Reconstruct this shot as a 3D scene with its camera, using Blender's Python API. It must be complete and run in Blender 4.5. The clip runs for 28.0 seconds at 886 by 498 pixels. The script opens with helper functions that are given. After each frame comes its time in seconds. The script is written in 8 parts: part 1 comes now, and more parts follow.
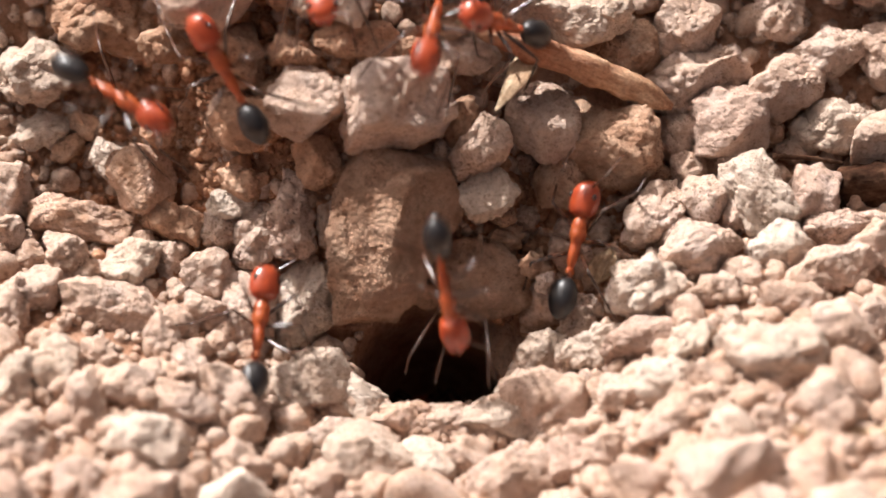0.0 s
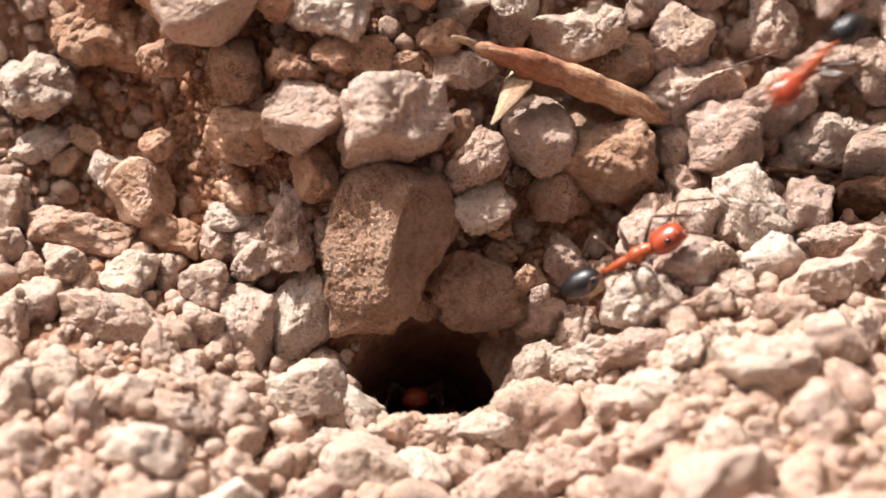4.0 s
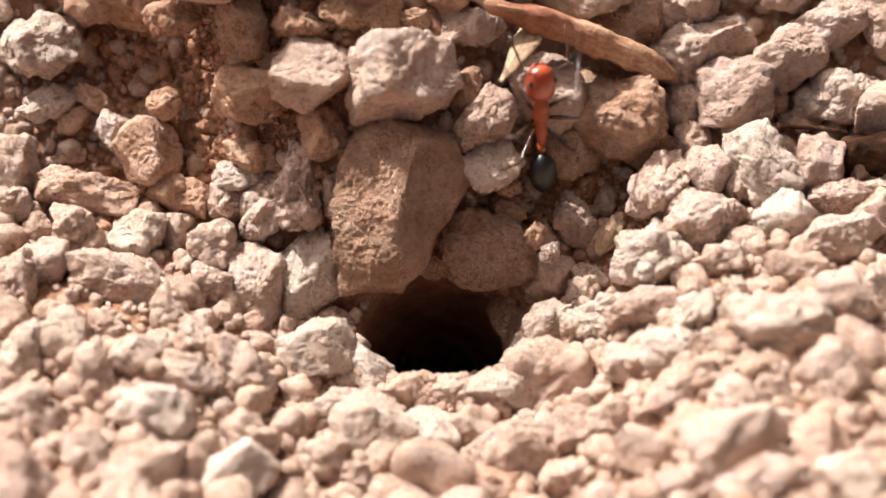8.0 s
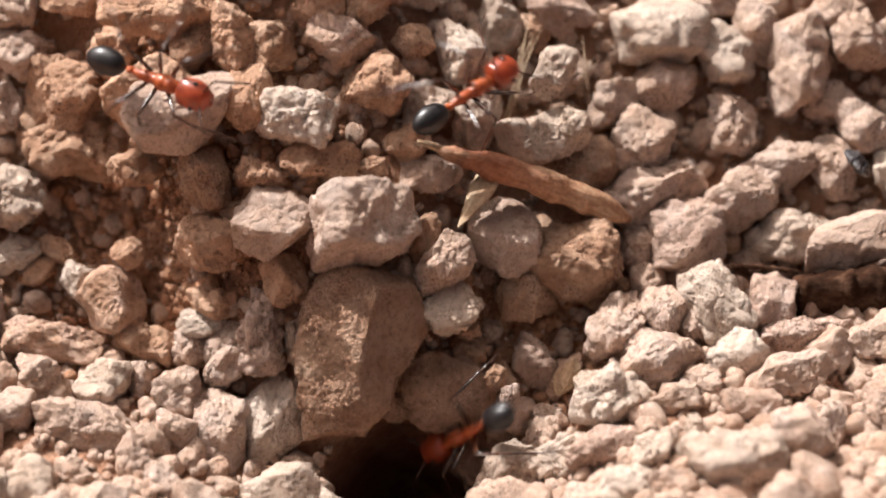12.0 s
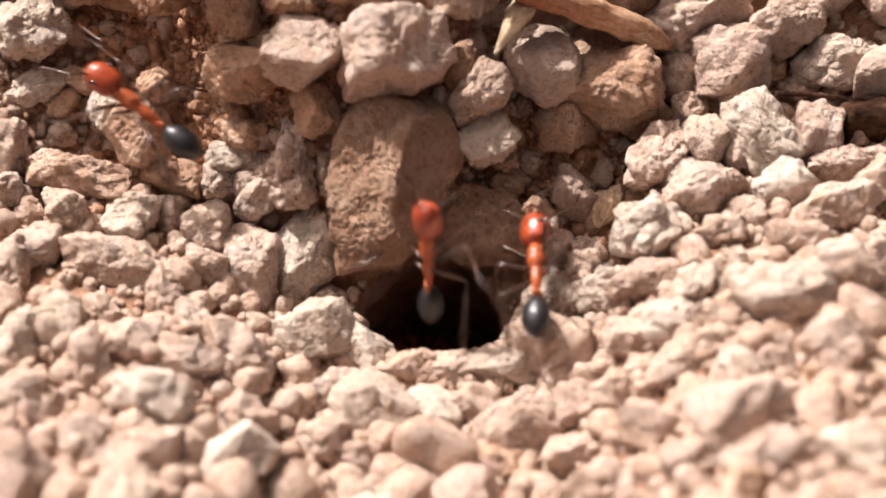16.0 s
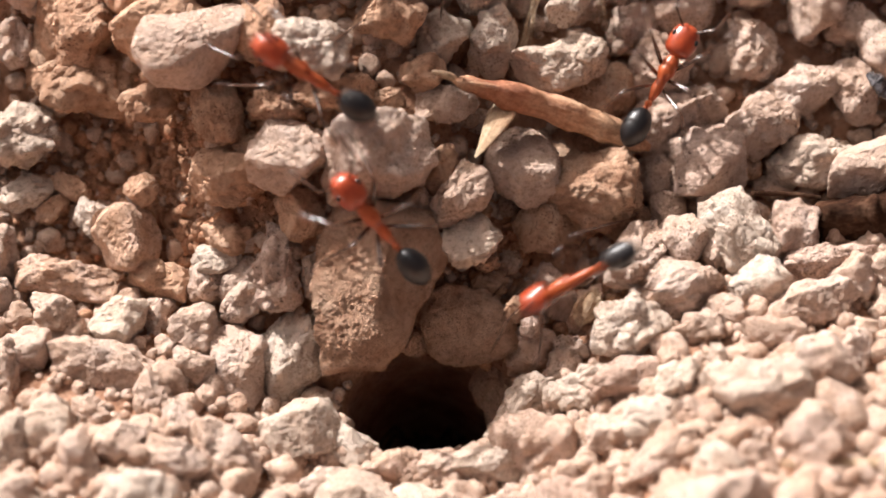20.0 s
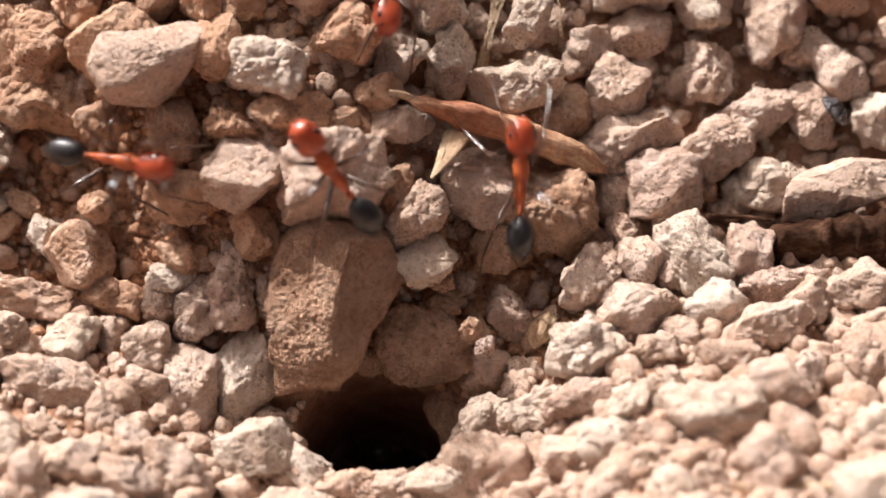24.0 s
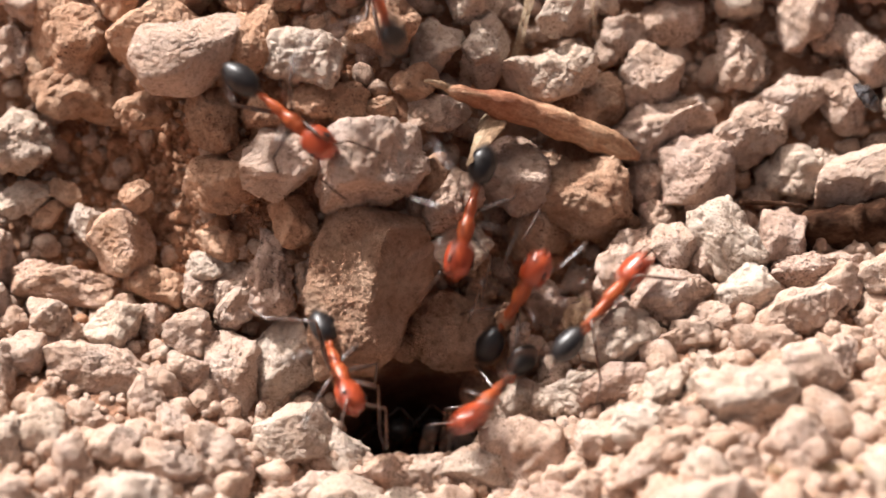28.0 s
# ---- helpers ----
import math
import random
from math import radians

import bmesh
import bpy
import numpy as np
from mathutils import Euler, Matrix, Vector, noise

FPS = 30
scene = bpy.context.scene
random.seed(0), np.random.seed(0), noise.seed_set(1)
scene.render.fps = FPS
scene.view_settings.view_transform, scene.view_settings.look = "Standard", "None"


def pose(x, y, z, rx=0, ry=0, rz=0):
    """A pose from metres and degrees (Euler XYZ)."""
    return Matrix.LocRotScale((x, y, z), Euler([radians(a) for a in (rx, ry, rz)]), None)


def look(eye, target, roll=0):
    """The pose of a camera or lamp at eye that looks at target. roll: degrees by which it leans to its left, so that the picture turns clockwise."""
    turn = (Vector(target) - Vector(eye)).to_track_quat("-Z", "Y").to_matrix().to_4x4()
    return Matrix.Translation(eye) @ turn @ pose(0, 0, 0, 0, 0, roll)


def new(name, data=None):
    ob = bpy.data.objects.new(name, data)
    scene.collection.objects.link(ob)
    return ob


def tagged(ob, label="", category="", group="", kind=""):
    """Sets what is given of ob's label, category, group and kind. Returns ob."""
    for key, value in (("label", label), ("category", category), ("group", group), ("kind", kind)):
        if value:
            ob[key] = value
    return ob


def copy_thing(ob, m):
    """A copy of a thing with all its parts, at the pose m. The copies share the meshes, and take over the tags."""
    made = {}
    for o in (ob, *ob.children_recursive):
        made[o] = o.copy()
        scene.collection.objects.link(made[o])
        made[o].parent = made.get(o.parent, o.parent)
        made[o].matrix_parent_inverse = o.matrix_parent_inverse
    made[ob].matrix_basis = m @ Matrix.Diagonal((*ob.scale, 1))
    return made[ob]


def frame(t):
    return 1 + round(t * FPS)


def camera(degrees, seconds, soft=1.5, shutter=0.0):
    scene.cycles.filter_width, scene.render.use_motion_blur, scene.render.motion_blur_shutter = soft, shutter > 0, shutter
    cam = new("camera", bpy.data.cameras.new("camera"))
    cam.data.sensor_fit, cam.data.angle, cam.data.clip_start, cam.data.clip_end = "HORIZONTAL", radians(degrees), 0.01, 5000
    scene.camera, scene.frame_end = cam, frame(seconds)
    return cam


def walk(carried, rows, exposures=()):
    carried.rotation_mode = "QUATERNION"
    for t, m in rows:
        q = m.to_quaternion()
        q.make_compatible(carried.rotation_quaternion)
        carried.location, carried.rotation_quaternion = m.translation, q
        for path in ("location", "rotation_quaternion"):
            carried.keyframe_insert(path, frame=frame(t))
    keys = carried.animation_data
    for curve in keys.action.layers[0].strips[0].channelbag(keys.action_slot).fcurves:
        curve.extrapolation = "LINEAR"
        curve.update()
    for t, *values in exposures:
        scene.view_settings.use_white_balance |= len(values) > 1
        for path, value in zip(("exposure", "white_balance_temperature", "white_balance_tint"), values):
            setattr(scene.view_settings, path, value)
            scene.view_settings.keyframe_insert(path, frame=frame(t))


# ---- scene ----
cam = camera(24.0, 28.0, soft=1.7, shutter=0.5)
cam.data.dof.use_dof, cam.data.dof.focus_distance, cam.data.dof.aperture_fstop = True, 0.1443, 21.0
walk(cam, [
    (0.0, look((0.00000, -0.09964, 0.10365), (0.00037, 0.00556, 0.00532), 0.31)),
    (0.5, look((0.00000, -0.10036, 0.10434), (-0.00014, 0.00510, 0.00629), 0.33)),
    (1.0, look((0.00000, -0.10010, 0.10409), (0.00019, 0.00564, 0.00634), 0.40)),
    (1.5, look((0.00000, -0.10005, 0.10405), (0.00081, 0.00555, 0.00615), 0.59)),
    (2.0, look((0.00000, -0.10032, 0.10431), (0.00117, 0.00522, 0.00635), 0.74)),
    (2.5, look((0.00000, -0.10066, 0.10464), (0.00070, 0.00492, 0.00672), 0.55)),
    (4.5, look((0.00000, -0.10032, 0.10430), (0.00068, 0.00548, 0.00662), 0.42)),
    (5.0, look((0.00000, -0.10002, 0.10402), (0.00119, 0.00527, 0.00579), 0.59)),
    (5.5, look((0.00000, -0.09970, 0.10372), (0.00120, 0.00506, 0.00493), 0.53)),
    (6.0, look((0.00000, -0.09986, 0.10387), (0.00041, 0.00449, 0.00464), 0.29)),
    (6.5, look((0.00000, -0.09968, 0.10369), (0.00056, 0.00439, 0.00416), 0.38)),
    (7.0, look((0.00000, -0.09946, 0.10348), (0.00119, 0.00450, 0.00385), 0.58)),
    (7.5, look((0.00000, -0.09934, 0.10337), (0.00125, 0.00460, 0.00372), 0.48)),
    (8.0, look((0.00000, -0.10000, 0.10400), (0.00000, 0.00380, 0.00419), 0.00)),
    (8.5, look((0.00000, -0.10011, 0.10411), (0.00039, 0.00367, 0.00428), 0.33)),
    (9.0, look((0.00000, -0.09972, 0.10373), (0.00129, 0.00363, 0.00346), 0.53)),
    (9.5, look((0.00000, -0.10032, 0.10430), (0.00134, 0.00196, 0.00294), 0.75)),
    (10.0, look((0.00000, -0.09969, 0.10370), (0.00186, 0.00222, 0.00197), 0.91)),
    (10.5, look((0.00000, -0.09949, 0.10351), (0.00213, 0.00183, 0.00120), 0.95)),
    (11.0, look((0.00000, -0.09958, 0.10360), (0.00160, 0.00149, 0.00104), 0.54)),
    (11.5, look((0.00000, -0.10038, 0.10437), (0.00205, 0.00391, 0.00510), 0.20)),
    (11.7, look((0.00000, -0.10073, 0.10470), (0.00222, 0.00593, 0.00799), 0.06)),
    (11.9, look((0.00000, -0.10126, 0.10521), (0.00261, 0.00781, 0.01123), 0.06)),
    (12.0, look((0.00000, -0.10183, 0.10576), (0.00280, 0.00852, 0.01329), 0.06)),
    (12.5, look((0.00000, -0.10142, 0.10537), (0.00270, 0.00949, 0.01357), 0.22)),
    (14.5, look((0.00000, -0.09939, 0.10342), (0.00175, 0.00689, 0.00627), -0.60)),
    (15.0, look((0.00000, -0.09891, 0.10295), (0.00130, 0.00508, 0.00335), -0.67)),
    (15.5, look((0.00000, -0.09889, 0.10293), (0.00036, 0.00408, 0.00227), -1.01)),
    (16.0, look((0.00000, -0.09890, 0.10294), (0.00017, 0.00375, 0.00195), -1.18)),
    (16.5, look((0.00000, -0.09910, 0.10314), (0.00092, 0.00428, 0.00290), -1.11)),
    (17.0, look((0.00000, -0.09906, 0.10309), (0.00068, 0.00439, 0.00292), -1.27)),
    (17.5, look((0.00000, -0.09940, 0.10342), (0.00032, 0.00426, 0.00347), -1.42)),
    (18.0, look((0.00000, -0.09978, 0.10379), (0.00103, 0.00455, 0.00454), -1.11)),
    (18.5, look((0.00000, -0.09966, 0.10367), (0.00129, 0.00522, 0.00500), -1.17)),
    (19.0, look((0.00000, -0.09979, 0.10380), (0.00107, 0.00577, 0.00586), -1.52)),
    (19.5, look((0.00000, -0.10040, 0.10438), (0.00070, 0.00640, 0.00779), -1.63)),
    (20.0, look((0.00000, -0.10051, 0.10449), (0.00151, 0.00685, 0.00854), -1.25)),
    (20.5, look((0.00000, -0.10087, 0.10484), (0.00267, 0.00732, 0.00985), -0.77)),
    (21.0, look((0.00000, -0.10061, 0.10458), (0.00214, 0.00742, 0.00939), -1.13)),
    (21.5, look((0.00000, -0.10085, 0.10482), (0.00232, 0.00760, 0.01011), -0.87)),
    (23.5, look((0.00000, -0.10051, 0.10449), (0.00420, 0.00756, 0.00941), 0.40)),
    (24.0, look((0.00000, -0.10033, 0.10431), (0.00463, 0.00787, 0.00940), 0.32)),
    (24.5, look((0.00000, -0.10030, 0.10429), (0.00523, 0.00792, 0.00943), 0.64)),
    (24.7, look((0.00000, -0.10022, 0.10421), (0.00525, 0.00726, 0.00852), 0.76)),
    (25.0, look((0.00000, -0.10059, 0.10457), (0.00390, 0.00556, 0.00734), 0.36)),
    (25.5, look((0.00000, -0.10039, 0.10437), (0.00322, 0.00347, 0.00467), 0.26)),
    (26.0, look((0.00000, -0.10043, 0.10442), (0.00417, 0.00327, 0.00459), 0.57)),
    (26.5, look((0.00000, -0.10047, 0.10445), (0.00430, 0.00338, 0.00479), 0.59)),
    (27.0, look((0.00000, -0.10097, 0.10493), (0.00367, 0.00403, 0.00645), 0.09)),
    (27.5, look((0.00000, -0.10173, 0.10566), (0.00303, 0.00595, 0.01010), -0.50)),
    (28.0, look((0.00000, -0.10174, 0.10568), (0.00208, 0.00589, 0.01004), -0.81)),
], exposures=[(0.0, 0.99), (8.0, 0.97), (10.0, 0.94), (11.2, 0.86), (11.9, 0.75), (12.8, 0.75), (14.4, 0.97), (16.0, 0.93), (17.0, 0.86), (18.0, 0.92), (19.5, 0.96), (21.3, 1.00), (23.4, 0.90), (24.2, 0.91), (25.5, 0.93), (28.0, 0.91)])

# ---- light ----
world = bpy.data.worlds.new("sky")
scene.world = world
world.use_nodes = True
wn = world.node_tree
sky = wn.nodes.new("ShaderNodeTexSky")
sky.sky_type, sky.sun_disc = "NISHITA", False
sky.air_density, sky.dust_density, sky.ozone_density = 0.08, 10.0, 0.0
SUN = Vector((-0.45, 0.45, 0.785)).normalized()
sky.sun_elevation = math.asin(SUN.z)
sky.sun_rotation = math.atan2(SUN.x, SUN.y)
wn.links.new(sky.outputs["Color"], wn.nodes["Background"].inputs["Color"])
wn.nodes["Background"].inputs["Strength"].default_value = 0.088
sun = new("sun", bpy.data.lights.new("sun", "SUN"))
sun.data.energy, sun.data.angle, sun.data.color = 3.5, radians(0.5), (1.0, 0.98, 0.965)
sun.matrix_world = look(SUN * 2.0, (0, 0, 0))

# ---- materials ----
MM = 0.001


def nodes_of(name):
    m = bpy.data.materials.new(name)
    m.use_nodes = True
    return m, m.node_tree, m.node_tree.nodes["Principled BSDF"]


def noise_tex(nt, coord, scale, detail=4.0, rough=0.6):
    n = nt.nodes.new("ShaderNodeTexNoise")
    n.inputs["Scale"].default_value, n.inputs["Detail"].default_value, n.inputs["Roughness"].default_value = scale, detail, rough
    nt.links.new(coord, n.inputs["Vector"])
    return n


def ramp(nt, fac, stops):
    r = nt.nodes.new("ShaderNodeValToRGB")
    els = r.color_ramp.elements
    while len(els) < len(stops):
        els.new(0.5)
    for e, (p, c) in zip(els, stops):
        e.position, e.color = p, (*c, 1)
    nt.links.new(fac, r.inputs["Fac"])
    return r


def mix(nt, kind, fac, a, b):
    m = nt.nodes.new("ShaderNodeMix")
    m.data_type, m.blend_type = "RGBA", kind
    for sock, val in ((m.inputs["Factor"], fac), (m.inputs[6], a), (m.inputs[7], b)):
        if isinstance(val, (int, float)):
            sock.default_value = val
        elif isinstance(val, tuple):
            sock.default_value = (*val, 1)
        else:
            nt.links.new(val, sock)
    return m.outputs[2]


def earth(name, dark, mid, light, speck, island=False, relief=0.00026, speckle=0.5, pits=1700):
    """Dry crumbly mineral: blotches, grain, dark specks and fine relief at true size."""
    m, nt, bsdf = nodes_of(name)
    tc = nt.nodes.new("ShaderNodeTexCoord").outputs["Object"]
    if island:
        rnd = nt.nodes.new("ShaderNodeNewGeometry").outputs["Random Per Island"]
    else:
        rnd = nt.nodes.new("ShaderNodeObjectInfo").outputs["Random"]
    shift = nt.nodes.new("ShaderNodeVectorMath")
    shift.operation = "MULTIPLY_ADD"
    shift.inputs[1].default_value = (1, 1, 1)
    nt.links.new(tc, shift.inputs[0])
    sc = nt.nodes.new("ShaderNodeVectorMath")
    sc.operation = "SCALE"
    sc.inputs[0].default_value = (0.31, 0.17, 0.23)
    nt.links.new(rnd, sc.inputs["Scale"])
    nt.links.new(sc.outputs[0], shift.inputs[2])
    co = shift.outputs[0]
    blotch = noise_tex(nt, co, 420, 5, 0.65)
    grain = noise_tex(nt, co, 2600, 5, 0.7)
    spots = noise_tex(nt, co, 1900, 3, 0.6)
    col = ramp(nt, blotch.outputs["Fac"], [(0.30, dark), (0.50, mid), (0.70, light)]).outputs["Color"]
    g = ramp(nt, grain.outputs["Fac"], [(0.32, (0.60, 0.55, 0.50)), (0.50, (1, 1, 1)), (0.72, (1.05, 1.04, 1.03))]).outputs["Color"]
    col = mix(nt, "MULTIPLY", 0.8, col, g)
    sp = ramp(nt, spots.outputs["Fac"], [(0.62, (0, 0, 0)), (0.70, (speckle, speckle, speckle))]).outputs["Color"]
    col = mix(nt, "MIX", sp, col, speck)
    patch = noise_tex(nt, co, 300, 2, 0.5)
    where = ramp(nt, patch.outputs["Fac"], [(0.44, (0.08, 0.08, 0.08)), (0.64, (0.8, 0.8, 0.8))]).outputs["Color"]
    pores = noise_tex(nt, co, 5200, 2, 0.5)
    dots = ramp(nt, pores.outputs["Fac"], [(0.56, (0, 0, 0)), (0.64, (1, 1, 1))]).outputs["Color"]
    col = mix(nt, "MIX", mix(nt, "MULTIPLY", 1.0, where, dots), col, speck)
    tone = ramp(nt, rnd, [(0.0, (0.90, 0.84, 0.79)), (0.45, (1.0, 0.97, 0.93)), (0.8, (1.06, 1.03, 1.0)), (1.0, (1.0, 0.91, 0.82))]).outputs["Color"]
    col = mix(nt, "MULTIPLY", 0.7, col, tone)
    nt.links.new(col, bsdf.inputs["Base Color"])
    bsdf.inputs["Roughness"].default_value = 0.92
    bsdf.inputs["Specular IOR Level"].default_value = 0.2
    pit = noise_tex(nt, co, pits, 6, 0.68)
    bump = nt.nodes.new("ShaderNodeBump")
    bump.inputs["Strength"].default_value, bump.inputs["Distance"].default_value = 1.0, relief
    nt.links.new(pit.outputs["Fac"], bump.inputs["Height"])
    pore = noise_tex(nt, co, 5600, 4, 0.65)
    fine = nt.nodes.new("ShaderNodeBump")
    fine.inputs["Strength"].default_value, fine.inputs["Distance"].default_value = 1.0, relief * 0.55
    nt.links.new(pore.outputs["Fac"], fine.inputs["Height"])
    nt.links.new(bump.outputs["Normal"], fine.inputs["Normal"])
    nt.links.new(fine.outputs["Normal"], bsdf.inputs["Normal"])
    return m


TAN = earth("tan_limestone", (0.509, 0.355, 0.272), (0.611, 0.461, 0.380), (0.616, 0.497, 0.438), (0.173, 0.098, 0.066))
WHITE = earth("pale_limestone", (0.557, 0.425, 0.344), (0.643, 0.528, 0.444), (0.672, 0.575, 0.504), (0.231, 0.145, 0.108))
BROWN = earth("brown_stone", (0.359, 0.194, 0.121), (0.504, 0.324, 0.224), (0.614, 0.441, 0.332), (0.130, 0.059, 0.039))
GREY = earth("grey_stone", (0.422, 0.291, 0.233), (0.570, 0.419, 0.348), (0.619, 0.491, 0.436), (0.094, 0.060, 0.047), speckle=0.8)
OCHRE = earth("ochre_stone", (0.478, 0.290, 0.189), (0.631, 0.440, 0.339), (0.713, 0.534, 0.459), (0.153, 0.080, 0.051))
ROCK = earth("granular_rock", (0.499, 0.283, 0.183), (0.682, 0.437, 0.311), (0.798, 0.567, 0.428), (0.188, 0.089, 0.056), relief=0.0006, pits=3600)
GRAVEL = earth("loose_grit", (0.497, 0.324, 0.238), (0.606, 0.447, 0.357), (0.622, 0.497, 0.432), (0.167, 0.090, 0.063), island=True)
SOIL = earth("dry_soil", (0.343, 0.164, 0.097), (0.508, 0.282, 0.183), (0.633, 0.394, 0.281), (0.156, 0.067, 0.039), relief=0.0005)
# tan stone with the upper left slope's warm shade mixed into its colour
SHADED_TAN = earth("shade_toned_tan_stone", (0.452, 0.262, 0.169), (0.588, 0.372, 0.257), (0.676, 0.470, 0.348), (0.146, 0.068, 0.042))
CRUMB = earth("red_brown_crumbs", (0.354, 0.165, 0.093), (0.520, 0.285, 0.176), (0.645, 0.400, 0.270), (0.156, 0.065, 0.039), island=True)
TONES = {"T": TAN, "W": WHITE, "B": BROWN, "G": GREY, "O": OCHRE, "R": ROCK, "S": SHADED_TAN}

# ---- ground ----


def ease(a, b, x):
    t = min(1.0, max(0.0, (x - a) / (b - a)))
    return t * t * (3 - 2 * t)


def ground_height(x, y):
    """Height of the soil in millimetres: a small crater with a steep back slope and banks on both sides."""
    z = 0.04 * min(max(0, -5 - y), 40)
    foot = 1.5 + 11.0 * ease(6, 18, x) + 8.0 * ease(-6, -22, x)
    d = max(0, y - foot)
    w = ease(7, 22, d)
    steep = 0.80 + 0.85 * ease(-25, -16, x) * ((1 - ease(-1, 7, x)) * (1 - w) + (1 - ease(-18, 14, x)) * w)
    z += steep * min(d, 9) + (0.92 - 0.22 * math.exp(-((x - 9) / 6) ** 2)) * min(max(0, d - 9), 27) + 0.1 * min(max(0, d - 36), 60)
    z += 7.0 * ease(5.5, 18, x) + 4.5 * ease(-6, -20, x)
    z += 0.65 * ease(0, -14, x) * min(max(0, y - 19), 13)
    z -= 5.0 * math.exp(-((x + 17.3) / 5.0) ** 2 - ((y - 15.0) / 4.6) ** 2)
    z -= 0.7 * math.exp(-((x - 6) ** 2 / 40 + (y - 9.0) ** 2 / 20))
    return z


def hole_depth(x, y):
    """0 outside the burrow's mouth, 1 in its shaft."""
    d = math.hypot((x - 0.4) / 6.1, (y + 0.4) / 4.1)
    return 1 - ease(0.72, 1.05, d)


def soil_point(x, y):
    z = ground_height(x, y)
    n = noise.fractal(Vector((x, y, 3)) * 0.35, 0.8, 2.0, 4) * 0.5 + noise.noise(Vector((x, y, 9)) * 1.7) * 0.16
    k = hole_depth(x, y)
    return (x, y + 9 * k, z + n * (1 - 0.3 * k) - 16 * k)


def mesh_of(name, verts, faces, material, smooth=True):
    me = bpy.data.meshes.new(name)
    me.from_pydata(verts, [], faces)
    me.materials.append(material)
    if smooth:
        me.polygons.foreach_set("use_smooth", [True] * len(me.polygons))
    me.update()
    return me


def axis(lo, hi, step, far):
    fine = list(np.arange(lo, hi + step / 2, step))
    out, d, edge = [], step * 2, hi
    lows, low = [], lo
    while edge < far:
        edge, low = edge + d, low - d
        out.append(edge)
        lows.append(low)
        d *= 1.7
    return lows[::-1] + fine + out


gx, gy = axis(-42, 42, 0.42, 30000), axis(-26, 46, 0.42, 30000)
gverts = [tuple(c * MM for c in soil_point(x, y)) for y in gy for x in gx]
nx = len(gx)
gfaces = [(j * nx + i, j * nx + i + 1, (j + 1) * nx + i + 1, (j + 1) * nx + i) for j in range(len(gy) - 1) for i in range(nx - 1)]
ground = new("ground", mesh_of("ground", gverts, gfaces, SOIL))
tagged(ground, "dry reddish-brown soil with a burrow hole in a crater", "soil", kind="structure")


# ---- stones ----
def icosphere(level):
    bm = bmesh.new()
    bmesh.ops.create_icosphere(bm, subdivisions=level, radius=1)
    v = np.array([p.co[:] for p in bm.verts])
    f = [[p.index for p in q.verts] for q in bm.faces]
    bm.free()
    return v, f


ICO = {n: icosphere(n) for n in (2, 3, 4, 5, 6, 7)}


LATTICE = np.random.default_rng(77)
PERM = np.tile(LATTICE.permutation(256), 3)
GRAD = LATTICE.normal(size=(256, 3))
GRAD /= np.linalg.norm(GRAD, axis=1)[:, None]


def lattice_noise(p):
    """Smooth gradient noise, about -0.7 to 0.7, at an array of points."""
    i = np.floor(p).astype(int)
    f = p - i
    i &= 255
    w = f * f * f * (f * (f * 6 - 15) + 10)
    total = np.zeros(len(p))
    for dx in (0, 1):
        for dy in (0, 1):
            for dz in (0, 1):
                g = GRAD[PERM[PERM[PERM[i[:, 0] + dx] + i[:, 1] + dy] + i[:, 2] + dz]]
                d = f - np.array([dx, dy, dz])
                k = np.abs(1 - dx - w[:, 0]) * np.abs(1 - dy - w[:, 1]) * np.abs(1 - dz - w[:, 2])
                total += k * (g * d).sum(1)
    return total


def stone_shape(level, a, b, c, turn, seed, cuts=12, lump=0.14, crumb=None, planes=(), fine=1.0):
    """A worn clod with half axes a, b, c in millimetres, turned about its own z: blunt facets, then lumps, crumbs and pits."""
    rng = np.random.default_rng(seed)
    u = ICO[level][0]
    n = rng.normal(size=(cuts, 3))
    n[0::3] *= (1.0, 0.4, 1.0)
    n /= np.linalg.norm(n, axis=1)[:, None]
    n = np.concatenate([n, -n[: cuts // 2]])
    d = rng.uniform(0.66, 1.0, len(n))
    sharp = rng.uniform(14, 40)
    near = np.maximum(0.0, u @ n.T / d)
    v = u * np.minimum(1.18, np.maximum(1e-9, (near ** sharp).sum(1)) ** (-1 / sharp))[:, None]
    for *m, q in planes:
        v -= np.outer(np.maximum(0, v @ np.array(m) - q), m)
    axes = np.array([a, b, c])
    lo, hi = v.min(0), v.max(0)
    v = (v - (lo + hi) / 2) / ((hi - lo) / 2) * axes
    size = (a * b * c) ** (1 / 3)
    out = u / axes
    out /= np.linalg.norm(out, axis=1)[:, None]
    if crumb is None:
        crumb = rng.uniform(0.45, 1.15)
    p = v + rng.uniform(0, 90, 3)
    h = lump * 1.4 * size * lattice_noise(p / (1.1 * size))
    knob, push = 0.8 * size, 0.62 * crumb
    while knob > (0.24 if level > 4 else 0.5 if level > 3 else 0.9):
        h += push * knob * (np.abs(lattice_noise(p / knob + 31)) - 0.15)
        knob, push = knob * 0.5, push * 0.82
    if level > 3:
        h -= 0.5 * np.maximum(0, lattice_noise(p / 0.7 + 19) - 0.2)
    if level > 4:
        h += fine * (0.13 * lattice_noise(p / 0.27 + 3) + 0.07 * lattice_noise(p / 0.13))
    v = v + out * h[:, None]
    lo, hi = v.min(0), v.max(0)
    v = (v - (lo + hi) / 2) / ((hi - lo) / 2) * axes
    t = radians(turn)
    r = np.array([[math.cos(t), -math.sin(t), 0], [math.sin(t), math.cos(t), 0], [0, 0, 1]])
    return v @ r.T


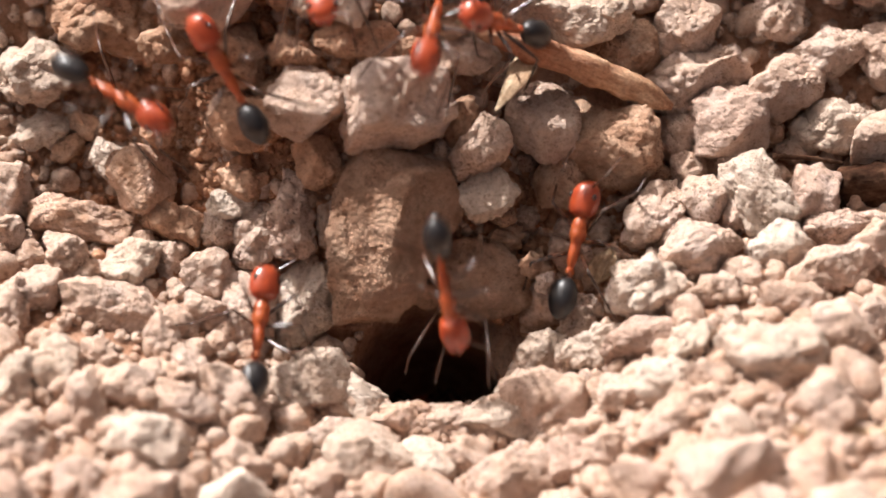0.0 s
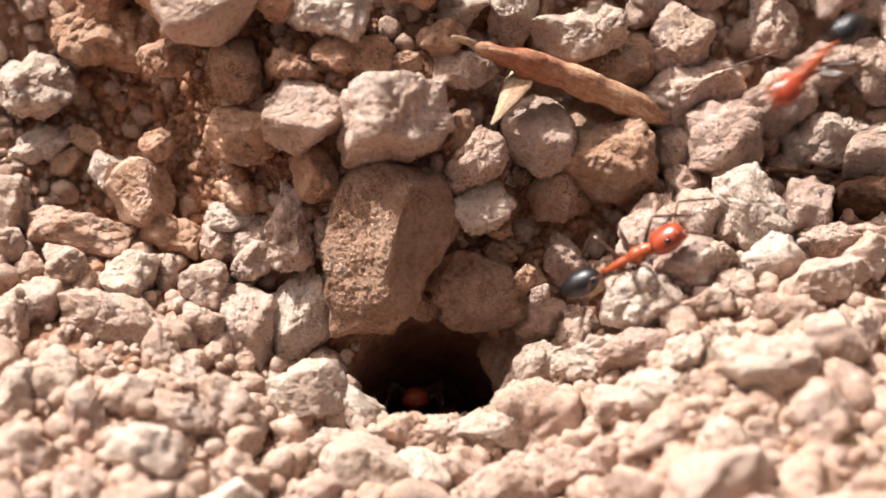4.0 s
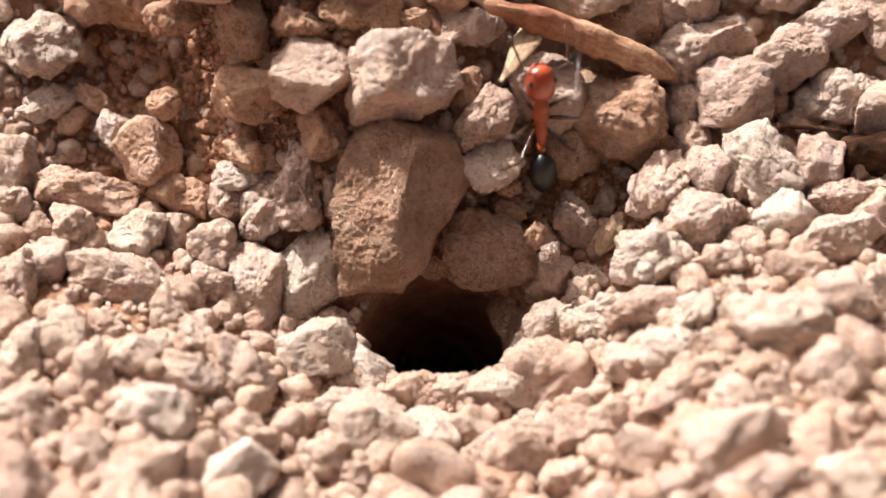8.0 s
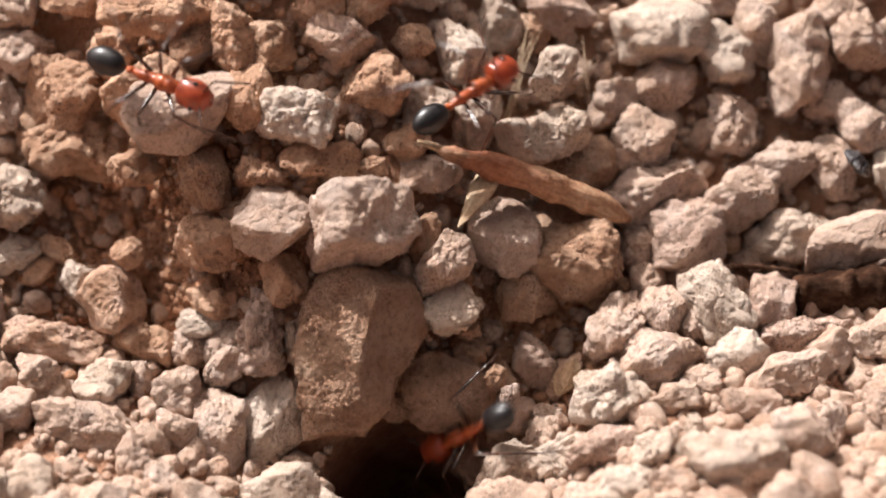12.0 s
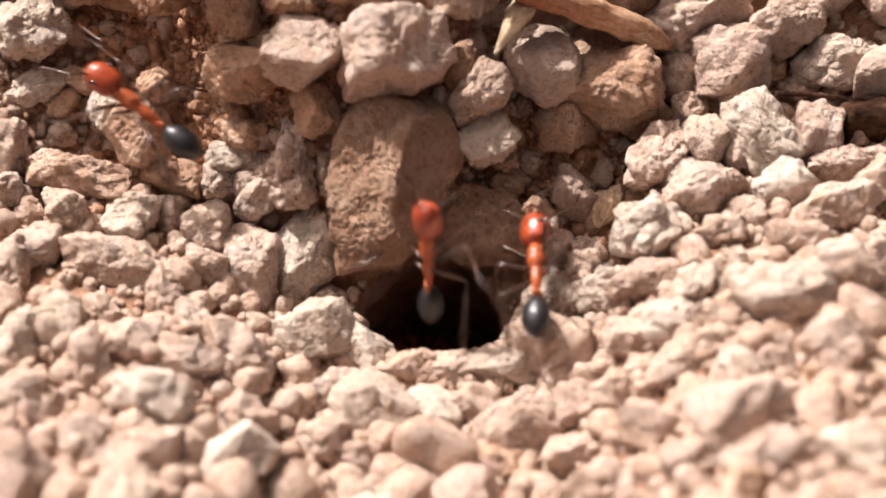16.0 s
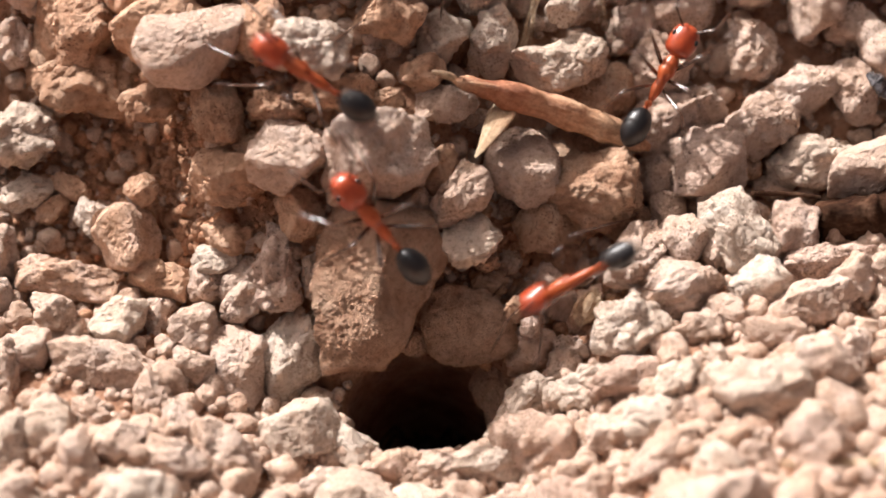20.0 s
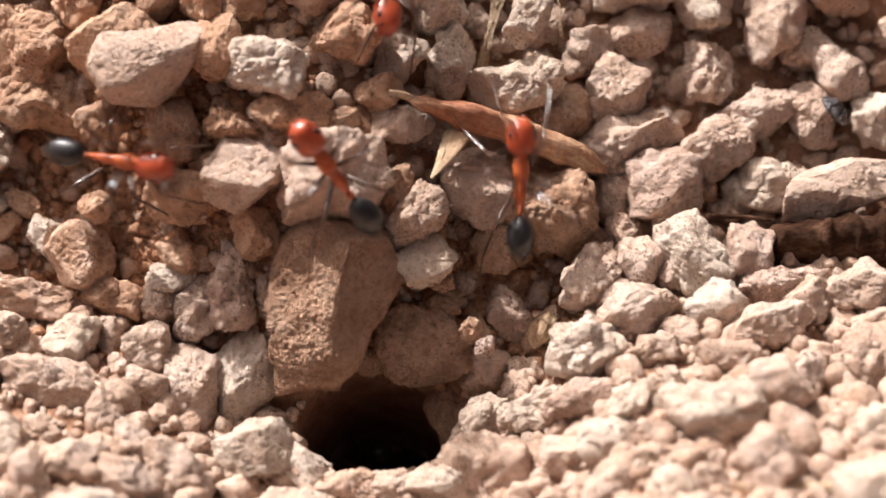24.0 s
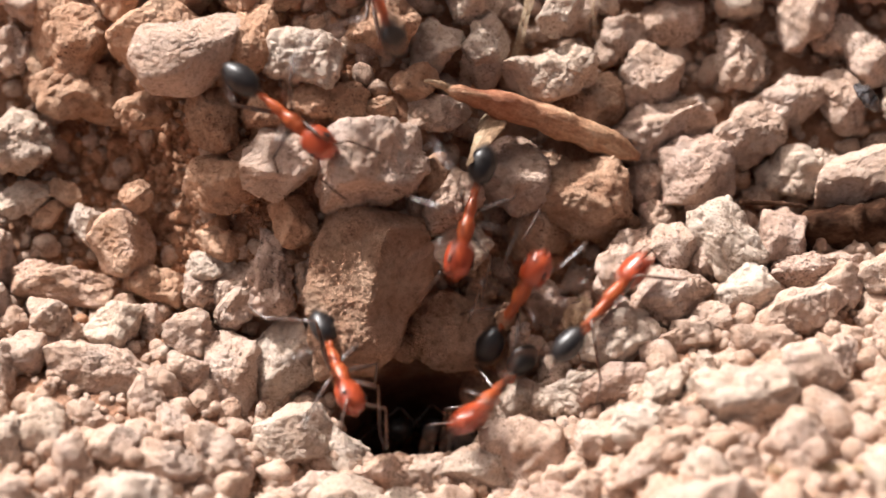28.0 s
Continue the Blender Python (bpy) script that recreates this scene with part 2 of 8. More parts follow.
LABELS = {
    "T": "tan angular limestone pebble half sunk in dry soil",
    "W": "chalky pale limestone pebble with a pitted surface",
    "B": "reddish-brown earthy stone lying in the shaded slope",
    "G": "greyish speckled stone with dark pores",
    "R": "rough granular rock roofing and walling the burrow hole",
    "S": "tan stone toned darker and redder to stand for the slope's shade",
    "O": "ochre-stained stone with a crumbly face",
}
made = [0]


def stone(x, y, z, a, b, c, turn=0, tone="T", cuts=12, lump=0.14, planes=(), crumb=None, fine=1.0, seed=None):
    """A stone with its middle at x, y, z; the half axes lie across, up the slope and out of it (all in millimetres)."""
    made[0] += 1
    big = max(a, b)
    level = 7 if big > 6 else 6 if big > 2.4 and -4.5 < y < 22 else 5
    v = stone_shape(level, a, b, c, turn, seed or made[0], cuts, lump, crumb, planes, fine) * MM
    ob = new("stone", mesh_of("stone", v.tolist(), ICO[level][1], TONES[tone]))
    ob.matrix_world = pose(x * MM, y * MM, z * MM, 44)
    return tagged(ob, LABELS[tone], "stone", "stones round the burrow")


stone(-28.5, 16.2, 12.3, 3.20, 2.59, 2.46, 5, "W")
stone(-28.1, 13.6, 9.1, 2.26, 1.40, 1.33, 8, "W")
stone(-24.8, 14.1, 9.1, 1.63, 0.91, 0.86, -35, "S")
stone(-26.2, 12.9, 8.0, 1.40, 0.90, 0.86, 25, "S")
stone(-30.0, 9.8, 6.8, 2.13, 2.24, 2.02, -30, "T")
stone(-23.3, 11.9, 7.9, 1.35, 1.62, 1.28, -0, "W")
stone(-25.0, 7.6, 6.0, 3.83, 1.60, 1.52, -12, "O")
stone(-25.4, 4.3, 5.9, 1.66, 1.66, 1.58, -0, "T")
stone(-30.0, 6.7, 5.8, 1.55, 1.33, 1.26, -0, "T")
stone(-20.7, 10.0, 7.7, 2.45, 2.50, 2.2, -0, "O", 12, 0.10, (), 0.2)
stone(-19.3, 8.0, 6.0, 1.61, 1.87, 1.52, -0, "S")
stone(-17.4, 7.6, 5.5, 1.47, 1.52, 1.40, -0, "S")
stone(-14.3, 7.8, 7.4, 1.86, 1.11, 1.05, -0, "W")
stone(-14.9, 6.9, 5.7, 1.60, 1.38, 1.31, -0, "T")
stone(-12.5, 5.9, 6.1, 1.72, 2.54, 1.63, -15, "T")
stone(-13.4, 8.3, 9.0, 2.02, 1.32, 1.25, -10, "S")
stone(-19.6, 12.3, 10.1, 1.34, 1.25, 1.19, -0, "S")
stone(-13.3, 10.0, 13.1, 2.44, 2.35, 2.23, -30, "S")
stone(-11.5, 11.1, 14.7, 1.17, 1.00, 0.95, -20, "B")
stone(-8.8, 9.4, 15.1, 2.92, 2.66, 2.53, -0, "T", 10, 0.12, (), 0.5)
stone(-13.7, 12.6, 16.6, 1.99, 2.43, 1.89, -0, "B")
stone(-9.7, 12.0, 17.3, 1.98, 1.42, 1.35, -0, "S")
stone(-18.8, 15.2, 15.5, 1.86, 1.55, 1.47, 30, "B")
stone(-8.2, 7.6, 11.5, 1.82, 1.99, 1.73, -0, "S")
stone(-7.7, 5.9, 7.6, 0.74, 1.75, 0.71, -10, "T")
stone(-9.8, 6.0, 8.1, 1.84, 3.17, 1.74, -5, "G")
stone(-2.7, 8.9, 15.3, 4.11, 3.25, 3.0, -0, "T", 12, 0.14, (), 0.75)
stone(-1.9, 13.0, 17.0, 1.13, 0.82, 0.78, -0, "B")
stone(-5.5, 12.7, 18.1, 2.91, 1.77, 1.68, 10, "S")
stone(-15.9, 3.7, 4.7, 1.76, 1.80, 1.67, -0, "T")
stone(-20.9, 3.6, 5.7, 2.14, 1.83, 1.74, -0, "W")
stone(-18.5, 4.5, 5.1, 1.01, 1.41, 0.96, -0, "T")
stone(-9.2, 2.8, 2.5, 2.70, 3.65, 2.56, -0, "W")
stone(-12.7, 1.1, 3.0, 2.27, 3.39, 2.16, 10, "T")
stone(-15.7, 0.5, 4.1, 1.52, 1.47, 1.40, -0, "T")
stone(-21.8, 0.0, 5.2, 3.91, 1.76, 1.68, -8, "T")
stone(-18.2, -2.8, 4.9, 1.40, 1.57, 1.33, -20, "T")
stone(-25.1, -5.9, 5.3, 1.92, 2.33, 1.82, -0, "W")
stone(-22.2, -4.1, 5.0, 1.39, 1.14, 1.08, -0, "T")
stone(-28.9, -0.5, 5.2, 1.67, 2.40, 1.59, -0, "T")
stone(-27.4, 1.4, 5.2, 2.08, 1.82, 1.73, -0, "T")
stone(-27.3, -7.3, 5.6, 1.37, 2.23, 1.30, -0, "W")
stone(-22.1, -10.2, 5.2, 1.71, 3.10, 1.62, -0, "T")
stone(-26.2, -12.2, 5.3, 2.50, 1.93, 1.83, -25, "T")
stone(-18.2, -12.5, 5.3, 2.78, 2.17, 2.06, -0, "W")
stone(-16.6, -8.6, 4.4, 2.56, 1.73, 1.64, -20, "T")
stone(-13.5, -6.6, 3.3, 3.15, 1.85, 1.75, -28, "T")
stone(-8.7, -3.3, 1.4, 3.36, 2.33, 2.21, 5, "W", 10, 0.10, (), 0.35)
stone(-5.3, -4.1, 0.6, 1.98, 1.55, 1.47, -20, "W")
stone(-4.6, -9.5, 0.9, 3.01, 2.34, 2.22, -0, "W")
stone(-22.2, -15.6, 5.4, 1.81, 1.65, 1.57, -0, "T")
stone(-18.7, -16.7, 5.3, 2.95, 1.61, 1.53, 10, "T")
stone(-12.5, -12.0, 2.8, 2.29, 1.87, 1.78, -0, "T")
stone(-8.2, -12.4, 1.0, 2.39, 1.72, 1.64, -0, "T")
stone(-2.0, -6.1, 0.6, 2.64, 1.32, 1.26, -0, "O")
stone(0.8, -6.2, 0.6, 2.39, 1.28, 1.21, -0, "T")
stone(-26.9, -15.1, 5.2, 1.28, 1.66, 1.21, -0, "T")
stone(-5.2, -13.8, 0.6, 1.47, 1.32, 1.25, -0, "G")
stone(-0.9, -9.8, 0.6, 2.17, 1.75, 1.66, -0, "W")
stone(-16.2, -4.9, 4.3, 2.11, 1.47, 1.40, -30, "T")
stone(-19.9, -7.6, 5.6, 1.85, 1.44, 1.37, -0, "T")
stone(-6.9, -7.9, 1.1, 2.32, 1.27, 1.20, -0, "T")
stone(7.8, -5.6, 1.7, 3.74, 2.59, 2.46, -0, "T")
stone(4.2, -6.2, 0.8, 2.72, 1.83, 1.74, -0, "W")
stone(6.4, -1.5, 0.8, 1.66, 3.27, 1.57, -38, "W")
stone(10.7, -1.8, 3.3, 2.88, 1.59, 1.51, 22, "W")
stone(12.0, -7.6, 4.8, 1.69, 1.44, 1.37, -0, "T")
stone(14.9, -8.0, 6.5, 2.30, 1.67, 1.59, -5, "W")
stone(14.8, -11.4, 6.5, 3.02, 1.48, 1.41, 28, "T")
stone(12.3, -10.1, 4.2, 0.95, 1.28, 0.90, -0, "T")
stone(13.3, -3.5, 5.5, 2.61, 1.77, 1.68, -0, "G")
stone(13.9, 0.3, 6.3, 2.83, 2.66, 2.52, 20, "W")
stone(16.5, -5.3, 7.4, 1.74, 1.49, 1.42, -0, "W")
stone(19.1, -3.8, 7.4, 0.96, 1.29, 0.91, -0, "W")
stone(21.0, -3.3, 7.4, 1.21, 0.96, 0.91, -0, "T")
stone(21.4, -7.4, 8.5, 3.79, 2.28, 2.16, -0, "W")
stone(25.4, -5.5, 8.1, 2.72, 2.55, 2.43, -0, "T")
stone(28.3, -3.9, 7.6, 1.37, 1.96, 1.31, -0, "T")
stone(17.6, -8.2, 7.3, 1.91, 0.94, 0.90, -8, "T")
stone(19.8, -10.4, 7.4, 2.09, 1.05, 1.00, -0, "T")
stone(20.7, -12.3, 7.5, 1.32, 1.04, 0.99, -0, "T")
stone(24.3, -11.5, 8.1, 2.51, 2.47, 2.35, -0, "T")
stone(8.7, -10.6, 1.8, 1.73, 1.73, 1.65, -0, "G")
stone(11.0, -11.3, 3.5, 1.79, 1.71, 1.63, -0, "T")
stone(5.0, -11.9, 1.0, 3.22, 2.31, 2.19, -0, "T")
stone(12.9, -15.6, 5.3, 2.45, 1.81, 1.72, -0, "T")
stone(17.6, -17.2, 8.3, 3.39, 2.35, 2.24, -0, "T")
stone(22.8, -17.5, 8.1, 2.00, 2.16, 1.90, -0, "O")
stone(21.1, -15.3, 7.6, 2.43, 1.06, 1.01, -0, "W")
stone(25.6, -13.8, 7.5, 3.08, 0.99, 0.94, -0, "T")
stone(19.0, -20.2, 8.1, 2.96, 1.74, 1.65, -0, "T")
stone(24.1, -20.3, 8.2, 2.54, 1.96, 1.87, -0, "W")
stone(2.1, -9.6, 0.6, 1.96, 1.75, 1.66, -0, "T")
stone(3.2, -14.4, 0.7, 2.37, 1.31, 1.25, -0, "O")
stone(7.9, -14.6, 1.4, 1.90, 1.50, 1.42, -0, "T")
stone(14.8, -19.5, 6.8, 2.23, 1.41, 1.34, -0, "T")
stone(18.2, 15.9, 12.0, 3.87, 2.48, 2.35, 32, "T")
stone(16.7, 18.4, 13.6, 2.35, 1.90, 1.81, -0, "T")
stone(24.4, 15.4, 11.7, 3.06, 2.48, 2.35, 10, "T")
stone(27.9, 17.8, 13.0, 4.30, 1.90, 1.81, 22, "T")
stone(28.5, 13.3, 9.9, 3.24, 2.34, 2.22, 15, "W")
stone(26.2, 13.5, 9.2, 1.49, 1.49, 1.41, -0, "W")
stone(20.3, 13.0, 10.2, 3.00, 2.96, 2.81, -0, "G")
stone(16.8, 13.1, 9.3, 1.85, 2.16, 1.75, -0, "T")
stone(23.5, 14.1, 9.3, 1.04, 1.27, 0.99, -0, "O")
stone(14.6, 10.5, 7.2, 1.89, 1.57, 1.49, -0, "B")
stone(14.8, 6.6, 7.8, 2.02, 2.72, 1.92, -15, "T")
stone(17.5, 10.5, 8.2, 1.34, 1.47, 1.27, -0, "T")
stone(18.3, 6.8, 8.8, 2.06, 1.84, 1.75, -0, "T")
stone(21.9, 7.0, 9.2, 2.27, 3.01, 2.16, 25, "W")
stone(20.8, 10.8, 8.4, 1.43, 1.65, 1.36, -0, "T")
stone(25.9, 7.3, 8.9, 1.93, 2.10, 1.83, -0, "G")
stone(25.2, 12.8, 8.1, 1.49, 0.95, 0.90, -0, "T")
stone(17.6, 2.8, 8.1, 2.97, 2.24, 2.12, 25, "T")
stone(16.3, 5.0, 7.6, 1.13, 1.13, 1.08, -0, "T")
stone(22.9, 3.1, 8.0, 2.24, 1.90, 1.80, 15, "W")
stone(20.6, 6.1, 8.2, 1.36, 1.22, 1.16, -0, "T")
stone(20.3, 0.8, 7.5, 1.41, 1.32, 1.26, -0, "T")
stone(27.9, 4.7, 8.2, 3.39, 1.35, 1.28, -0, "G")
stone(26.3, 0.9, 7.8, 3.41, 2.00, 1.90, -0, "T")
stone(29.4, 3.4, 8.1, 1.81, 1.81, 1.72, -0, "T")
stone(18.2, -0.9, 7.6, 1.82, 1.40, 1.33, -0, "T")
stone(23.3, -1.9, 7.6, 2.31, 1.47, 1.40, -0, "T")
stone(2.9, 8.7, 11.9, 2.26, 2.43, 2.15, -0, "T")
stone(7.4, 11.5, 11.8, 2.60, 3.01, 2.48, 20, "T", 10, 0.10, (), 0.35)
stone(3.2, 6.9, 9.1, 2.54, 1.92, 1.83, -0, "W")
stone(1.6, 10.0, 13.0, 1.31, 1.83, 1.24, -0, "B")
stone(12.1, 11.2, 10.0, 3.91, 3.33, 3.17, -0, "B", 14, 0.16, (), 0.95, 1.6)
stone(13.0, 17.0, 13.4, 2.79, 2.07, 1.97, 20, "B")
stone(8.9, 9.7, 8.2, 2.31, 2.31, 2.20, -0, "B")
stone(9.1, 6.1, 4.7, 1.51, 2.13, 1.44, 45, "G")
stone(11.4, 5.1, 4.1, 1.11, 2.09, 1.05, -25, "O")
stone(7.5, 3.1, 2.1, 1.91, 1.86, 1.77, -0, "O")
stone(10.0, 2.9, 2.4, 1.24, 1.02, 0.97, -0, "T")
# cavity wall stones: the lighter rock tone replaces brown to brighten the deep shade
stone(3.1, 3.9, 3.8, 3.7, 2.9, 1.9, -12, "R", 16, 0.16, (), 0.8, 1.6)
stone(4.9, 2.5, -1.3, 1.80, 2.92, 1.71, 10, "R", 14, 0.14, (), 0.7)
stone(-0.2, 3.9, 2.8, 2.44, 1.33, 1.26, -0, "R")
stone(6.9, 5.4, 3.8, 1.16, 1.38, 1.10, -0, "B")
stone(1.8, 13.6, 15.9, 2.62, 1.44, 1.37, -0, "T")
stone(4.6, 6.3, 5.6, 1.46, 1.33, 1.26, -0, "B")
stone(-14.9, 14.4, 21.0, 4.2, 2.9, 2.5, 18, "T", 12, 0.1, (), 0.25)
stone(-23.6, 18.9, 15.4, 4.44, 3.02, 2.87, -10, "B")
stone(-24.8, 21.3, 18.3, 2.57, 2.84, 2.44, -0, "S")
stone(-16.5, 20.3, 25.1, 4.52, 2.04, 1.93, -0, "S")
stone(-11.6, 19.3, 23.8, 1.64, 2.70, 1.56, -0, "S")
stone(-4.2, 20.0, 23.0, 2.64, 2.06, 1.95, -0, "O")
stone(-1.6, 17.5, 21.1, 2.63, 2.49, 2.37, -0, "S")
stone(-7.1, 14.3, 20.1, 3.03, 2.46, 2.34, 10, "W")
# pale tone at x 2.1, 4.7 and 5.6 stands in for missing sunlight
stone(2.1, 17.8, 18.7, 2.07, 2.07, 1.97, -0, "W")
stone(4.7, 21.3, 20.8, 2.09, 2.82, 1.98, 10, "W")
stone(1.0, 21.7, 21.4, 1.64, 1.50, 1.42, -0, "S")
stone(5.6, 18.4, 17.6, 1.86, 2.54, 1.77, -30, "W")
stone(0.5, 14.8, 17.7, 1.74, 1.38, 1.31, -0, "S")
stone(10.0, 17.0, 16.5, 3.49, 2.13, 2.02, -10, "W", 12, 0.14, (), 0.6)
stone(12.0, 26.6, 20.7, 2.62, 1.92, 1.82, -0, "G")
stone(19.0, 25.0, 19.7, 3.59, 2.61, 2.48, -0, "W")
stone(17.5, 19.1, 14.7, 2.54, 2.59, 2.42, -0, "T")
stone(15.6, 21.3, 16.1, 1.95, 1.95, 1.85, -0, "T")
stone(29.1, 23.3, 18.1, 2.42, 4.24, 2.30, -10, "T")
stone(24.0, 24.1, 18.6, 2.19, 2.43, 2.08, -0, "W")
stone(33.9, 24.7, 19.3, 2.43, 2.43, 2.31, -0, "T")
stone(24.2, 20.2, 14.9, 1.95, 2.42, 1.85, -0, "T")
stone(33.7, 19.9, 14.9, 2.18, 2.18, 2.07, -0, "T")
stone(-10.5, 15.8, 21.1, 2.07, 2.47, 1.97, -0, "S")
stone(-14.5, 19.1, 23.3, 1.64, 1.86, 1.56, -0, "B")
stone(-9.0, 19.1, 23.4, 1.86, 2.04, 1.77, -0, "B")
stone(-5.8, 21.5, 24.7, 2.10, 1.61, 1.53, -0, "S")
stone(-1.9, 22.8, 24.0, 1.90, 1.67, 1.59, -0, "S")
stone(1.5, 24.8, 23.3, 2.11, 1.01, 0.96, -0, "W")
stone(7.4, 25.7, 20.6, 1.72, 2.42, 1.64, -0, "W")
stone(9.7, 25.5, 19.6, 1.50, 1.68, 1.42, -0, "B")
stone(26.4, 25.8, 19.9, 1.97, 2.43, 1.87, -0, "T")
stone(-27.2, 22.8, 20.1, 2.11, 2.11, 2.00, -0, "T")
stone(-23.4, 24.9, 23.2, 2.56, 1.19, 1.13, -0, "S")
stone(-28.6, 21.1, 16.8, 1.47, 1.93, 1.40, -0, "T")
stone(23.0, 27.5, 21.0, 2.63, 1.46, 1.38, -0, "T")
stone(32.1, 26.6, 20.4, 2.35, 1.64, 1.56, -0, "T")
stone(-20.4, 21.0, 21.4, 2.03, 2.03, 1.93, -0, "S")
stone(-27.9, 24.8, 23.0, 2.06, 1.83, 1.74, -0, "T")
stone(19.3, 22.4, 16.9, 2.56, 2.10, 1.99, -0, "T")
stone(31.4, 21.6, 15.8, 2.10, 1.63, 1.55, -0, "T")
stone(6.3, 3.0, 6.2, 0.80, 0.95, 0.72, 0, "B")
stone(7.3, 1.8, 5.7, 0.85, 0.70, 0.63, 20, "G")
stone(4.5, 6.4, 7.7, 1.00, 0.80, 0.72, 0, "B")
stone(11.0, 20.1, 19.8, 1.90, 2.05, 1.71, 0, "W")
stone(12.1, 17.1, 17.5, 1.50, 1.30, 1.17, 0, "W")
# the boulder that roofs the burrow: one face turned left, one right
stone(-2.9, 4.4, 8.1, 4.75, 6.5, 3.4, 0, "R", 16, 0.12, [(-0.40, 0.14, 0.90, 0.52), (0.62, -0.25, 0.74, 0.64), (0.05, -0.60, 0.80, 0.74), (-0.87, 0.49, 0.05, 0.90), (0.735, -0.678, 0.05, 0.72), (-0.99, 0.0, 0.1, 0.86), (0.05, -0.99, 0.1, 0.82)], 0.5, 1.7, 182)
stone(33.4, 12.0, 10.9, 5.2, 2.0, 1.80, 14, "T", 12, 0.1, (), 0.3)
stone(36.3, 17.0, 12.7, 2.20, 2.29, 2.09, -0, "W")
stone(31.5, 17.6, 12.8, 1.83, 2.52, 1.74, -0, "T")
stone(32.8, -2.4, 8.0, 2.32, 2.54, 2.21, -0, "T")
stone(32.8, 4.0, 8.7, 2.61, 1.96, 1.86, -0, "T")
stone(32.2, -8.8, 7.8, 2.04, 1.83, 1.74, -0, "W")
stone(-23.9, 20.6, 17.7, 2.92, 3.14, 2.77, -0, "S")
stone(-17.4, 16.6, 21.0, 3.47, 3.04, 2.89, -0, "S")
# ---- smaller stones that fill the gaps ----
fill = np.random.default_rng(11)
spots = [(o.location.x / MM, o.location.y / MM, max(o.dimensions[:2]) / MM / 2) for o in scene.objects if o.name.startswith("stone")]
bpy.context.view_layer.update()


def free(x, y, r, slack):
    return all(math.hypot(x - a, (y - b) * 1.25) > (r + c) * slack for a, b, c in spots) and math.hypot((x - 0.4) / 7.0, (y + 0.4) / 4.9) > 1


many, many_f, count = [], [], 0
for n_try in range(14000):
    r = fill.uniform(0.9, 2.3) if n_try < 7500 else fill.uniform(0.7, 1.2)
    x, y = fill.uniform(-38, 38), fill.uniform(-32, 48)
    r *= 1.0 + 0.4 * ease(-4, -9, y)
    if free(x, y, r, 0.78 + 0.14 * ease(5, 10, y)):
        spots.append((x, y, r))
        k = fill.uniform(0.75, 1.15, 3)
        z = ground_height(x, y) + (0.30 + 0.35 * ease(3, 8, y)) * r
        if r > 1.5 and made[0] < 290:
            stone(x, y, z, r * k[0], r * k[1], r * 0.85 * k[2], fill.uniform(0, 180), "TTTWWGO"[fill.integers(7)])
        else:
            lv = 4 if y > -6 and r > 1.0 else 3
            v = stone_shape(lv, r * k[0], r * k[1], r * 0.85 * k[2], fill.uniform(0, 180), 5000 + n_try)
            many.append((v @ np.array(Euler((0.77, 0, 0)).to_matrix()).T + np.array([x, y, z])) * MM)
            many_f += [(a + count, b + count, c + count) for a, b, c in ICO[lv][1]]
            count += len(v)
pebbles = new("pebbles", mesh_of("pebbles", np.concatenate(many).tolist(), many_f, GRAVEL))
tagged(pebbles, "small tan pebbles packed between the larger stones", "pebbles", kind="stuff")

# loose grit between the stones, and the red-brown crumbs in the shaded hollow
shapes = [(stone_shape(2, 1, 1, 1, 0, 900 + i, 7, 0.2, 0.8), ICO[2][1]) for i in range(14)]


def heap(name, places, size, material, label, category):
    """Many small grains strewn over the soil at places, as one heap."""
    gv, gf, base = [], [], 0
    for i, (x, y) in enumerate(places):
        if hole_depth(x, y) > 0.25:
            continue
        r = size()
        v, f = shapes[i % 14]
        q = Euler(fill.uniform(0, 6.28, 3)).to_matrix()
        s = np.array(fill.uniform(0.75, 1.2, 3)) * r
        p = np.array(soil_point(x, y)) + np.array([0, 0, r * 0.35])
        gv.append(((v * s) @ np.array(q).T + p) * MM)
        gf += [(a + base, b + base, c + base) for a, b, c in f]
        base += len(v)
    ob = new(name, mesh_of(name, np.concatenate(gv).tolist(), gf, material))
    return tagged(ob, label, category, kind="stuff")


wide = [(fill.uniform(-36, 36), fill.uniform(-26, 40)) for _ in range(6200)]
near = [(fill.uniform(-32, 32), fill.uniform(-24, -4)) for _ in range(2600)]
heap("grit", wide + near, lambda: min(1.0, 0.26 + fill.exponential(0.18)), GRAVEL, "loose tan grit between the stones", "grit")
hollow = [(fill.normal(-16.5, 5.0), fill.normal(14.5, 4.5)) for _ in range(2300)]
cavity = [(fill.normal(8.5, 3.0), fill.normal(8.0, 2.6)) for _ in range(700)]
heap("crumbs", hollow + cavity, lambda: min(0.6, 0.18 + fill.exponential(0.13)), CRUMB, "red-brown soil crumbs in the shaded hollows", "soil crumbs")

# ---- plant litter ----


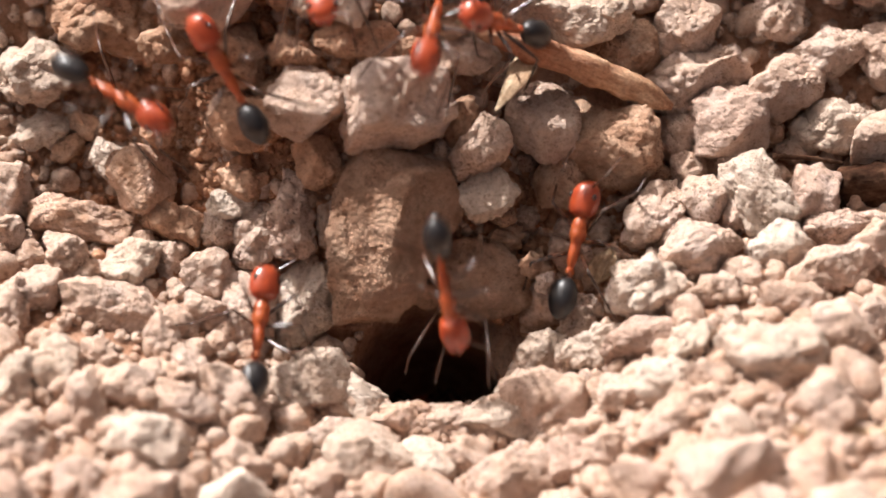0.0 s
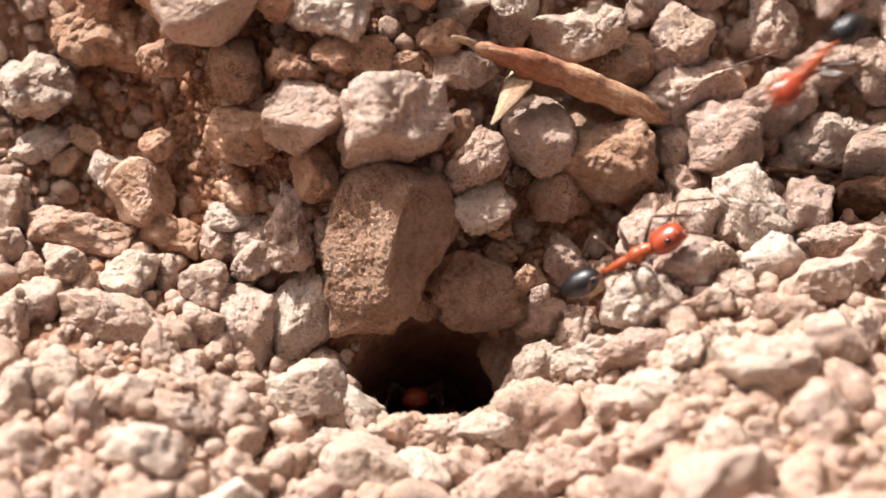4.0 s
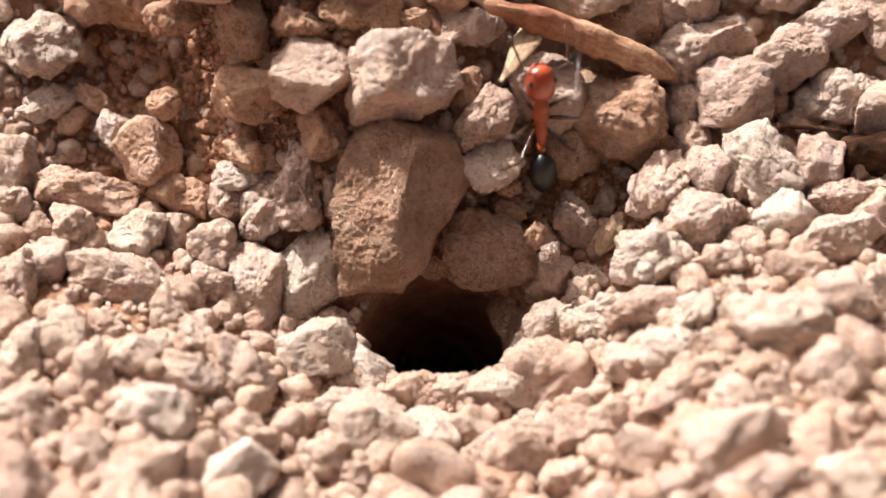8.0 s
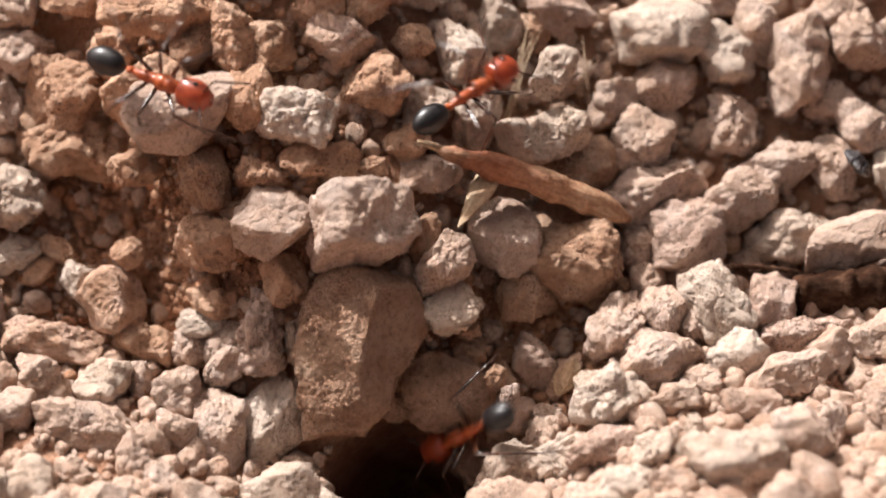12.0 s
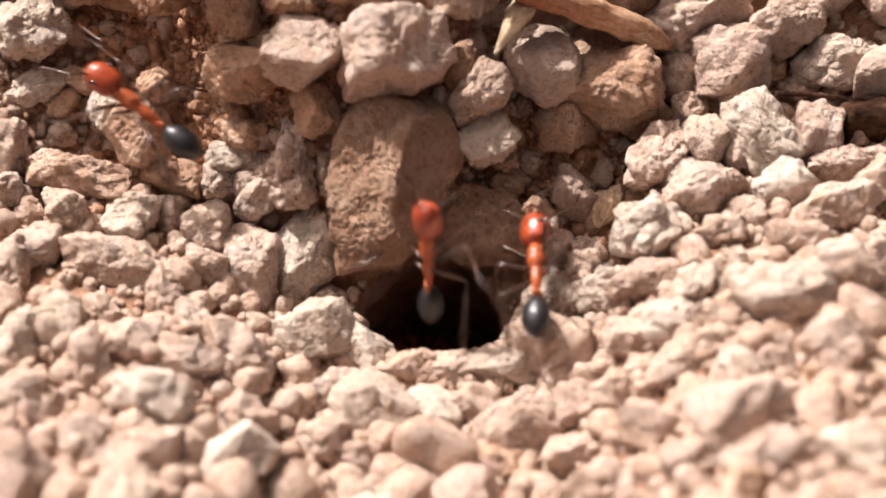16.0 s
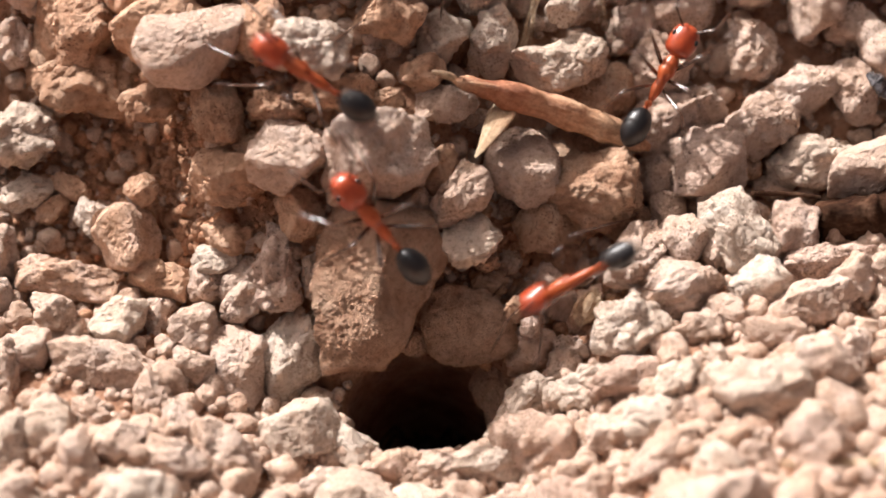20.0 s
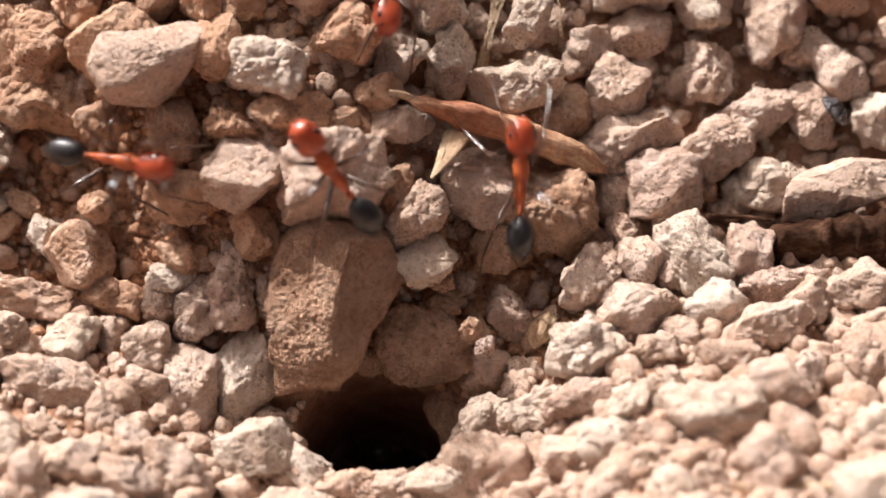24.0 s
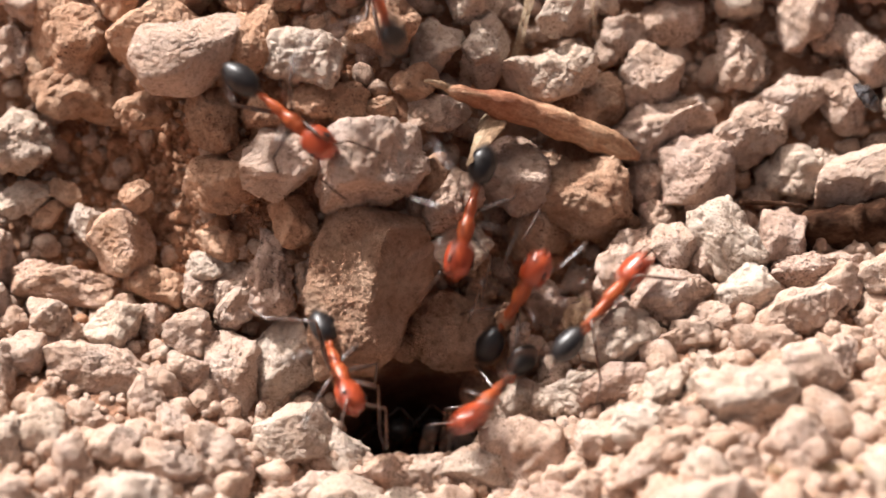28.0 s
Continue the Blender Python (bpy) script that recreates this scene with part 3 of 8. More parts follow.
def fibre(name, colour_a, colour_b, colour_c, along, across, rough=0.6, reach=0.0, spec=0.4):
    """Dry plant matter with streaks along its own x."""
    m, nt, bsdf = nodes_of(name)
    tc = nt.nodes.new("ShaderNodeTexCoord").outputs["Object"]
    mp = nt.nodes.new("ShaderNodeMapping")
    mp.inputs["Scale"].default_value = (along, across, across)
    nt.links.new(tc, mp.inputs["Vector"])
    n = noise_tex(nt, mp.outputs[0], 1.0, 6, 0.65)
    col = ramp(nt, n.outputs["Fac"], [(0.32, colour_a), (0.5, colour_b), (0.68, colour_c)]).outputs["Color"]
    big = noise_tex(nt, tc, 260, 2, 0.5)
    tint = ramp(nt, big.outputs["Fac"], [(0.38, (0.78, 0.62, 0.54)), (0.6, (1, 1, 1))]).outputs["Color"]
    col = mix(nt, "MULTIPLY", 0.8, col, tint)
    if reach:
        xyz = nt.nodes.new("ShaderNodeSeparateXYZ")
        nt.links.new(tc, xyz.inputs[0])
        ml = nt.nodes.new("ShaderNodeMath")
        ml.operation = "MULTIPLY"
        ml.inputs[1].default_value = 1 / (reach * MM)
        nt.links.new(xyz.outputs["X"], ml.inputs[0])
        red = ramp(nt, ml.outputs[0], [(0.05, (1, 1, 1)), (0.20, (0.66, 0.42, 0.34)), (0.42, (0.70, 0.48, 0.40)), (0.72, (1.0, 0.95, 0.90))]).outputs["Color"]
        col = mix(nt, "MULTIPLY", 1.0, col, red)
    nt.links.new(col, bsdf.inputs["Base Color"])
    bsdf.inputs["Roughness"].default_value = rough
    bsdf.inputs["Specular IOR Level"].default_value = spec
    grain = noise_tex(nt, tc, 3200, 5, 0.7)
    col = mix(nt, "MULTIPLY", 0.7, col, ramp(nt, grain.outputs["Fac"], [(0.35, (0.55, 0.48, 0.44)), (0.58, (1, 1, 1))]).outputs["Color"])
    nt.links.new(col, bsdf.inputs["Base Color"])
    bump = nt.nodes.new("ShaderNodeBump")
    bump.inputs["Strength"].default_value, bump.inputs["Distance"].default_value = 1.0, 0.0004
    nt.links.new(mix(nt, "MIX", 0.5, n.outputs["Fac"], grain.outputs["Fac"]), bump.inputs["Height"])
    nt.links.new(bump.outputs["Normal"], bsdf.inputs["Normal"])
    return m


HUSK = fibre("dry_husk", (0.42, 0.20, 0.11), (0.63, 0.385, 0.24), (0.82, 0.59, 0.41), 300, 1700, 0.6, 13.0)
STRAW = fibre("pale_straw", (0.40, 0.27, 0.16), (0.58, 0.43, 0.28), (0.74, 0.60, 0.43), 90, 3200, 0.5)
BARK = fibre("dark_wood", (0.018, 0.009, 0.006), (0.060, 0.030, 0.018), (0.150, 0.085, 0.055), 500, 900, 0.85, spec=0.05)
GLOSS = fibre("dark_gloss", (0.012, 0.012, 0.016), (0.040, 0.038, 0.046), (0.16, 0.15, 0.16), 700, 1500, 0.18, spec=0.8)


def lying(a, b, roll=0):
    """Pose with its x from a to b (mm), and the length."""
    a, b = Vector(a), Vector(b)
    q = (b - a).to_track_quat("X", "Z")
    return Matrix.Translation(a * MM) @ q.to_matrix().to_4x4() @ pose(0, 0, 0, roll), (b - a).length


def rod(name, a, b, material, radius, bend=0.0, ridges=5, ridge=0.1, sides=32, steps=90, flat=1.0, knobs=0.0, seed=1, roll=0):
    """A lengthwise ridged body from a to b; radius(s) in millimetres along s = 0..1."""
    m, length = lying(a, b, roll)
    bm, rings = bmesh.new(), []
    for i in range(steps + 1):
        s = i / steps
        ring = []
        for k in range(sides):
            t = 2 * math.pi * k / sides
            r = radius(s) * (1 + ridge * math.cos(ridges * t + 2.4 * s) + 0.10 * noise.noise(Vector((s * 6, t, seed))) + 0.09 * noise.noise(Vector((s * 22, math.cos(t) * 3, math.sin(t) * 3 + seed))))
            r *= 1 + knobs * max(0, noise.noise(Vector((s * 14, seed, math.cos(t)))))
            ring.append(bm.verts.new(Vector((s * length, math.cos(t) * r, math.sin(t) * r * flat + bend * math.sin(math.pi * s))) * MM))
        rings.append(ring)
    for lo, hi in zip(rings, rings[1:]):
        for k in range(sides):
            bm.faces.new((lo[k], lo[(k + 1) % sides], hi[(k + 1) % sides], hi[k]))
    bm.faces.new(rings[0][::-1])
    bm.faces.new(rings[-1])
    me = bpy.data.meshes.new(name)
    bm.to_mesh(me)
    bm.free()
    me.materials.append(material)
    me.polygons.foreach_set("use_smooth", [True] * len(me.polygons))
    ob = new(name, me)
    ob.matrix_world = m
    return ob


twig = tagged(rod("twig", (2.1, 13.5, 18.3), (16.3, 13.3, 11.7), HUSK,
           lambda s: 0.06 + (0.48 * ease(0, 0.10, s) + 0.47 * ease(0.10, 0.30, s)) * (1 - 0.86 * ease(0.82, 1.03, s) ** 1.3) * (1 + 0.20 * noise.noise(Vector((s * 8, 2, 5)))), 0.5, 3, 0.12, flat=0.9, knobs=0.25, seed=4),
       "dry reddish-brown husk twig with a pale pointed tip", "twig")


def splinter(name, a, b, parent, material, r, label):
    ob = rod(name, a, b, material, lambda s: 0.03 + r * math.sin(math.pi * (0.12 + 0.86 * s)), 0.1, 3, 0.2, 8, 14)
    ob.parent = parent
    ob.matrix_local = lying(a, b)[0]
    ob["label"] = label


splinter("tip", (-1.1, 0.1, 0.05), (1.6, 0, 0.1), twig, STRAW, 0.22, "pale straw-coloured tip")
splinter("bark_strip", (1.5, -0.35, 0.5), (6.3, -0.5, 1.1), twig, HUSK, 0.20, "raised reddish strip of bark")
splinter("bark_strip", (5.0, 0.45, 1.0), (10.5, 0.35, 1.0), twig, HUSK, 0.17, "raised reddish strip of bark")
tagged(rod("dry_leaf", (6.1, 13.4, 15.8), (3.8, 7.9, 15.7), STRAW, lambda s: 0.05 + 1.0 * (1 - s) ** 0.8 * (0.75 + 0.25 * ease(0, 0.2, s)), -0.2, 2, 0.2, flat=0.40, roll=15),
       "pale folded straw leaf tapering to a point", "leaf")
tagged(rod("thin_twig", (23.1, 9.8, 10.2), (27.9, 9.1, 10.2), BARK, lambda s: 0.17 - 0.05 * s, 0.15, 3, 0.15, 10, 40, 1.0, 1.3),
       "thin dark knobbly twig lying across pale stones", "twig")
tagged(rod("wood_chip", (27.2, 8.9, 8.4), (40.5, 8.6, 8.4), BARK, lambda s: 1.75 * (0.75 + 0.25 * math.sin(math.pi * s)) * (0.4 + 0.6 * ease(0, 0.08, s)), 0.3, 3, 0.14, 40, 90, 0.95, 0.45, 7),
       "dark rotten wood chip under a pale stone slab", "wood")
tagged(rod("seed_husk", (10.7, 3.1, 4.3), (12.1, 5.7, 5.4), STRAW, lambda s: 0.08 + 0.75 * math.sin(math.pi * s) ** 0.8, 0.2, 3, 0.2, flat=0.6),
       "yellowish split seed husk on the crater edge", "seed husk")

tagged(rod("straw_stalk", (22.1, -13.0, 7.4), (31.8, -14.5, 8.2), STRAW, lambda s: 0.34 - 0.08 * s, 0.25, 4, 0.10, 16, 60, 1.0, 0.25, 9),
       "pale dry straw stalk lying over the near pebbles", "straw")
tagged(rod("husk_fragment", (31.1, 13.8, 17.3), (32.8, 13.0, 15.6), GLOSS, lambda s: 0.10 + 0.62 * math.sin(math.pi * s) ** 0.7, 0.2, 4, 0.22, 20, 40, 0.55, 0.6, 5),
       "dark glossy crumpled husk fragment between pale stones", "husk")


def tuft(name, a, b, n, spread, seed, label):
    """A bundle of fine dry plant hairs from a to b, each a strand of its own."""
    rng = np.random.default_rng(seed)
    holder = new(name)
    holder.location = Vector(a) * MM
    span = np.array(b) - np.array(a)
    for _ in range(n):
        s0, s1, lift = rng.normal(0, spread * 0.35, 3), rng.normal(0, spread, 3), rng.uniform(0.2, 0.9)
        pts = [tuple(s0 + span * t + (s1 - s0) * t * t + np.array([0, -0.4, 0.5]) * lift * math.sin(math.pi * t)) for t in np.linspace(0, 1, 9)]
        bm = bmesh.new()
        rings = []
        for p in pts:
            rings.append([bm.verts.new((Vector(p) + Vector((math.cos(k * 1.2566), math.sin(k * 1.2566) * 0.7, math.sin(k * 1.2566) * 0.7)) * 0.03) * MM) for k in range(5)])
        for lo, hi in zip(rings, rings[1:]):
            for k in range(5):
                bm.faces.new((lo[k], lo[(k + 1) % 5], hi[(k + 1) % 5], hi[k]))
        me = bpy.data.meshes.new("strand")
        bm.to_mesh(me)
        bm.free()
        me.materials.append(STRAW)
        strand = new("strand", me)
        strand.parent = holder
    return tagged(holder, label, "plant hairs")


tuft("fibre_tuft", (7.5, 18.8, 16.2), (9.4, 23.9, 20.3), 12, 0.55, 3, "tuft of pale dry plant hairs between stones")
tuft("fibre_tuft", (13.5, 20.3, 17.1), (13.2, 23.2, 19.7), 6, 0.8, 4, "few curled pale plant hairs on a stone")

# ---- ants ----
def shell(name, colour_a, colour_b, scale, rough, coat, soft=0.0, spec=0.4):
    m, nt, bsdf = nodes_of(name)
    tc = nt.nodes.new("ShaderNodeTexCoord").outputs["Object"]
    n = noise_tex(nt, tc, scale, 4, 0.6)
    col = ramp(nt, n.outputs["Fac"], [(0.3, colour_a), (0.7, colour_b)]).outputs["Color"]
    nt.links.new(col, bsdf.inputs["Base Color"])
    bsdf.inputs["Roughness"].default_value = rough
    bsdf.inputs["Specular IOR Level"].default_value = spec
    bsdf.inputs["Coat Weight"].default_value = coat
    bsdf.inputs["Coat Roughness"].default_value = 0.22
    bsdf.inputs["Subsurface Weight"].default_value = soft
    bsdf.inputs["Subsurface Radius"].default_value = (1.0, 0.35, 0.15)
    bsdf.inputs["Subsurface Scale"].default_value = 0.0005
    fine = noise_tex(nt, tc, 9000, 3, 0.6)
    bump = nt.nodes.new("ShaderNodeBump")
    bump.inputs["Strength"].default_value, bump.inputs["Distance"].default_value = 0.35, 0.00003
    nt.links.new(fine.outputs["Fac"], bump.inputs["Height"])
    nt.links.new(bump.outputs["Normal"], bsdf.inputs["Normal"])
    return m


RED = shell("red_shell", (0.22, 0.026, 0.010), (0.44, 0.072, 0.022), 700, 0.30, 0.35, 0.12, 0.5)
ORANGE = shell("orange_shell", (0.26, 0.040, 0.013), (0.50, 0.120, 0.032), 900, 0.38, 0.2, 0.12)
BLACK = shell("black_shell", (0.007, 0.006, 0.007), (0.018, 0.014, 0.014), 1400, 0.40, 0.12, spec=0.55)
LEG = shell("amber_brown_limb", (0.030, 0.011, 0.006), (0.100, 0.036, 0.016), 1200, 0.22, 0.7, spec=0.6)
EYE = shell("dark_eye", (0.01, 0.008, 0.008), (0.02, 0.012, 0.01), 3000, 0.2, 0.6)


def part(name, bm, material, parent, label=""):
    me = bpy.data.meshes.new(name)
    bm.to_mesh(me)
    bm.free()
    me.materials.append(material)
    me.polygons.foreach_set("use_smooth", [True] * len(me.polygons))
    ob = new(name, me)
    ob.parent = parent
    if label:
        ob["label"] = label
    return ob


def blob(bm, centre, axes, shape=None, seg=20, rings=14):
    """A rounded body about centre (mm), long along y; shape(y) scales its girth from -1 at the tail to 1 at the front."""
    made_v = bmesh.ops.create_uvsphere(bm, u_segments=seg, v_segments=rings, radius=1)["verts"]
    for v in made_v:
        x, y, z = v.co.x, v.co.z, -v.co.y
        g = shape(y) if shape else 1.0
        v.co = Vector((centre[0] + x * axes[0] * g, centre[1] + y * axes[1], centre[2] + z * axes[2] * g)) * MM
    return bm


def limb(bm, points, radii, sides=8):
    """A jointed tube through points (mm)."""
    rings = []
    for i, (p, r) in enumerate(zip(points, radii)):
        a = Vector(points[max(0, i - 1)])
        b = Vector(points[min(len(points) - 1, i + 1)])
        q = (b - a).to_track_quat("Z", "Y")
        rings.append([bm.verts.new((Vector(p) + q @ Vector((math.cos(t) * r, math.sin(t) * r, 0))) * MM)
                      for t in [2 * math.pi * k / sides for k in range(sides)]])
    for lo, hi in zip(rings, rings[1:]):
        for k in range(sides):
            bm.faces.new((lo[k], lo[(k + 1) % sides], hi[(k + 1) % sides], hi[k]))
    bm.faces.new(rings[0][::-1])
    bm.faces.new(rings[-1])
    return bm


def bulged(a, b, r0, r1, r2, steps=5):
    """Points and radii of a limb's segment that swells in its middle."""
    pts, rad = [], []
    for i in range(steps):
        t = i / (steps - 1)
        pts.append(tuple(a[k] + (b[k] - a[k]) * t for k in range(3)))
        rad.append((r0 + (r2 - r0) * t) + (r1 - (r0 + r2) / 2) * math.sin(math.pi * t))
    return pts, rad




def build_ant():
    ant = new("ant")
    head = part("head", blob(bmesh.new(), (0, 3.62, 1.75), (1.06, 1.26, 0.84), lambda y: (1.0 - 0.20 * max(0, y) ** 2) * min(1.30, (1 - y * y * 0.86) ** 0.24 / max(0.05, (1 - y * y) ** 0.5)), 24, 20), RED, ant,
                "glossy orange-red rounded head")
    for s in (-1, 1):
        part("eye", blob(bmesh.new(), (s * 0.84, 3.82, 2.20), (0.17, 0.22, 0.17), None, 12, 8), EYE, head, "small black eye")
        jaw = limb(bmesh.new(), [(s * 0.40, 4.20, 1.5), (s * 0.46, 4.55, 1.45), (s * 0.30, 4.82, 1.42), (s * 0.04, 4.90, 1.4)], [0.22, 0.20, 0.14, 0.05])
        part("mandible", jaw, RED, head, "dark red curved jaw")
        p1, r1 = bulged((s * 0.32, 4.30, 2.05), (s * 1.55, 5.25, 2.85), 0.07, 0.07, 0.065)
        p2, r2 = bulged((s * 1.6, 5.3, 2.85), (s * 2.0, 7.3, 1.35), 0.06, 0.085, 0.06, 8)
        part("antenna", limb(bmesh.new(), p1 + p2, r1 + r2, 7), LEG, head, "elbowed brown feeler")
    bm = blob(bmesh.new(), (0, 0.72, 1.66), (0.64, 2.05, 0.66),
              lambda y: (0.66 + 0.40 * ease(-0.5, 0.55, y)) * (1 - 0.26 * math.exp(-((y + 0.10) / 0.16) ** 2) - 0.12 * math.exp(-((y - 0.40) / 0.06) ** 2) + 0.10 * math.exp(-((y + 0.55) / 0.2) ** 2)), 20, 40)
    blob(bm, (0, 2.62, 1.70), (0.24, 0.40, 0.24))
    part("thorax", bm, ORANGE, ant, "orange-red tapering midbody")
    bm = blob(bmesh.new(), (0, -1.35, 1.60), (0.27, 0.30, 0.48))
    blob(bm, (0, -1.72, 1.45), (0.18, 0.35, 0.18))
    part("petiole", bm, ORANGE, ant)
    part("gaster", blob(bmesh.new(), (0, -3.25, 1.80), (1.00, 1.50, 0.88),
                        lambda y: (1 - 0.16 * max(0, -y) ** 2) * (1 - 0.035 * (math.sin(y * 9.0) > 0.75))), BLACK, ant, "shiny black oval abdomen")
    plan = {"front": (1.45, (1.9, 3.0, 2.7), (3.0, 4.9, 0.35), (3.3, 6.0, 0.02)),
            "middle": (0.75, (2.35, 0.9, 3.0), (4.2, 0.3, 0.35), (5.3, 0.0, 0.02)),
            "hind": (0.0, (2.2, -1.4, 3.3), (3.7, -4.0, 0.5), (4.4, -5.5, 0.02))}
    for s in (-1, 1):
        for k, (y0, knee, ankle, toe) in plan.items():
            hip = (s * 0.38, y0, 1.35)
            at = [tuple(np.array((s * p[0], p[1], p[2])) - np.array(hip)) for p in (knee, ankle, toe)]
            a, ra = bulged((0, 0, 0), at[0], 0.13, 0.16, 0.09)
            b, rb = bulged(at[0], at[1], 0.09, 0.105, 0.065)
            c, rc = bulged(at[1], at[2], 0.06, 0.055, 0.035)
            leg = part("leg", limb(bmesh.new(), a + b[1:] + c[1:], ra + rb[1:] + rc[1:], 7), LEG, ant, "long thin brown leg")
            leg.location = Vector(hip) * MM
    return tagged(ant, "orange-red ant with a glossy black abdomen on the stones", "ant", "ants at the burrow")


first_ant = build_ant()
ants = [first_ant] + [copy_thing(first_ant, Matrix()) for _ in range(20 - 1)]


def at(x, y, z, rx, ry, rz):
    """A pose from millimetres and degrees."""
    return pose(x * MM, y * MM, z * MM, rx, ry, rz)


def stride(ant, seed, spans):
    """Swing the six legs in two alternating tripods while the ant runs; they rest in between."""
    legs = [o for o in ant.children if o.name.startswith("leg")]
    for i, leg in enumerate(legs):
        x, y, z = leg.location
        side = 1 if x > 0 else -1
        rows, up = [(0.0, pose(x, y, z))], (i + seed) % 2
        for lo, hi in spans:
            t = max(lo, rows[-1][0] + 0.07) + 0.013 * (seed % 5)
            while t < hi:
                swing = 17 if up else -17
                rows.append((t, pose(x, y, z, 0, side * (-5 if up else 3), side * swing)))
                up = 1 - up
                t += 0.1
        if rows[-1][0] < 27.95:
            rows.append((28.0, pose(x, y, z, 0, 0, 0)))
        walk(leg, rows)


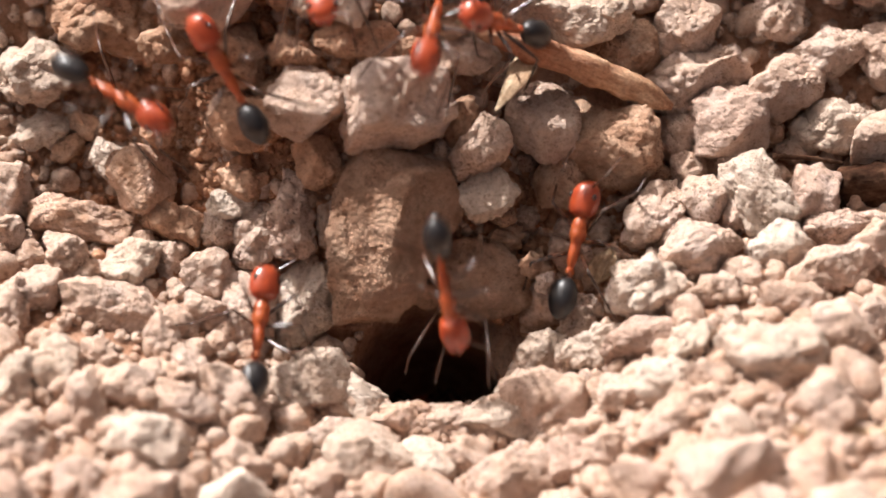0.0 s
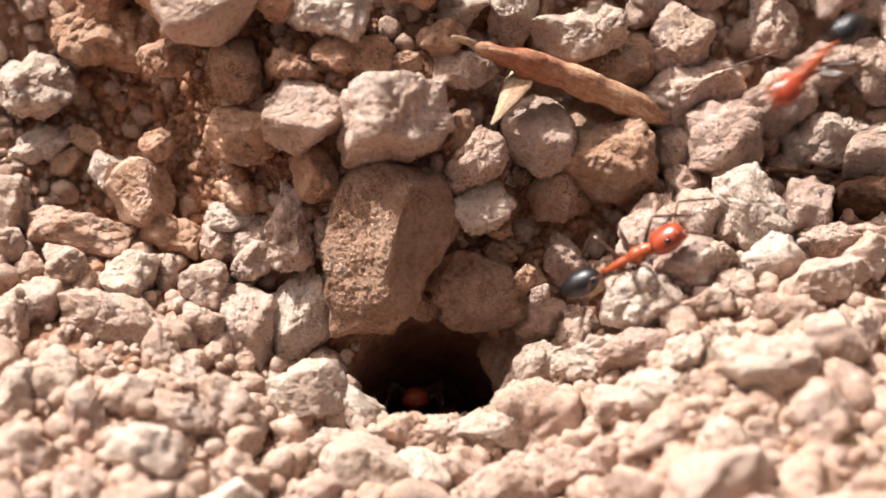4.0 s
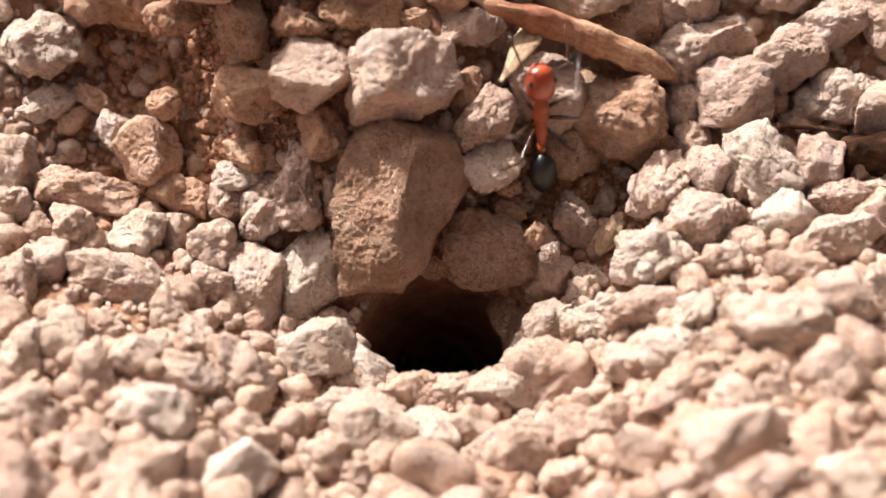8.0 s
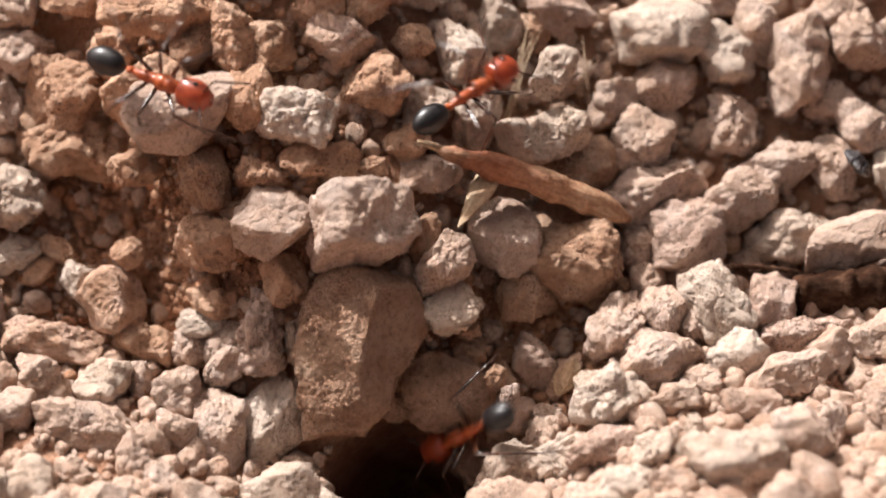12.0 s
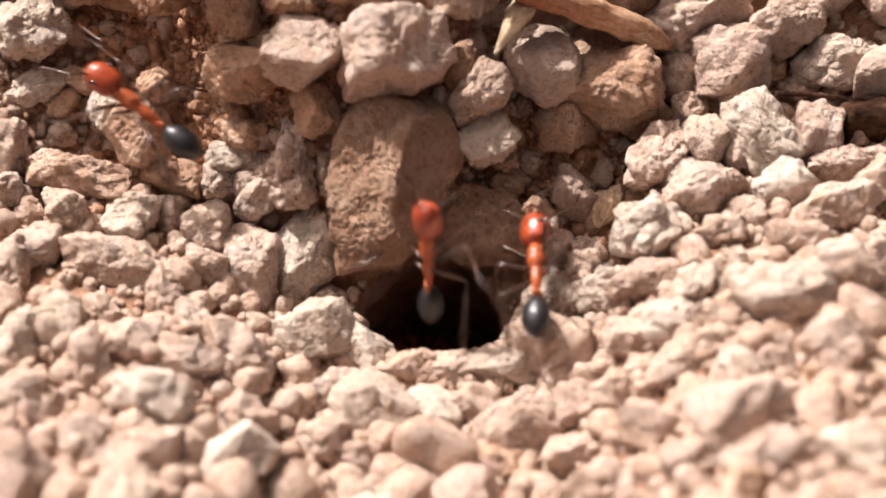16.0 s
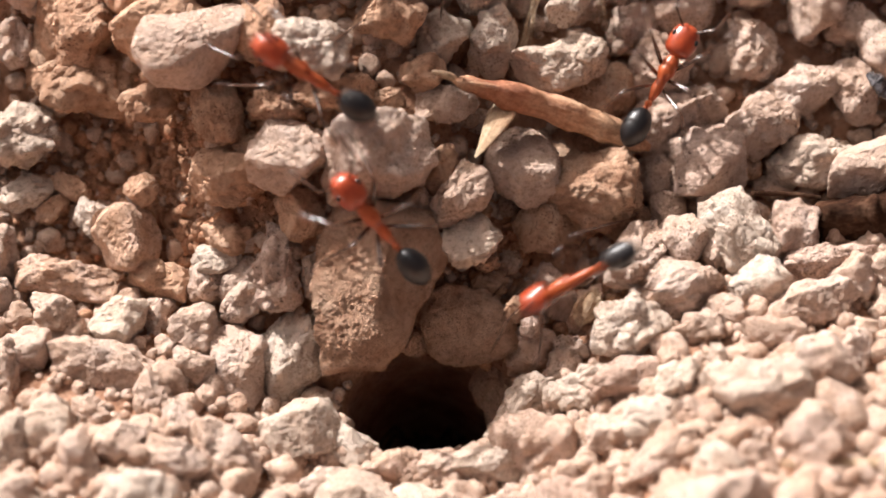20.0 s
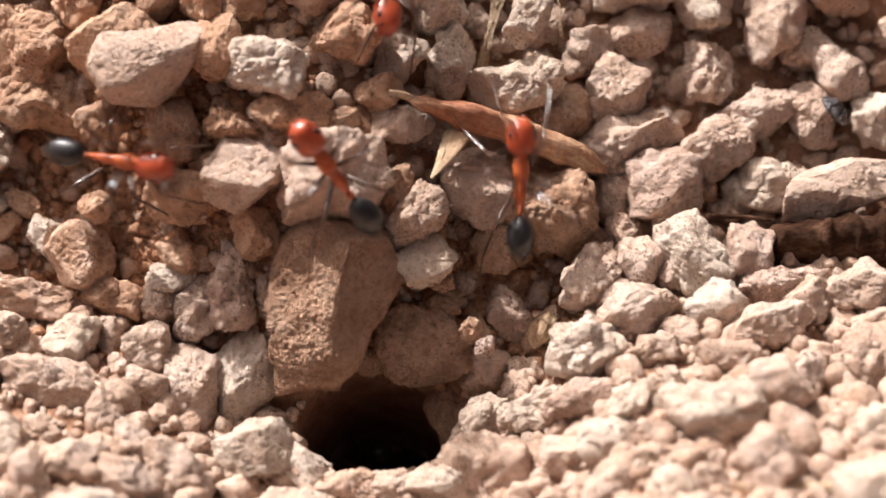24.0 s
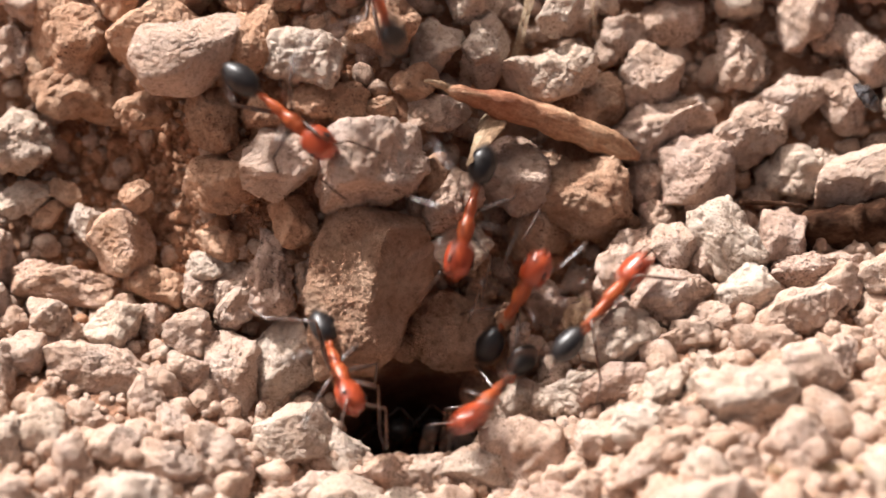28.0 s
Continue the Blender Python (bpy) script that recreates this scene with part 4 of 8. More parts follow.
def motions():
    """Every ant's way over the stones and in and out of the burrow, and the beat of its legs."""
    walk(ants[0], [
        (0.00, at(-22.2, 13.3, 12.7, -21, 43, -132)), (0.20, at(-18.1, 6.4, 8.0, -17, 5, -108)), (0.40, at(-9.9, 2.1, 6.4, -2, 14, -118)),
        (0.60, at(-7.4, -1.3, 5.7, 1, -16, -128)), (0.80, at(-7.2, 0.4, 2.3, -50, 4, -107)), (0.90, at(-5.0, -0.7, -0.0, -43, -9, -67)),
        (1.00, at(-2.7, -1.9, -2.4, -47, -23, -25)), (1.20, at(-1.3, 1.4, -5.8, -47, -0, -0)), (1.65, at(-1.3, 9.2, -17.0, -47, -0, -0)),
        (1.72, at(-1.3, 6.6, -13.3, -28, 39, 50)), (1.80, at(-1.3, 4.0, -9.5, 28, 39, 130)), (1.87, at(-1.3, 1.4, -5.8, 47, -0, 180)),
        (1.91, at(0.4, 1.7, -6.0, 61, -26, 124)), (1.96, at(2.1, 2.0, -6.2, 93, -26, 56)), (2.00, at(3.9, 2.3, -6.3, 107, -0, 0)),
        (2.20, at(4.4, 8.4, -6.3, 106, 11, -5)), (2.40, at(5.3, 2.1, 5.2, 83, -11, -37)), (2.50, at(5.0, 3.8, 5.3, 56, -18, -4)),
        (3.00, at(7.2, 9.1, 10.8, 56, 16, -6)), (3.50, at(10.9, 17.7, 17.2, 26, 18, -11)), (3.80, at(13.5, 25.3, 21.8, 44, 12, -10)),
        (4.50, at(41.3, 60.8, 41.1, 44, 12, -10)), (4.77, at(38.7, 60.8, 41.1, 11, 42, -69)), (5.03, at(36.2, 60.9, 41.1, -36, 27, -140)),
        (5.30, at(33.7, 60.9, 41.1, -44, -14, 177)), (6.00, at(9.5, 23.0, 21.6, -44, -14, 177)), (6.20, at(5.4, 9.5, 11.6, -62, -7, -158)),
        (6.40, at(5.0, 2.7, 6.8, -15, 14, 169)), (6.47, at(4.5, 1.0, 3.9, -28, 26, 114)), (6.53, at(4.0, -0.7, 1.0, -46, 22, 57)),
        (6.60, at(3.5, -2.4, -1.9, -53, 6, 6)), (6.80, at(-1.3, 1.4, -5.8, -47, -0, -0)), (7.25, at(-1.3, 9.2, -17.0, -47, -0, -0)),
        (7.83, at(-1.3, 9.2, -17.0, -28, 39, 50)), (8.42, at(-1.3, 9.2, -17.0, 28, 39, 130)), (9.00, at(-1.3, 9.2, -17.0, 47, -0, 180)),
        (9.57, at(-1.3, 1.4, -5.8, 47, -0, 180)), (9.61, at(0.4, 1.6, -6.0, 61, -26, 124)), (9.66, at(2.1, 1.8, -6.2, 93, -26, 56)),
        (9.70, at(3.8, 1.9, -6.3, 107, -0, 0)), (9.80, at(3.6, 7.3, -6.3, 107, -0, 0)), (10.00, at(3.7, 2.1, 5.3, 74, -5, -26)),
        (10.20, at(6.2, 7.7, 8.9, 58, 12, 3)), (10.40, at(8.2, 11.6, 15.3, 63, 7, -0)), (10.60, at(9.6, 17.7, 17.7, 24, 12, -4)),
        (11.30, at(41.2, 49.8, 40.0, 24, 12, -4)), (13.40, at(40.4, 75.0, 42.7, 0, -1, 11)), (14.10, at(40.1, 69.7, 42.1, -12, -24, 64)),
        (14.80, at(39.8, 64.3, 41.5, -39, -26, 126)), (15.50, at(39.5, 59.0, 40.9, -55, -6, -179)), (16.20, at(11.9, 23.4, 19.7, -55, -6, -179)),
        (16.40, at(11.9, 17.9, 16.2, -30, -11, 179)), (16.60, at(11.6, 10.0, 14.0, -26, -6, 176)), (16.80, at(9.3, 4.4, 6.1, -31, 4, 153)),
        (17.00, at(5.1, 0.8, 3.5, -7, 21, 150)), (17.10, at(3.6, -1.5, 0.8, -35, 30, 76)), (17.20, at(2.1, -3.9, -1.9, -53, 8, 8)),
        (17.40, at(-1.3, 1.4, -5.8, -47, -0, -0)), (17.85, at(-1.3, 9.2, -17.0, -47, -0, -0)), (17.92, at(-1.3, 6.6, -13.3, -28, 39, 50)),
        (18.00, at(-1.3, 4.0, -9.5, 28, 39, 130)), (18.07, at(-1.3, 1.4, -5.8, 47, -0, 180)), (18.11, at(0.6, 2.5, -6.0, 56, 26, -128)),
        (18.16, at(2.6, 3.5, -6.2, 87, 32, -62)), (18.20, at(4.5, 4.5, -6.3, 106, 11, -5)), (18.30, at(5.8, 1.4, -1.5, 57, -14, -26)),
        (18.40, at(7.0, -1.6, 3.4, 4, -45, -20)), (18.50, at(9.0, 0.3, 4.8, 41, -29, -61)), (18.60, at(11.0, 2.3, 6.2, 58, 0, -83)),
        (18.80, at(11.0, 1.5, 5.9, 54, -0, -91)), (19.00, at(14.1, 1.8, 8.5, 21, -26, -52)), (19.20, at(18.2, 6.0, 10.7, 15, -8, -41)),
        (19.40, at(22.6, 12.7, 13.0, 23, 9, -30)), (19.60, at(27.4, 18.6, 16.0, 37, 22, -30)), (19.80, at(33.0, 23.2, 20.7, 51, 22, -28)),
        (20.50, at(73.8, 42.0, 33.8, 51, 22, -28)), (20.68, at(56.8, 59.7, 38.4, 31, -3, 16)), (20.85, at(39.7, 77.5, 42.9, 0, -5, 66)),
        (21.02, at(22.6, 75.0, 38.2, -15, -27, 128)), (21.20, at(5.6, 72.5, 33.4, -43, -23, -162)), (21.90, at(1.7, 27.6, 27.2, -43, -23, -162)),
        (22.10, at(1.4, 21.1, 23.2, -31, -26, -169)), (22.30, at(-0.6, 14.1, 20.4, -31, -33, -176)), (22.50, at(-1.7, 6.9, 18.3, -17, -20, 175)),
        (22.70, at(-1.0, 4.5, 12.7, -34, 3, -175)), (22.77, at(-0.5, 2.0, 12.0, -46, -23, -125)), (22.83, at(-0.1, -0.6, 11.2, -77, -28, -63)),
        (22.90, at(0.3, -3.1, 10.5, -97, -7, -9)), (23.10, at(-1.3, 1.4, -5.8, -47, -0, -0)), (23.55, at(-1.3, 9.2, -17.0, -47, -0, -0)),
        (24.00, at(-1.3, 9.2, -17.0, -28, 39, 50)), (24.45, at(-1.3, 9.2, -17.0, 28, 39, 130)), (24.90, at(-1.3, 9.2, -17.0, 47, -0, 180)),
        (25.47, at(-1.3, 1.4, -5.8, 47, -0, 180)), (25.51, at(0.4, 3.5, -6.0, 61, -26, 124)), (25.56, at(2.1, 5.6, -6.2, 93, -26, 56)),
        (25.60, at(3.7, 7.6, -6.3, 107, -0, 0)), (25.80, at(5.7, 2.5, 4.7, 77, -5, -40)), (26.00, at(6.9, 6.5, 6.9, 54, 9, -1)),
        (26.20, at(4.5, 8.4, 10.2, 74, -4, 36)), (26.40, at(-0.0, 9.5, 17.4, 65, -27, 45)), (26.60, at(-4.8, 12.8, 22.3, 78, -30, 39)),
        (26.80, at(-8.8, 17.5, 25.2, 70, -24, 47)), (27.50, at(-39.3, 50.6, 46.3, 70, -24, 47)), (28.00, at(-39.3, 50.6, 46.3, 70, -24, 47)),
    ])
    stride(ants[0], 0, [(0.00, 1.65), (1.30, 4.50), (5.30, 7.25), (9.00, 11.30), (15.50, 17.85), (17.50, 20.50), (21.20, 23.55), (24.90, 27.50)])
    walk(ants[1], [
        (0.00, at(-13.2, 9.7, 17.3, 62, -34, -2)), (0.20, at(-17.6, 14.3, 18.0, 75, -36, -8)), (0.40, at(-23.5, 19.0, 20.7, 40, -39, 20)),
        (1.10, at(-64.2, 38.2, 39.0, 40, -39, 20)), (1.65, at(-30.7, 56.6, 38.0, 31, -8, -36)), (2.20, at(2.7, 75.0, 37.0, 0, 2, -94)),
        (2.75, at(36.2, 51.9, 29.3, -17, -7, -155)), (3.30, at(69.7, 28.8, 21.7, -17, -26, 143)), (4.00, at(26.5, 15.9, 14.5, -17, -26, 143)),
        (4.50, at(13.9, 5.6, 10.0, -0, 24, 129)), (4.70, at(12.8, 2.6, 7.6, -5, 33, 141)), (4.90, at(9.3, 3.8, 4.7, -17, 5, 148)),
        (5.00, at(9.8, 2.8, 4.9, -19, 15, 142)), (5.20, at(8.4, 2.7, 4.5, -27, -2, 129)), (5.40, at(7.3, -0.2, 3.1, -63, -6, 90)),
        (5.50, at(5.8, -1.7, 0.6, -56, -4, 46)), (5.60, at(4.3, -3.3, -1.9, -54, 3, 3)), (5.80, at(-0.1, 1.6, -6.0, -47, -0, -0)),
        (6.25, at(-0.1, 9.8, -18.2, -47, -0, -0)), (28.00, at(-0.1, 9.8, -18.2, -47, -0, -0)),
    ])
    stride(ants[1], 1, [(0.00, 1.10), (3.30, 6.25)])
    walk(ants[2], [
        (0.00, at(-7.8, 13.4, 22.7, -19, 2, -175)), (0.20, at(-8.6, 12.7, 21.5, -36, 5, 177)), (0.40, at(-7.6, 8.9, 18.5, -32, 9, 176)),
        (0.60, at(-5.2, 7.3, 17.6, -29, 24, -166)), (0.80, at(-3.7, 3.5, 12.9, -35, 21, -150)), (1.00, at(-3.5, 1.5, 10.6, -43, -5, -148)),
        (1.20, at(-3.1, -2.6, 9.2, -6, -46, -150)), (1.30, at(-2.2, -0.8, 3.5, -42, -42, -73)), (1.40, at(-1.3, 1.1, -2.1, -50, -17, -18)),
        (1.60, at(1.1, 1.7, -6.3, -47, -0, -0)), (2.05, at(1.1, 10.4, -19.4, -47, -0, -0)), (2.63, at(1.1, 10.4, -19.4, -28, 39, 50)),
        (3.22, at(1.1, 10.4, -19.4, 28, 39, 130)), (3.80, at(1.1, 10.4, -19.4, 47, -0, 180)), (4.37, at(1.1, 1.7, -6.3, 47, -0, 180)),
        (4.41, at(2.6, 3.3, -6.3, 61, -26, 124)), (4.46, at(4.0, 5.0, -6.3, 93, -26, 56)), (4.50, at(5.5, 6.7, -6.3, 107, -0, 0)),
        (4.60, at(6.0, 2.7, -1.5, 62, -21, -16)), (4.70, at(6.6, -1.2, 3.4, 10, -46, -10)), (4.90, at(5.9, 3.8, 4.2, 48, -1, -13)),
        (5.00, at(5.0, 4.8, 6.9, 38, 11, -1)), (5.20, at(2.4, 7.0, 13.1, 67, -6, 32)), (5.40, at(-0.5, 9.8, 17.5, 19, -3, 23)),
        (5.60, at(-6.1, 12.3, 22.1, 68, -27, 27)), (5.80, at(-10.3, 16.4, 24.7, 75, -27, 42)), (6.50, at(-45.3, 44.7, 45.0, 75, -27, 42)),
        (7.13, at(-26.5, 54.8, 41.5, 65, 6, 4)), (7.77, at(-7.7, 64.9, 37.9, 34, 23, -44)), (8.40, at(11.2, 75.0, 34.3, 0, 11, -95)),
        (9.03, at(30.0, 61.7, 32.1, -16, -2, -143)), (9.67, at(48.8, 48.4, 29.8, -17, -22, 171)), (10.30, at(67.6, 35.1, 27.5, -0, -36, 116)),
        (11.00, at(25.9, 18.4, 15.7, -0, -36, 116)), (11.20, at(18.5, 16.8, 14.1, -0, -35, 119)), (11.40, at(11.6, 11.8, 14.0, 10, -40, 98)),
        (11.60, at(11.5, 6.4, 8.5, -36, -16, 111)), (11.80, at(5.1, 3.5, 6.1, -0, -37, 109)), (12.00, at(5.7, 2.0, 2.1, -60, -33, 108)),
        (12.10, at(3.4, 1.9, -2.1, -44, -20, 50)), (12.20, at(1.1, 1.7, -6.3, -47, -0, -0)), (12.65, at(1.1, 10.4, -19.4, -47, -0, -0)),
        (13.47, at(1.1, 10.4, -19.4, -28, 39, 50)), (14.28, at(1.1, 10.4, -19.4, 28, 39, 130)), (15.10, at(1.1, 10.4, -19.4, 47, -0, 180)),
        (15.67, at(1.1, 1.7, -6.3, 47, -0, 180)), (15.71, at(0.4, 3.0, -6.3, 61, -26, 124)), (15.76, at(-0.3, 4.3, -6.3, 93, -26, 56)),
        (15.80, at(-1.0, 5.6, -6.3, 107, -0, 0)), (15.87, at(-1.2, 2.6, -2.1, 103, -2, 51)), (15.93, at(-1.4, -0.4, 2.1, 100, 1, 102)),
        (16.00, at(-1.6, -3.5, 6.4, 99, 5, 153)), (16.20, at(-4.2, -2.7, 8.4, 45, 8, 120)), (16.30, at(-5.7, -0.8, 8.5, 15, 5, 85)),
        (16.40, at(-7.2, 1.0, 8.5, -8, -14, 54)), (16.45, at(-7.8, 2.2, 9.6, 38, -17, 32)), (16.50, at(-8.3, 3.4, 10.6, 81, -5, 15)),
        (16.60, at(-6.3, 3.6, 11.7, 61, 33, -42)), (16.70, at(-6.0, 1.5, 10.0, 23, 17, -95)), (16.80, at(-5.8, -0.6, 8.4, 10, -19, -132)),
        (17.00, at(-5.9, -0.3, 8.1, -15, -20, -128)), (17.20, at(-5.6, -0.9, 8.2, 8, -23, -133)), (17.30, at(-4.9, 0.6, 10.1, 20, 28, -95)),
        (17.40, at(-4.3, 2.1, 12.1, 85, 47, -15)), (17.60, at(-5.3, 3.4, 13.1, 75, 12, 16)), (17.80, at(-2.9, 5.7, 16.8, 73, 12, -5)),
        (18.00, at(-2.2, 7.0, 17.7, 40, 17, -7)), (18.20, at(-1.3, 11.7, 19.4, 23, 27, 1)), (18.40, at(-0.3, 16.5, 23.0, 25, 31, 5)),
        (19.10, at(-2.1, 61.5, 39.4, 25, 31, 5)), (19.38, at(20.3, 68.2, 41.0, 5, 25, -57)), (19.65, at(42.7, 75.0, 42.7, 0, 5, -110)),
        (19.92, at(65.1, 52.4, 32.6, -23, -1, -162)), (20.20, at(87.4, 29.7, 22.5, -32, -23, 148)), (20.90, at(43.8, 18.9, 13.2, -32, -23, 148)),
        (21.10, at(37.8, 11.2, 12.2, -17, -5, 137)), (21.20, at(32.9, 7.4, 9.7, -16, 0, 135)), (21.40, at(22.8, -9.9, 9.6, -7, 1, 151)),
        (21.70, at(16.6, -23.9, 9.8, -1, 21, 155)), (22.40, at(37.4, -63.8, 9.4, -1, 21, 155)), (22.55, at(29.4, 6.8, 26.1, -10, 7, 83)),
        (22.70, at(21.4, 77.5, 42.9, 0, -6, 13)), (22.80, at(16.0, 75.8, 39.8, -3, -28, 68)), (22.90, at(10.7, 74.1, 36.7, -29, -37, 136)),
        (23.00, at(5.4, 72.5, 33.6, -47, -21, -161)), (23.70, at(1.6, 27.6, 26.9, -47, -21, -161)), (24.00, at(0.5, 20.6, 23.2, -32, -25, -168)),
        (24.20, at(-1.5, 15.2, 22.2, -25, -26, 172)), (24.40, at(-3.3, 13.5, 20.9, -40, -5, -179)), (24.60, at(-2.1, 7.9, 19.3, -24, -4, -177)),
        (24.70, at(-2.4, 5.7, 16.1, -56, -7, 178)), (24.80, at(-2.9, 0.8, 11.1, -26, -20, -164)), (24.90, at(-3.3, -2.1, 9.0, -68, -32, -92)),
        (25.00, at(-3.8, -5.0, 6.9, -95, -3, -31)), (25.20, at(1.1, 1.7, -6.3, -47, -0, -0)), (25.65, at(1.1, 10.4, -19.4, -47, -0, -0)),
        (25.67, at(1.1, 10.4, -19.4, -28, 39, 50)), (25.68, at(1.1, 10.4, -19.4, 28, 39, 130)), (25.70, at(1.1, 10.4, -19.4, 47, -0, 180)),
        (26.27, at(1.1, 1.7, -6.3, 47, -0, 180)), (26.31, at(2.4, -0.1, -3.1, 47, -22, -128)), (26.36, at(3.6, -1.8, 0.0, 26, -34, -66)),
        (26.40, at(4.9, -3.6, 3.2, 5, -23, -4)), (26.60, at(4.4, 4.0, 7.4, 53, -9, -5)), (26.80, at(2.5, 7.4, 14.0, 78, 10, 22)),
        (27.00, at(3.1, 7.5, 13.1, 39, 30, 5)), (27.20, at(2.2, 7.4, 13.9, 75, 13, 19)), (27.40, at(0.1, 8.0, 18.0, 78, -7, 23)),
        (27.60, at(-2.0, 14.3, 21.6, 76, -2, 36)), (27.80, at(-3.1, 18.5, 24.5, 26, 7, 14)), (28.00, at(-4.7, 24.7, 28.5, 54, 10, 23)),
    ])
    stride(ants[2], 2, [(0.00, 2.05), (3.80, 6.50), (10.30, 12.65), (15.10, 19.10), (20.20, 22.40), (23.00, 25.65), (25.70, 28.00)])
    walk(ants[3], [
        (0.00, at(-1.0, 12.8, 19.1, -18, -33, 178)), (0.20, at(-1.1, 6.5, 17.3, -58, -2, -176)), (0.40, at(-1.6, -0.6, 9.5, -41, -23, -147)),
        (0.50, at(-0.6, 0.0, 3.8, -55, -17, -72)), (0.60, at(0.4, 0.6, -1.9, -54, -3, -3)), (0.80, at(-1.3, 1.8, -6.5, -47, -0, -0)),
        (1.25, at(-1.3, 11.0, -20.6, -47, -0, -0)), (1.37, at(-1.3, 11.0, -20.6, -28, 39, 50)), (1.48, at(-1.3, 11.0, -20.6, 28, 39, 130)),
        (1.60, at(-1.3, 11.0, -20.6, 47, -0, 180)), (2.17, at(-1.3, 1.8, -6.5, 47, -0, 180)), (2.21, at(-0.9, -2.7, -3.4, 34, 23, 124)),
        (2.26, at(-0.5, -7.3, -0.3, 5, 23, 60)), (2.30, at(-0.1, -11.8, 2.9, -8, 0, 4)), (2.35, at(-0.3, -3.9, -1.7, 49, -4, 6)),
        (2.40, at(-0.4, 3.9, -6.3, 107, -8, 4)), (2.50, at(1.3, 5.5, -6.3, 104, 18, -9)), (2.90, at(4.9, 2.2, 1.5, 72, 25, -54)),
        (3.40, at(8.7, 2.0, 4.9, 45, 19, -92)), (3.90, at(13.2, 2.6, 6.5, 34, -4, -87)), (4.30, at(14.1, -1.8, 8.4, 43, 9, -102)),
        (4.50, at(13.3, -2.3, 7.7, 49, 4, -95)), (4.60, at(12.4, -3.6, 6.6, 38, -25, -56)), (4.70, at(11.5, -5.0, 5.4, 5, -37, -2)),
        (4.90, at(8.0, -4.2, 3.8, -21, -15, 43)), (5.00, at(4.3, -3.9, 2.6, -22, 11, 49)), (5.10, at(2.0, -0.4, -0.8, 19, -18, 82)),
        (5.20, at(-0.4, 3.0, -4.3, 57, -61, 91)), (5.27, at(-0.7, 2.6, -5.0, 29, -24, 71)), (5.33, at(-1.0, 2.2, -5.8, -5, 1, 40)),
        (5.40, at(-1.3, 1.8, -6.5, -47, -0, -0)), (5.85, at(-1.3, 11.0, -20.6, -47, -0, -0)), (5.92, at(-1.3, 7.9, -15.9, -28, 39, 50)),
        (6.00, at(-1.3, 4.9, -11.2, 28, 39, 130)), (6.07, at(-1.3, 1.8, -6.5, 47, -0, 180)), (6.11, at(-1.5, 3.3, -6.5, 57, -26, 127)),
        (6.16, at(-1.7, 4.7, -6.4, 88, -31, 61)), (6.20, at(-1.8, 6.2, -6.3, 107, -9, 4)), (6.30, at(-3.4, 2.3, 2.0, 83, -10, 56)),
        (6.40, at(-5.0, -1.5, 10.4, 68, 8, 105)), (6.50, at(-5.8, -0.0, 9.9, 29, 6, 72)), (6.60, at(-6.5, 1.5, 9.4, -5, -16, 48)),
        (6.70, at(-8.3, 3.6, 10.9, 34, -19, 13)), (6.80, at(-10.0, 5.6, 12.5, 67, -1, -16)), (7.00, at(-11.2, 7.8, 14.5, 74, -0, -22)),
        (7.20, at(-16.2, 11.4, 14.1, 18, -57, 32)), (7.40, at(-24.0, 14.1, 12.2, 33, -42, 72)), (7.60, at(-29.6, 13.8, 12.5, -12, -38, 80)),
        (7.90, at(-37.9, 16.5, 11.1, 7, -38, 80)), (8.60, at(-81.8, 26.3, 24.5, 7, -38, 80)), (9.02, at(-70.9, 50.7, 36.7, 17, -15, 14)),
        (9.45, at(-60.0, 75.0, 48.9, 0, 4, -46)), (9.88, at(-64.1, 57.3, 44.6, 4, 24, -89)), (10.30, at(-68.1, 39.5, 40.3, -9, 40, -141)),
        (11.00, at(-27.3, 20.6, 21.6, -9, 40, -141)), (11.30, at(-24.7, 19.1, 20.8, -9, 40, -141)), (11.60, at(-20.1, 16.3, 20.2, -5, 56, -137)),
        (11.80, at(-17.3, 14.2, 23.2, -8, 61, -129)), (12.00, at(-16.2, 14.2, 24.3, -10, 62, -127)), (12.20, at(-16.2, 13.6, 23.4, -29, 54, -161)),
        (12.40, at(-16.0, 13.3, 23.4, -34, 50, -168)), (12.60, at(-15.9, 12.7, 23.0, -34, 49, -170)), (13.00, at(-12.6, 8.9, 16.2, -40, 40, -176)),
        (13.50, at(-5.5, 2.9, 12.0, -2, 35, -135)), (13.65, at(-4.2, -0.3, 10.4, 3, -6, -141)), (13.80, at(-2.8, -3.5, 8.9, 15, -47, -154)),
        (13.90, at(-2.1, -0.8, 1.2, -43, -41, -57)), (14.00, at(-1.3, 1.8, -6.5, -47, -0, -0)), (14.45, at(-1.3, 11.0, -20.6, -47, -0, -0)),
        (14.60, at(-1.3, 11.0, -20.6, -28, 39, 50)), (14.75, at(-1.3, 11.0, -20.6, 28, 39, 130)), (14.90, at(-1.3, 11.0, -20.6, 47, -0, 180)),
        (15.47, at(-1.3, 1.8, -6.5, 47, -0, 180)), (15.51, at(-0.1, -3.1, -3.1, 36, -18, -123)), (15.56, at(1.1, -8.0, 0.4, 14, -19, -61)),
        (15.60, at(2.3, -12.9, 3.8, 2, -0, -5)), (15.70, at(3.1, -2.1, -1.3, 53, 8, -11)), (15.80, at(4.0, 8.7, -6.3, 104, 17, -8)),
        (15.90, at(5.6, 3.2, -1.1, 61, -9, -21)), (16.00, at(7.3, -2.2, 4.1, 14, -37, -10)), (16.10, at(8.6, -2.7, 4.6, 35, -9, -73)),
